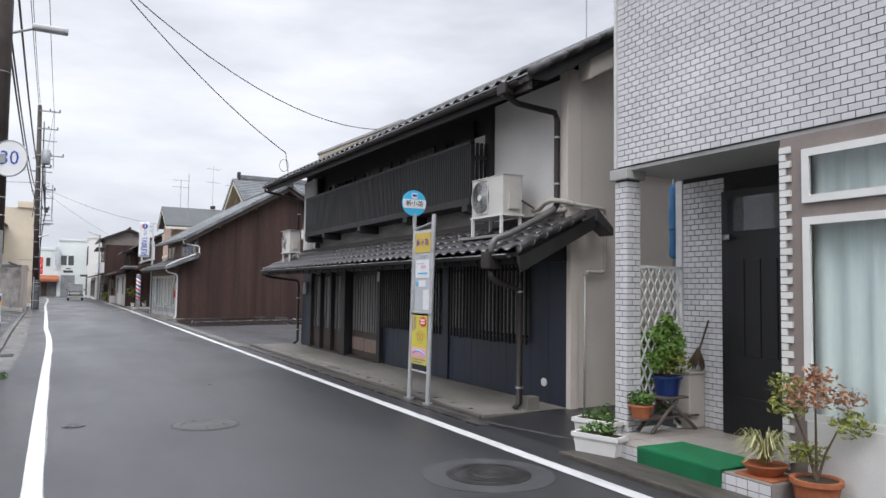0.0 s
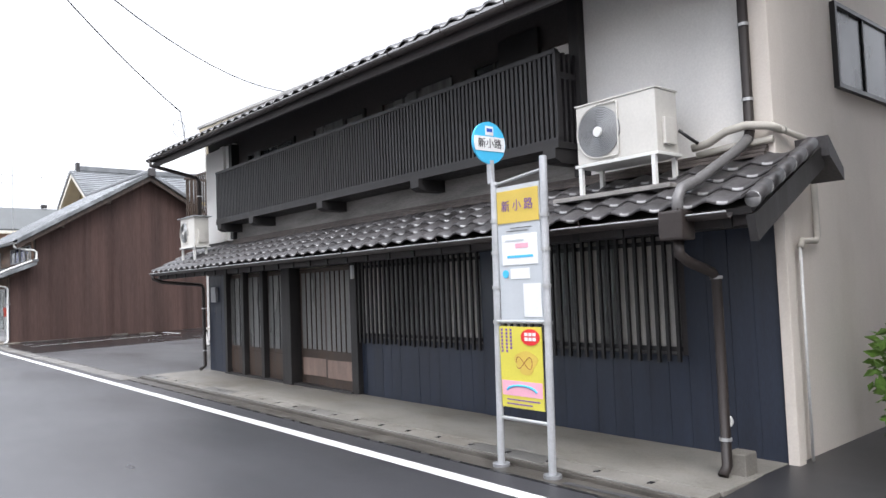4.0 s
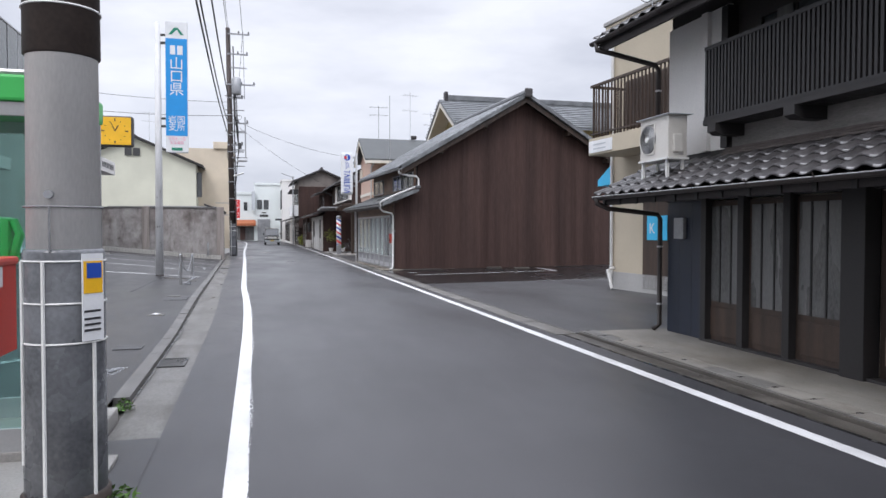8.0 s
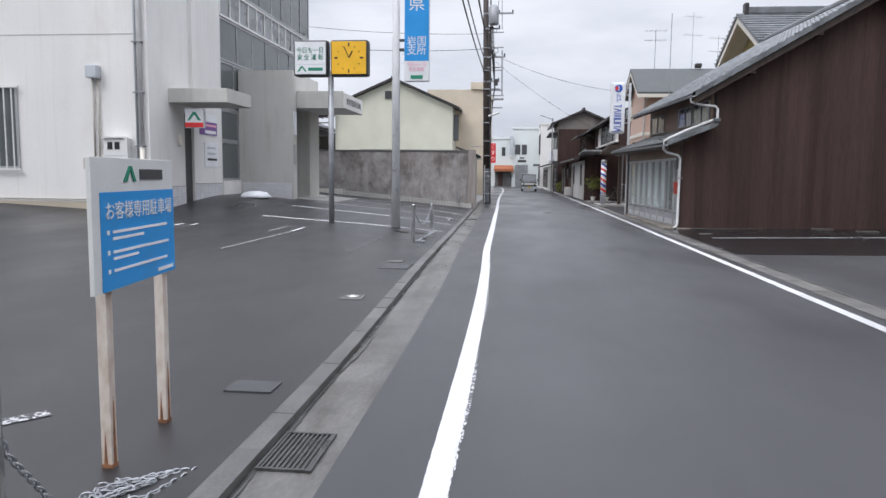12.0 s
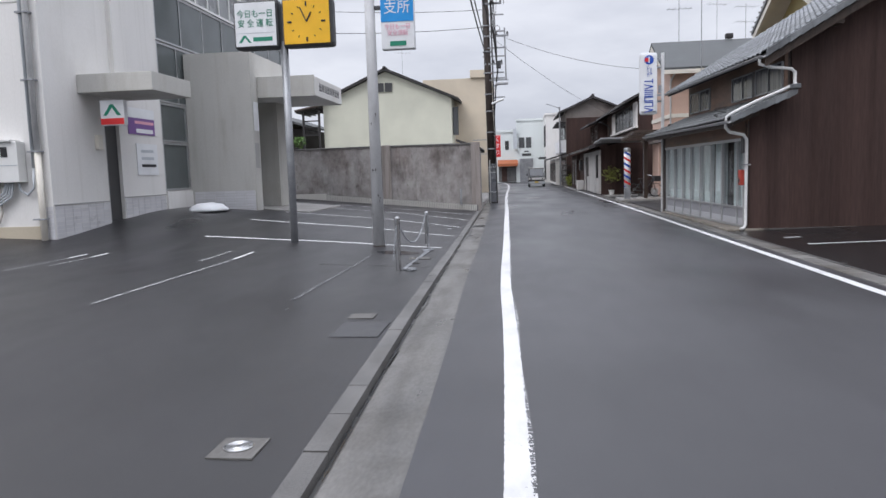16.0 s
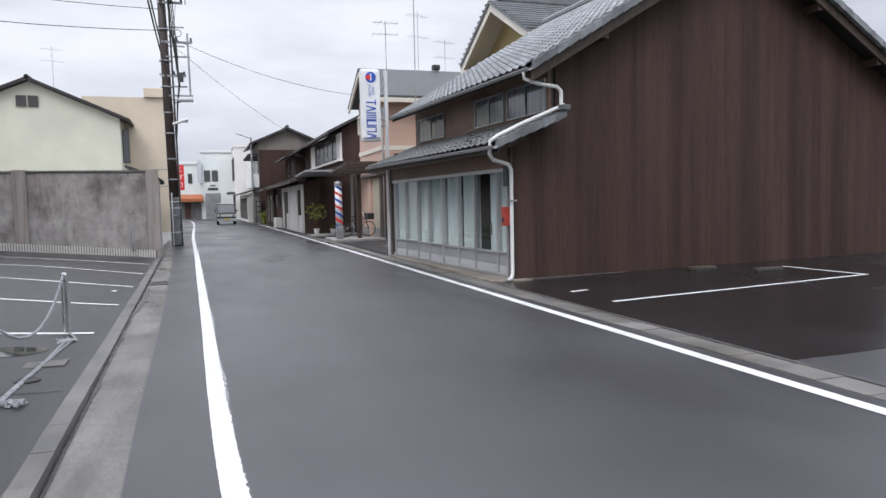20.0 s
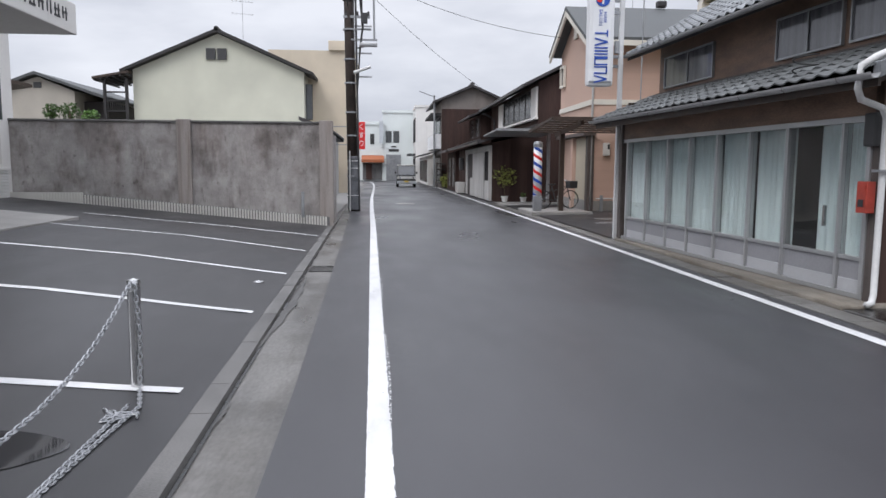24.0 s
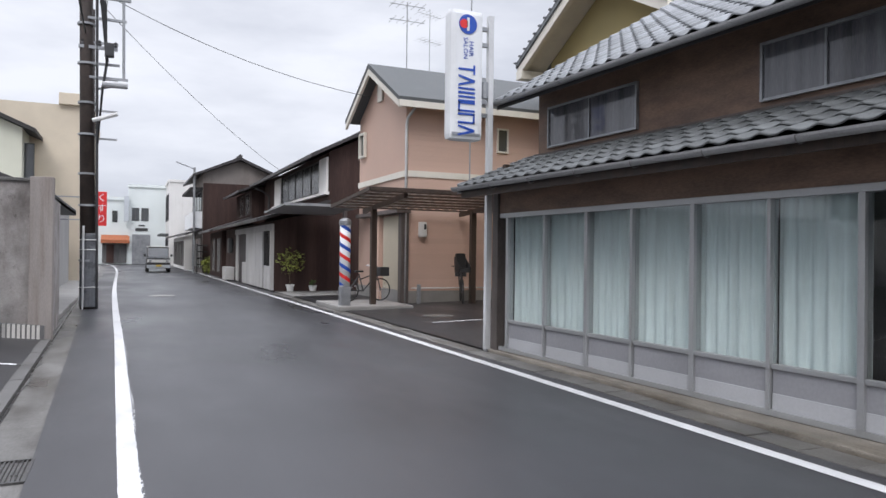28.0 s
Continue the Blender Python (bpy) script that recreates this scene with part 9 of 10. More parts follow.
for k, w in enumerate((0.14, 0.17, 0.2, 0.15, 0.16, 0.17)):
    bm = bmesh.new()
    t = 0.03
    if k in (0,):
        box(bm, -0.12 - t, -0.12, 40.04, 40.05, z - w, z); box(bm, -0.4, -0.15, 40.04, 40.05, z - w / 2 - 0.016, z - w / 2 + 0.016)
    elif k in (1, 5):
        prism(bm, [(-0.4, z), (-0.12, z - w * 0.4), (-0.12, z - w * 0.6), (-0.4, z - w), (-0.4, z - w + t), (-0.2, z - w / 2), (-0.4, z - t)], "y", 40.04, 40.05)
    elif k == 2:
        for q in range(4):
            box(bm, -0.4, -0.12, 40.04, 40.05, z - w * q / 3.2 - t, z - w * q / 3.2)
    else:
        box(bm, -0.4, -0.12, 40.04, 40.05, z - t, z); box(bm, -0.4, -0.12, 40.04, 40.05, z - w, z - w + t); box(bm, (-0.4 if k == 3 else -0.15), (-0.37 if k == 3 else -0.12), 40.04, 40.05, z - w, z)
    part("blue_shape", bm, "deepblue", sc)
    z -= w + 0.02
part("end_dots", bx(-0.5, -0.03, 40.042, 40.049, 3.42, 3.46), "galv", sc)
XF = None


def bicycle(x, y, z, ang, label):
    b = thing("bicycle", (x, y, z), label, "bicycle", "bicycles by the salon")
    global XF
    XF = Matrix.Translation((x, y, z)) @ Matrix.Rotation(radians(ang), 4, "Z")
    for wx in (-0.52, 0.52):
        bm = bmesh.new()
        tube(bm, [(wx + 0.31 * math.cos(a), 0, 0.33 + 0.31 * math.sin(a)) for a in np.linspace(0, 2 * math.pi, 25)], 0.018, 6)
        w = part("wheel", bm, "rubber", b)
        for k in range(7):
            a = k * math.pi / 7
            part("spoke", tb([(wx - 0.3 * math.cos(a), 0, 0.33 - 0.3 * math.sin(a)), (wx + 0.3 * math.cos(a), 0, 0.33 + 0.3 * math.sin(a))], 0.003, 3), "chrome", w)
    bm = bmesh.new()
    for p, q in (((-0.52, 0, 0.33), (-0.05, 0, 0.3)), ((-0.05, 0, 0.3), (-0.2, 0, 0.8)), ((-0.52, 0, 0.33), (-0.18, 0, 0.72)), ((-0.05, 0, 0.3), (0.36, 0, 0.75)), ((-0.17, 0, 0.62), (0.36, 0, 0.8)), ((0.52, 0, 0.33), (0.34, 0, 0.95))):
        tube(bm, [p, q], 0.018, 6)
    part("frame", bm, "darkgrey", b)
    part("saddle", bx(-0.32, -0.08, -0.08, 0.08, 0.83, 0.88, 0.03), "black", b)
    part("handlebar", tb([(0.2, -0.28, 1.02), (0.33, -0.12, 1.0), (0.34, 0, 0.97), (0.33, 0.12, 1.0), (0.2, 0.28, 1.02)], 0.013, 6), "chrome", b)
    part("basket", bx(0.42, 0.72, -0.16, 0.16, 0.72, 0.98, 0.02), "darkgrey", b)
    XF = None


bicycle(1.25, 49.75, 0.12, 12, "dark city bicycle parked under the carport")
bicycle(3.62, 48.3, 0.14, 68, "black bicycle with child seat parked under the carport")
cs = thing("child_seat", (3.5, 48.0, 1.05), "black child seat on the bicycle carrier", "seat")
bm = bmesh.new()
prism(bm, [(47.83, 1.0), (48.12, 0.98), (48.2, 1.5), (48.13, 1.52), (48.04, 1.12), (47.86, 1.1)], "x", 3.36, 3.64)
part("shell", bm, "black", cs)
for x in (3.33, 3.645):
    part("side_guard", prism(bmesh.new(), [(47.84, 1.0), (48.16, 1.0), (48.2, 1.42), (47.95, 1.24), (47.84, 1.16)], "x", x, x + 0.025), "black", cs)
part("foot_rest", tb([(3.36, 47.95, 1.0), (3.36, 47.9, 0.65), (3.44, 47.88, 0.62)], 0.018, 6), "black", cs)
for x, y, h, s in ((0.62, 56.9, 0.25, 80), (1.45, 56.8, 0.22, 81)):
    f = thing("flower_pot", (x, y, 0.03), "white pot with plant by the brown house", "plant", "pots by the brown house")
    pot(f, x, y, 0.03, 0.11, 0.15, h, "white")
    if s == 80:
        part("stem", tb([(x, y, 0.25), (x - 0.05, y, 0.9)], 0.015, 6), "bark", f)
        bm = bmesh.new()
        leaf_cloud(bm, (x - 0.02, y, 1.15), (0.6, 0.35, 0.5), 210, 0.07, s, hollow=0.1)
        part("leaves", bm, "leafyellow", f)
    else:
        bm = bmesh.new()
        leaf_cloud(bm, (x, y, 0.35), (0.14, 0.14, 0.12), 60, 0.04, s)
        part("leaves", bm, "leaf", f)


# ---------- row of old houses ----------
def row_house(name, label, xf, y0, y1, zl, zu, xu, ridge, wallm, front, roofm="rooftile", pent=True, windows=True):
    """An old two storey house along the road: front at xf, upper storey set back to xu."""
    h = thing(name, (xf + 3, (y0 + y1) / 2, 0), label, "house", "old houses along the road")
    bm = bmesh.new()
    xr = xu + 3.6
    prism(bm, [(xf, 0), (xr + 3.6, 0), (xr + 3.6, zu - 0.2), (xr, ridge - 0.2), (xu, zu - 0.1), (xu, zl + 0.5), (xf, zl)], "y", y0, y1)
    part("wall", bm, wallm, h)
    if pent:
        bm = bmesh.new()
        prism(bm, [(xf - 0.7, zl - 0.05), (xu, zl + 0.75), (xu, zl + 0.87), (xf - 0.72, zl + 0.06)], "y", y0 - 0.35, y1 + 0.2)
        part("pent_roof", bm, roofm, h)
    k = (ridge - zu) / (xr - xu)
    bm = bmesh.new()
    prism(bm, [(xu - 0.8, zu - 0.8 * k), (xr, ridge), (xr + 4.2, ridge - 4.2 * k), (xr + 4.2, ridge - 4.2 * k + 0.14), (xr, ridge + 0.16), (xu - 0.82, zu - 0.8 * k + 0.13)], "y", y0 - 0.45, y1 + 0.3)
    part("roof", bm, roofm, h)
    part("ridge", tb([(xr, y0 - 0.5, ridge + 0.2), (xr, y1 + 0.3, ridge + 0.2)], 0.15, 8), roofm, h)
    n = max(2, int((y1 - y0) / 2.2)) if windows else 0
    for i in range(n):
        a = y0 + 0.5 + (y1 - y0 - 1) * i / n
        window(h, "x", a, a + 1.5, zl + 1.0, zu - 0.25, xu, 0.04, "greywood", "darkpane", 2, 0.06, 0.08)
        window(h, "x", a, a + 1.6, 0.25, zl - 0.35, xf, 0.04, "greywood", front, 2, 0.06, 0.08)
    return h


bh = row_house("brown_house", "old brown boarded house with pent roof and white door surround", 0.08, 57.3, 71.4, 2.66, 5.5, 2.15, 7.3, "siding", "greypane", windows=False)
part("white_surround", bx(0.0, 0.079, 57.35, 59.0, 0.05, 0.95), "shadewhite", bh, "white rendered wall round the doors")
part("white_surround", bx(-0.04, 0.079, 59.1, 63.4, 0.05, 2.3), "shadewhite", bh)
part("white_surround", bx(0.0, 0.079, 66.2, 67.0, 0.05, 2.3), "shadewhite", bh)
part("white_surround", bx(-0.02, 0.079, 57.3, 67.1, 2.31, 2.55), "shadewhite", bh, "pale grey beam over the doors")
part("corner_post", bx(-0.06, 0.079, 57.27, 57.42, 0.05, 2.3), "shadewhite", bh, "white corner post")
part("lattice", bx(0.02, 0.079, 57.45, 59.05, 0.96, 2.3), "darkgrey", bh, "dark barred window")
for i in range(5):
    part("bar", bx(-0.03, 0.01, 57.55 + i * 0.3, 57.62 + i * 0.3, 0.96, 2.3), "blackwood", bh)
# Solid dark sheet paints the shade inside the opening.
part("doorway", bx(0.05, 0.079, 63.41, 66.19, 0.05, 2.3), "darkwall", bh, "dark sheet that stands for the shade in the open doorway")
part("door_board", bx(-0.03, 0.04, 63.5, 64.6, 0.05, 1.0), "shadewhite", bh, "low white board at the door")
part("hanging_lamp", bx(-0.3, -0.05, 67.4, 67.9, 1.4, 2.15, 0.08), "darkgrey", bh, "dark hanging lamp")
part("cabinet", bx(-0.45, -0.01, 67.2, 68.6, 0.05, 0.7, 0.03), "shadewhite", bh, "white cabinet against the wall")
part("window_panel", bx(2.06, 2.145, 57.35, 58.5, 3.85, 5.2), "plaster", bh, "white panel beside the upper window")
part("window_panel", bx(2.06, 2.145, 66.4, 68.0, 3.85, 5.2), "plaster", bh)
part("window_ledge", bx(1.95, 2.145, 57.2, 68.2, 3.74, 3.84), "plaster", bh, "white ledge under the upper window")
window(bh, "x", 58.55, 66.35, 3.85, 5.2, 2.15, 0.05, "blackwood", "darkpane", 4, 0.08, 0.1)
part("eaves_pipe", tb([(1.3, 69.5, 4.9), (1.7, 69.5, 4.75), (2.05, 69.5, 4.5), (2.05, 69.5, 3.7)], 0.05), "darkgrey", bh)
bs = thing("roadside_bush", (-0.05, 79.0, 0.02), "yellow green bush growing at the old house's corner", "bush")
bm = bmesh.new()
leaf_cloud(bm, (-0.05, 79.0, 0.55), (0.55, 0.6, 0.55), 260, 0.11, 95)
part("leaves", bm, "leafyellow", bs)
sk = thing("step_shelf", (-0.2, 79.6, 0.02), "dark stepped plant shelf beside the old house", "shelf")
for i in range(4):
    part("board", bx(-0.75, -0.1, 79.62 - 0.0, 79.9, 0.55 + i * 0.42, 0.62 + i * 0.42), "blackwood", sk)
part("upright", bx(-0.78, -0.72, 79.62, 79.9, 0.02, 1.95), "blackwood", sk)
row_house("old_shop_house", "old dark wooden shop house with a pent roof", -0.1, 71.9, 78.0, 2.6, 5.1, 1.5, 6.5, "siding", "greypane")
th = thing("tall_old_house", (1.6, 84, 0), "tall old house with grey rendered gable and dark roof", "house")
part("wall", prism(bmesh.new(), [(-0.4, 0), (4.2, 0), (4.2, 6.7), (1.9, 7.6), (-0.4, 6.65)], "y", 80, 88), "gablegrey", th, "patched brown grey rendered gable wall")
part("brown_patch", bx(-0.38, 3.6, 79.97, 79.995, 0.2, 6.0), "siding", th, "brown weathered board cladding")
for s_ in (-1, 1):
    e, z = (-1.1, 6.38) if s_ < 0 else (4.9, 6.4)
    part("roof", prism(bmesh.new(), [(1.9, 7.62), (e, z), (e, z + 0.14), (1.9, 7.82)], "y", 79.5, 88.4), "rooftile", th)
part("ridge", tb([(1.9, 79.4, 7.84), (1.9, 88.4, 7.84)], 0.14, 8), "rooftile", th)
part("balcony_front", bx(-1.0, -0.41, 80.2, 87.5, 3.0, 4.1), "paper", th, "white balcony front")
part("balcony_roof", bx(-1.2, -0.41, 80.1, 87.7, 5.55, 5.7), "roofslab", th)
part("pent_roof", prism(bmesh.new(), [(-1.5, 2.5), (-0.41, 2.9), (-0.41, 3.0), (-1.5, 2.62)], "y", 79.8, 88), "rooftile", th)
window(th, "x", 80.5, 87.3, 4.15, 5.5, -0.42, 0.05, "darkgrey", "winglass", 4, 0.06)
window(th, "x", 80.5, 87.3, 0.3, 2.4, -0.42, 0.05, "greywood", "greypane", 4, 0.06)
row_house("far_house", "old house with a dark tiled roof at the bend", -0.9, 89, 103, 2.6, 4.6, 1.2, 5.6, "office", "greypane")
w1 = thing("white_block", (1.2, 107, 0), "white flat roofed shop building at the bend", "building")
part("wall", bx(-1.3, 5, 104, 110, 0, 8.1), "office", w1)
part("parapet", bx(-1.4, 5.1, 103.9, 110.1, 8.1, 8.35), "office", w1)
for y in (104.4, 106.4, 108.3):
    window(w1, "x", y, y + 1.3, 4.4, 7.0, -1.3, 0.05, "darkgrey", "winglass", 1)
    window(w1, "x", y, y + 1.5, 0.3, 2.6, -1.3, 0.05, "darkgrey", "greypane", 1)
part("canopy", bx(-2.1, -1.31, 104.1, 109.8, 2.9, 3.1), "slate", w1)
wb = thing("white_shop_building", (-6, 116, 0), "pale mint two storey shop building closing the street", "building")
part("wall", bx(-12.5, -4.9, 111.2, 121, 0, 6.85), "mint", wb, "pale mint rendered wall")
part("wall", bx(-4.9, -1.2, 111, 121, 0, 8.2), "mint", wb, "pale mint rendered wall with stepped parapet")
part("parapet", bx(-12.6, -4.91, 111.05, 111.19, 6.6, 6.95), "mint", wb)
part("parapet", bx(-5.0, -1.1, 110.85, 110.99, 8.0, 8.3), "mint", wb)
for x in (-4.55, -3.65):
    window(wb, "y", x, x + 0.7, 4.5, 5.85, 111, 0.05, "darkgrey", "winglass", 1)
window(wb, "y", -6.4, -5.9, 4.3, 5.5, 111.2, 0.05, "darkgrey", "winglass", 0)
sh = part("shutter", bx(-4.5, -2.75, 110.93, 110.99, 0.0, 3.1), "galv", wb, "grey roller shutter")
for i in range(14):
    part("shutter_slat", bx(-4.48, -2.77, 110.91, 110.929, 0.05 + i * 0.21, 0.22 + i * 0.21), "galv", sh)
part("sign_bar", bx(-4.2, -3.0, 110.95, 110.99, 3.45, 3.75), "darkgrey", wb)
part("sign_bar", bx(-3.9, -3.3, 110.95, 110.99, 3.95, 4.1), "darkgrey", wb)
part("vertical_sign", bx(-5.3, -4.85, 110.3, 110.8, 4.4, 7.0), "boardgrey", wb)
part("awning", prism(bmesh.new(), [(111.19, 3.0), (110.1, 2.5), (110.1, 2.15), (111.19, 2.15)], "x", -7.4, -4.75), "terracotta", wb, "orange shop awning")
part("shop_front", bx(-7.3, -5.0, 111.1, 111.19, 0.1, 2.1), "curtaingrey", wb)
part("doorway", bx(-6.9, -6.2, 111.05, 111.09, 0.1, 2.0), "siding", wb)

# far left: low shops behind the second utility pole
lf = thing("left_shop", (-9, 52, 0), "low grey shop with a tiled canopy behind the wall", "building")
part("wall", bx(-12, -7.2, 46.5, 56, 0, 2.6), "pier", lf, "stained grey rendered front")
part("roof", bx(-12, -6.5, 46.0, 56.4, 2.6, 2.78, 0.02), "slate", lf)
part("shutter", bx(-7.19, -7.1, 49, 52.5, 0.1, 2.2), "galv", lf)
for i in range(14):
    part("shutter_slat", bx(-7.099, -7.085, 49.05, 52.45, 0.15 + i * 0.145, 0.26 + i * 0.145), "galv", lf)
part("meter_box", bx(-7.19, -6.75, 50.3, 50.9, 1.75, 2.2, 0.02), "darkgrey", lf, "dark grey box on the wall")
part("eaves_tile_row", prism(bmesh.new(), [(-7.2, 2.86), (-6.5, 2.62), (-6.5, 2.7), (-7.2, 2.96)], "y", 45.9, 56.4), "rooftile", lf, "dark tiled eaves")
part("awning_box", bx(-7.18, -6.7, 48.0, 48.9, 2.0, 2.5, 0.02), "greywood", lf, "weathered box under the eaves")
part("door_panel", bx(-7.19, -7.12, 46.7, 47.55, 0.1, 2.1, 0.01), "guard", lf, "dull blue grey door")
part("corner_post", bx(-7.18, -7.05, 47.6, 47.75, 0.1, 2.6), "darkwall", lf)
part("door", bx(-7.16, -7.1, 53.0, 55.0, 0.1, 2.2), "paper", lf, "white door")
part("margin_slab", bx(-7.19, -6.24, 44.0, 53.4, 0.0, 0.14, 0.03), "concrete", None, "raised pale concrete margin before the low shop", kind="structure", category="pavement")
part("wall_pipe", tb([(-6.85, 43.5, 0.25), (-6.85, 43.5, 0.9)], 0.04), "galv", None, "short grey pipe standing at the wall", kind="structure", category="pipe")
wd = thing("roadside_weeds", (-6.6, 46.5, 0), "low green weeds on the concrete margin by the shop", "weeds")
bm = bmesh.new()
leaf_cloud(bm, (-6.75, 46.6, 0.22), (0.3, 1.3, 0.16), 520, 0.05, 90)
part("leaves", bm, "leaf", wd)
part("wall_left_mid", bx(-12, -7.4, 58, 67, 0, 3.2), "officegrey", None, "plain low house fronts along the road", kind="structure", category="wall")
part("wall_left_far", bx(-16, -9.0, 82, 105, 0, 5.0), "office", None, "plain pale house fronts far along the road", kind="structure", category="wall")
rs = thing("pharmacy_sign", (-5.95, 62, 2.4), "red vertical shop sign with white letters", "sign")
part("panel", bx(-6.1, -5.73, 61.9, 62.0, 2.45, 3.82, 0.02), "signred", rs)
for k, t_ in enumerate("くすり"):
    words("lettering", t_, 0.36, (-5.915, 61.89, 3.56 - k * 0.42), (1, 0, 0), (0, 0, 1), "paper", rs)
part("bracket", bx(-7.5, -6.1, 61.93, 61.97, 3.55, 3.6), "galv", rs)
part("bracket", bx(-7.5, -6.1, 61.93, 61.97, 2.65, 2.7), "galv", rs)

# small boxy car coming along the far road
CX, CY = -3.0, 82.0
tr = thing("small_car", (CX, CY, 0), "boxy dark grey car with a white roof, far road", "car")
part("lower_body", bx(CX - 0.74, CX + 0.74, CY, CY + 3.3, 0.3, 1.0, 0.1), "darkgrey", tr, "dark grey lower body")
part("cabin", prism(bmesh.new(), [(CY + 0.75, 0.98), (CY + 3.2, 0.98), (CY + 3.1, 1.7), (CY + 1.15, 1.7)], "x", CX - 0.68, CX + 0.68), "darkgrey", tr)
part("roof", bx(CX - 0.68, CX + 0.68, CY + 1.1, CY + 3.15, 1.7, 1.78, 0.04), "white", tr, "white roof")
part("windscreen", prism(bmesh.new(), [(CY + 0.74, 1.03), (CY + 0.76, 1.03), (CY + 1.11, 1.64), (CY + 1.09, 1.64)], "x", CX - 0.62, CX + 0.62), "winglass", tr)
part("bonnet", bx(CX - 0.7, CX + 0.7, CY - 0.01, CY + 0.75, 0.9, 1.01, 0.04), "guard", tr)
part("grille_band", bx(CX - 0.72, CX + 0.72, CY - 0.03, CY - 0.002, 0.66, 0.86, 0.01), "white", tr, "pale grille band")
part("bumper", bx(CX - 0.75, CX + 0.75, CY - 0.09, CY - 0.002, 0.28, 0.5, 0.03), "boardgrey", tr)
part("number_plate", bx(CX - 0.17, CX + 0.17, CY - 0.11, CY - 0.091, 0.38, 0.52), "yellow", tr)
for x in (-0.62, 0.44):
    part("headlight", bx(CX + x, CX + x + 0.18, CY - 0.05, CY - 0.031, 0.68, 0.84, 0.008), "chrome", tr)
for x in (-0.68, 0.68):
    for y in (0.6, 2.7):
        part("wheel", disc(bmesh.new(), (CX + x, CY + y, 0.28), "x", 0.28, 0.16, 18), "rubber", tr)
for x in (-0.92, 0.78):
    part("mirror", bx(CX + x, CX + x + 0.14, CY + 0.9, CY + 1.0, 1.05, 1.22, 0.02), "darkgrey", tr)

# ---------- second utility pole, cables, aerials ----------
UX, UY = -5.85, 50.5
up = thing("utility_pole", (UX, UY, 0), "tall dark utility pole hung with cables and cross arms", "utility pole")
part("shaft", tb([(UX, UY, -0.05), (UX - 0.25, UY, 13.6)], 0.19, 16, 0.13), "poledark", up, smooth=True)
part("guard_sheet", lathe(bmesh.new(), UX, UY, [(0.2, 0.05), (0.215, 0.06), (0.21, 1.9), (0.19, 1.91)], 18), "guard", up)
for z, w in ((13.2, 1.3), (12.0, 1.2), (10.2, 1.6), (9.4, 0.9), (7.9, 1.2), (6.6, 0.9)):
    part("cross_arm", bx(UX - 0.3, UX - 0.3 + w, UY - 0.15, UY - 0.07, z, z + 0.08), "galv", up)
    for k in range(3):
        x = UX - 0.2 + (w - 0.15) * k / 2
        part("insulator", lathe(bmesh.new(), x, UY - 0.11, [(0.03, z + 0.08), (0.055, z + 0.12), (0.03, z + 0.16), (0.05, z + 0.2), (0.001, z + 0.24)], 8), "darkgrey", up)
part("transformer", lathe(bmesh.new(), UX + 0.25, UY - 0.35, [(0.25, 9.6), (0.27, 9.65), (0.27, 10.5), (0.2, 10.6), (0.001, 10.62)], 16), "galv", up, "grey transformer drum", smooth=True)
part("lamp_arm", tb([(UX + 0.1, UY, 5.6), (UX + 0.6, UY - 0.2, 5.7)], 0.03), "galv", up)
part("lamp_head", bx(UX + 0.25, UX + 0.85, UY - 0.4, UY - 0.2, 5.62, 5.75, 0.04), "alu", up)
for k, z in enumerate((1.2, 2.6, 3.4, 4.4, 5.2, 6.2, 7.2, 8.4)):
    part("band", lathe(bmesh.new(), UX - 0.25 * z / 13.6, UY, [(0.19, z), (0.215, z), (0.215, z + 0.05), (0.19, z + 0.05)], 14), "galv", up)
part("cable_duct", tb([(UX + 0.2, UY - 0.12, 0), (UX + 0.05, UY - 0.12, 12.5)], 0.035, 8), "darkgrey", up)
part("arm_rod", tb([(UX + 0.75, UY - 0.11, 5.9), (UX + 0.72, UY - 0.11, 8.3)], 0.035, 8), "galv", up)
part("arm_rod", tb([(UX + 0.7, UY - 0.11, 9.4), (UX + 0.62, UY - 0.11, 13.4)], 0.02, 6), "galv", up)
for z, w in ((7.35, 0.95), (6.2, 0.8), (5.85, 1.0), (11.2, 1.0)):
    part("cross_arm", bx(UX - 0.15, UX - 0.15 + w, UY - 0.15, UY - 0.09, z, z + 0.06), "galv", up)
for k in range(4):
    dx = 0.06 * k
    part("cable_drop", tb([(UX + 0.05 + dx, UY - 0.2, 9.5), (UX + 0.12 + dx, UY - 0.24, 8.5 - 0.2 * k), (UX + 0.24 + dx * 0.5, UY - 0.26, 7.4), (UX + 0.34 + 0.04 * math.sin(k), UY - 0.22, 6.3), (UX + 0.25, UY - 0.2, 5.3 + 0.1 * k), (UX + 0.17, UY - 0.18, 4.2)], 0.02, 6), "wire", up, smooth=True)
part("coil", tb([(UX + 0.38 + 0.13 * math.cos(a), UY - 0.3, 8.25 + 0.13 * math.sin(a)) for a in np.linspace(0, 12.5, 36)], 0.012, 5), "wire", up)
part("junction_box", bx(UX + 0.3, UX + 0.52, UY - 0.34, UY - 0.14, 6.4, 6.75, 0.03), "darkgrey", up)
part("lamp_tube", tb([(UX + 0.05, UY - 0.3, 4.75), (UX + 0.62, UY - 0.36, 4.95)], 0.055, 10), "white", up, "white lamp tube")
part("white_duct", tb([(UX - 0.12, UY - 0.24, 0.0), (UX - 0.12, UY - 0.24, 2.1)], 0.025, 8), "whitepipe", up)
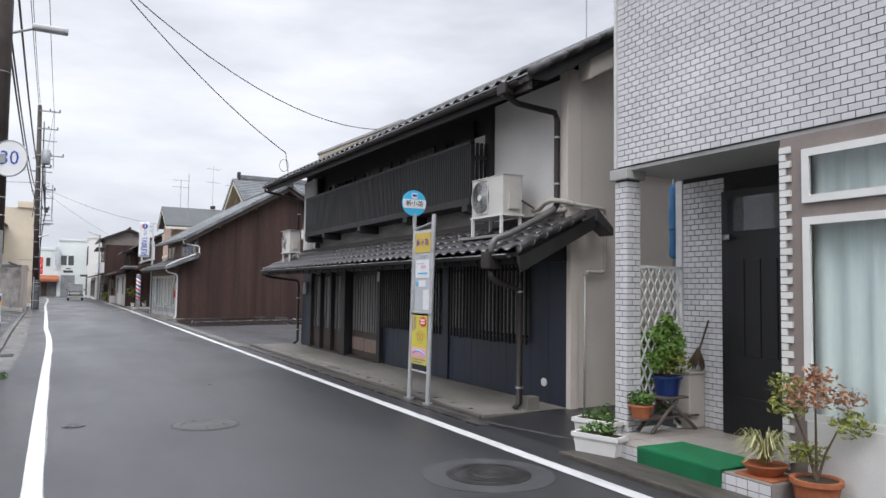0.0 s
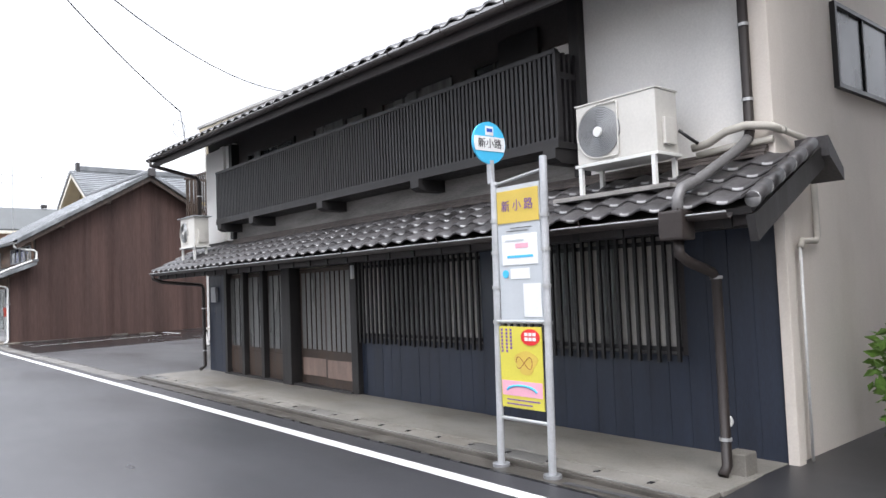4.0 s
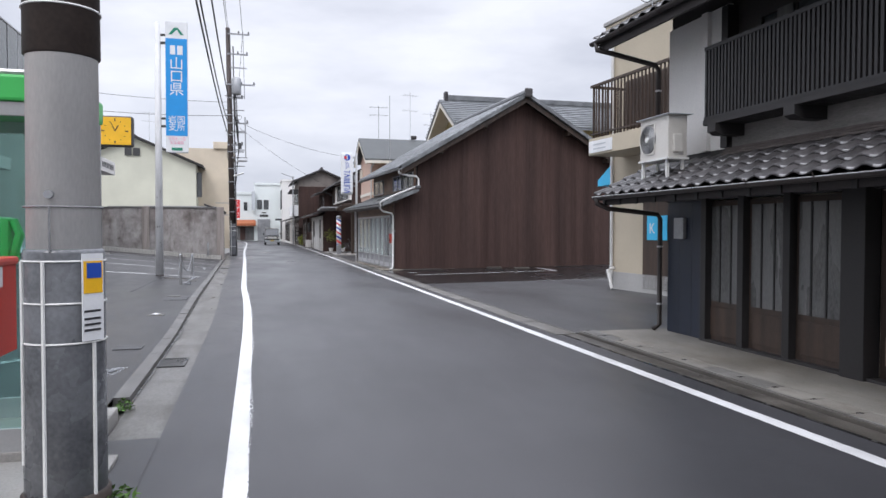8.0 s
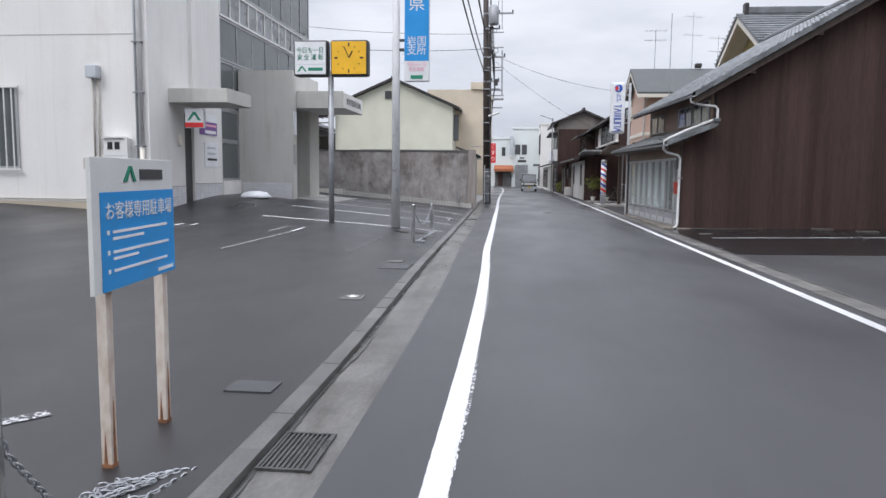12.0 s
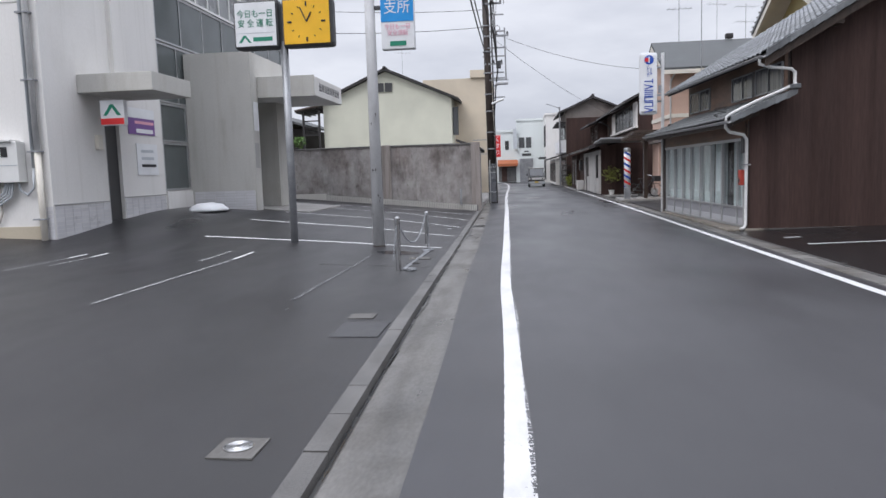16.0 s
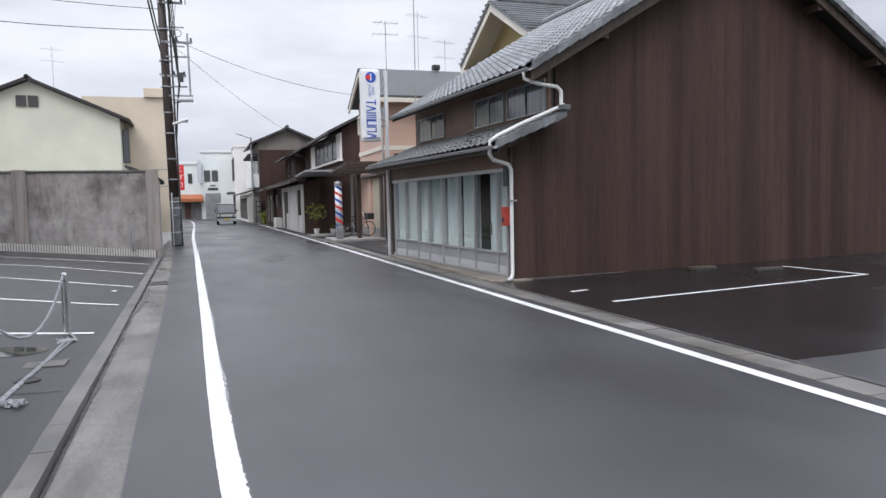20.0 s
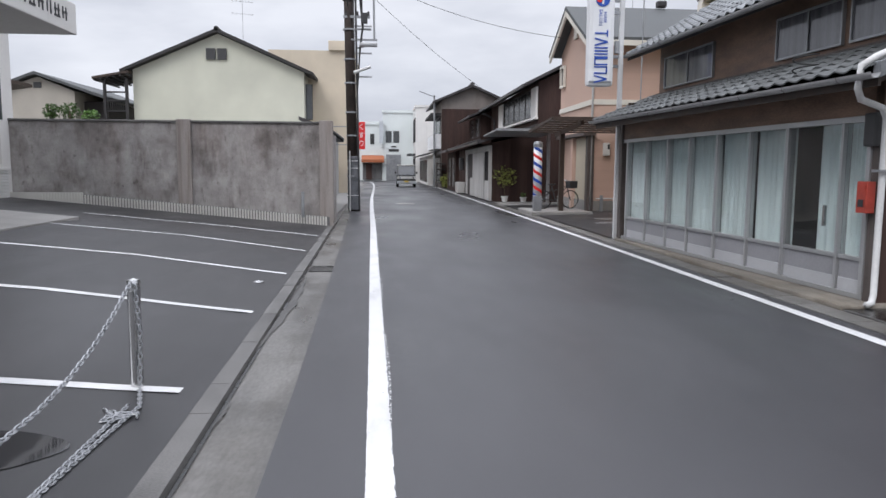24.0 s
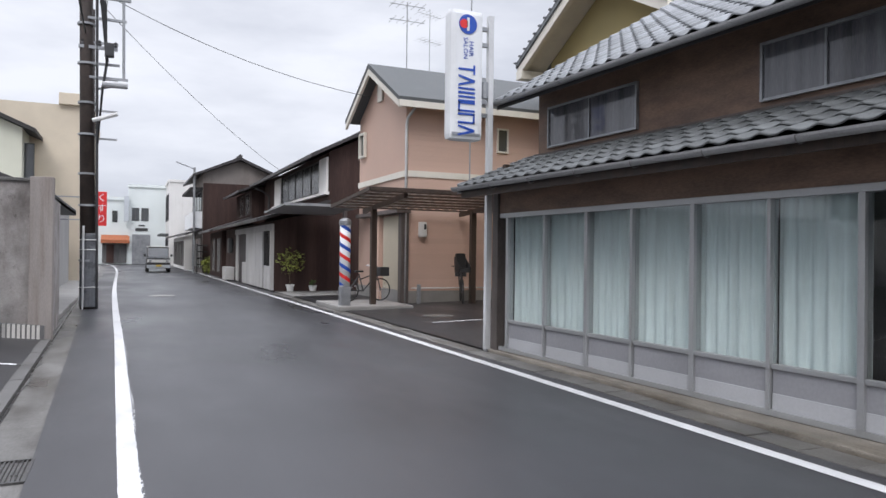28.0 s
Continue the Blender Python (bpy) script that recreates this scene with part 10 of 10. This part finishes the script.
for z in (0.55, 1.5, 1.75):
    part("band_wire", tb([(UX + 0.222 * math.cos(a), UY + 0.222 * math.sin(a), z) for a in np.linspace(0, 2 * math.pi, 21)], 0.012, 5), "white", up)
u3 = thing("utility_pole", (-6.6, 70, 0), "dark utility pole far along the road", "utility pole")
part("shaft", tb([(-6.6, 70, 0), (-6.7, 70, 13.5)], 0.18, 12, 0.12), "poledark", u3)
for z in (13, 11.8, 10, 8.4, 7):
    part("cross_arm", bx(-7.1, -5.5, 69.85, 69.95, z, z + 0.09), "galv", u3)
u4 = thing("lamp_post", (-0.9, 80, 0), "thin grey lamp post beside the far road", "lamp post")
part("shaft", tb([(-0.95, 80, 0), (-0.95, 80, 7.0)], 0.07, 8), "galv", u4)
part("arm", tb([(-0.95, 80, 6.9), (-2.1, 80, 7.3)], 0.04, 6), "galv", u4)


def cable(p, q, sag, r, label="black overhead cable sagging between poles"):
    p, q = Vector(p), Vector(q)
    pts = [p + (q - p) * t - Vector((0, 0, sag * 4 * t * (1 - t))) for t in np.linspace(0, 1, 18)]
    part("overhead_cable", tb(pts, r, 5), "wire", None, label, category="cable", group="overhead cables")


for k, (dx, z0, z1) in enumerate(((0.0, 12.6, 13.4), (0.8, 12.5, 13.3), (0.1, 11.2, 12.1), (0.0, 9.2, 9.3), (0.15, 8.6, 8.6), (-0.05, 7.6, 7.9), (0.05, 6.9, 7.0))):
    cable((PX - 0.1 + dx * 0.5, PY, z0), (UX - 0.2 + dx, UY, z1), 0.45 + 0.04 * k, 0.014 if z0 > 10 else 0.024)
    cable((UX - 0.2 + dx, UY, z1), (-6.9 + dx, 70, z1 - 0.3), 0.3, 0.014 if z0 > 10 else 0.024)
    cable((PX - 0.1 + dx * 0.5, PY, z0), (-4.6 + dx * 0.5, -30, z0), 1.0, 0.014 if z0 > 10 else 0.024)
cable((UX, UY, 8.2), (1.4, 49.9, 6.0), 0.35, 0.009, "thin service cable to the pink house")
cable((UX, UY, 8.0), (1.2, 60, 4.6), 0.3, 0.008, "thin service cable to the brown house")
cable((PX, PY, 9.0), (0.75, 14.5, 5.13), 0.42, 0.012, "thin service cable to the town house")
cable((PX, PY, 8.5), (5.6, 18.3, 7.1), 1.25, 0.012, "thin service cable over the roofs")
cable((UX, UY, 8.4), (-22, 46, 8.8), 0.5, 0.014, "thin service cable over the yard")
cable((UX, UY, 9.2), (-24, 45, 10.2), 0.6, 0.012, "thin service cable over the yard")


def aerial(x, y, z, h, label="bare television aerial on a thin mast"):
    t = thing("tv_aerial", (x, y, z), label, "aerial", "roof aerials")
    part("mast", tb([(x, y, z), (x, y, z + h)], 0.014, 6), "galv", t)
    for k, zz in enumerate((z + h * 0.95, z + h * 0.72)):
        part("boom", tb([(x - 0.6, y - 0.2, zz), (x + 0.6, y + 0.2, zz)], 0.009, 5), "galv", t)
        for j in range(6):
            f = -0.55 + j * 0.22
            part("rod", tb([(x + f + 0.1, y + f / 3 - 0.35, zz), (x + f - 0.1, y + f / 3 + 0.35, zz)], 0.005, 4), "galv", t)


aerial(6.6, 58.0, 6.9, 4.9)
aerial(8.3, 58.5, 6.9, 3.6)
aerial(-13.2, 70, 8.4, 3.1)
hk = thing("cable_bracket", (0.8, 14.5, 4.6), "thin steel cable bracket with a loop at the eaves", "bracket")
part("rod", tb([(0.85, 14.5, 4.5), (0.78, 14.5, 4.9), (0.75, 14.5, 5.13)], 0.012, 6), "galv", hk)
part("loop", tb([(0.7 + 0.12 * math.cos(a), 14.45, 4.78 + 0.16 * math.sin(a)) for a in np.linspace(0, 6.28, 19)], 0.006, 5), "wire", hk)
sm = thing("mast", (3.0, 46.6, 0), "bare thin mast standing behind the barn", "mast")
part("rod", tb([(3.0, 46.6, 2.9), (3.0, 46.6, 9.3)], 0.018, 6), "galv", sm)
aerial(5.4, 7.9, 6.9, 2.2)


# ---------- white brick tiles of the near house ----------
def brick_mesh(l, h, d):
    bm = box(bmesh.new(), -d, 0, -l / 2, l / 2, 0, h)
    top = [f for f in bm.faces if f.calc_center_median().x < -d * 0.9]
    bmesh.ops.inset_region(bm, faces=top, thickness=0.004, depth=0.0)
    for v in bm.verts:
        if v.co.x < -d * 0.9 and (abs(abs(v.co.y) - l / 2) < 1e-4 or v.co.z < 1e-4 or abs(v.co.z - h) < 1e-4):
            v.co.x = -d * 0.6
    me = bpy.data.meshes.new("brick")
    bm.to_mesh(me)
    bm.free()
    me.materials.append(M["brick"])
    return me


BL, BH, BP, BQ = 0.102, 0.050, 0.110, 0.0575
BRICK, SHORT = brick_mesh(BL, BH, 0.013), brick_mesh(0.056, BH, 0.013)


def brick(parent, p, rz=0.0, mesh=None):
    ob = bpy.data.objects.new("brick", mesh or BRICK)
    scene.collection.objects.link(ob)
    ob.parent = parent
    ob.matrix_local = Matrix.Translation(Vector(p) - WORLD[parent.name]) @ Matrix.Rotation(radians(rz), 4, "Z")


def brick_rest(parent, face, spans, label):
    co = np.array([v.co for v in BRICK.vertices])
    fc = [tuple(f.vertices) for f in BRICK.polygons]
    verts, faces = [], []
    for y, z in spans:
        base = len(verts)
        verts += [tuple(v) for v in co + np.array((face, y, z))]
        faces += [tuple(i + base for i in f) for f in fc]
    part("brick_facing", mesh_from("brick_facing", verts, faces), "brickrest", parent, label, kind="stuff")


rest, count = [], 0
for j in range(89):
    z = TZ + 0.01 + j * BQ
    for i in range(90):
        y = TY1 - 0.074 - i * BP - (BP / 2 if j % 2 else 0)
        if y < TY0 + 0.1:
            break
        if z < 4.1 and y > -0.3 and count < 300:
            brick(tiled, (TX + 0.012, y, z))
            count += 1
        else:
            rest.append((y, z))
    if j % 2:
        brick(tiled, (TX + 0.012, TY1 - 0.048, z), 0, SHORT)
brick_rest(tiled, TX + 0.012, rest, "white brick tiles of the upper wall")
for j in range(46):
    z = 0.05 + j * BQ
    if z > TZ - 0.18:
        break
    s_ = 1 if j % 2 else -1
    brick(tiled, (TX, 1.645 - s_ * 0.033, z))
    brick(tiled, (TX, 1.645 + s_ * 0.056, z), 0, SHORT)
    brick(tiled, (TX + 0.085 - s_ * 0.033, 1.56, z), 90)
    brick(tiled, (TX + 0.085 + s_ * 0.056, 1.56, z), 90, SHORT)
for j in range(46):
    z = 0.17 + j * BQ
    if z > TZ - 0.1:
        break
    for i in range(6):
        y = 1.205 + i * BP + (BP / 2 if j % 2 else 0)
        if y + 0.05 < 1.762:
            brick(tiled, (1.66, y, z))
    if j % 2:
        brick(tiled, (1.66, 1.176, z), 0, SHORT)
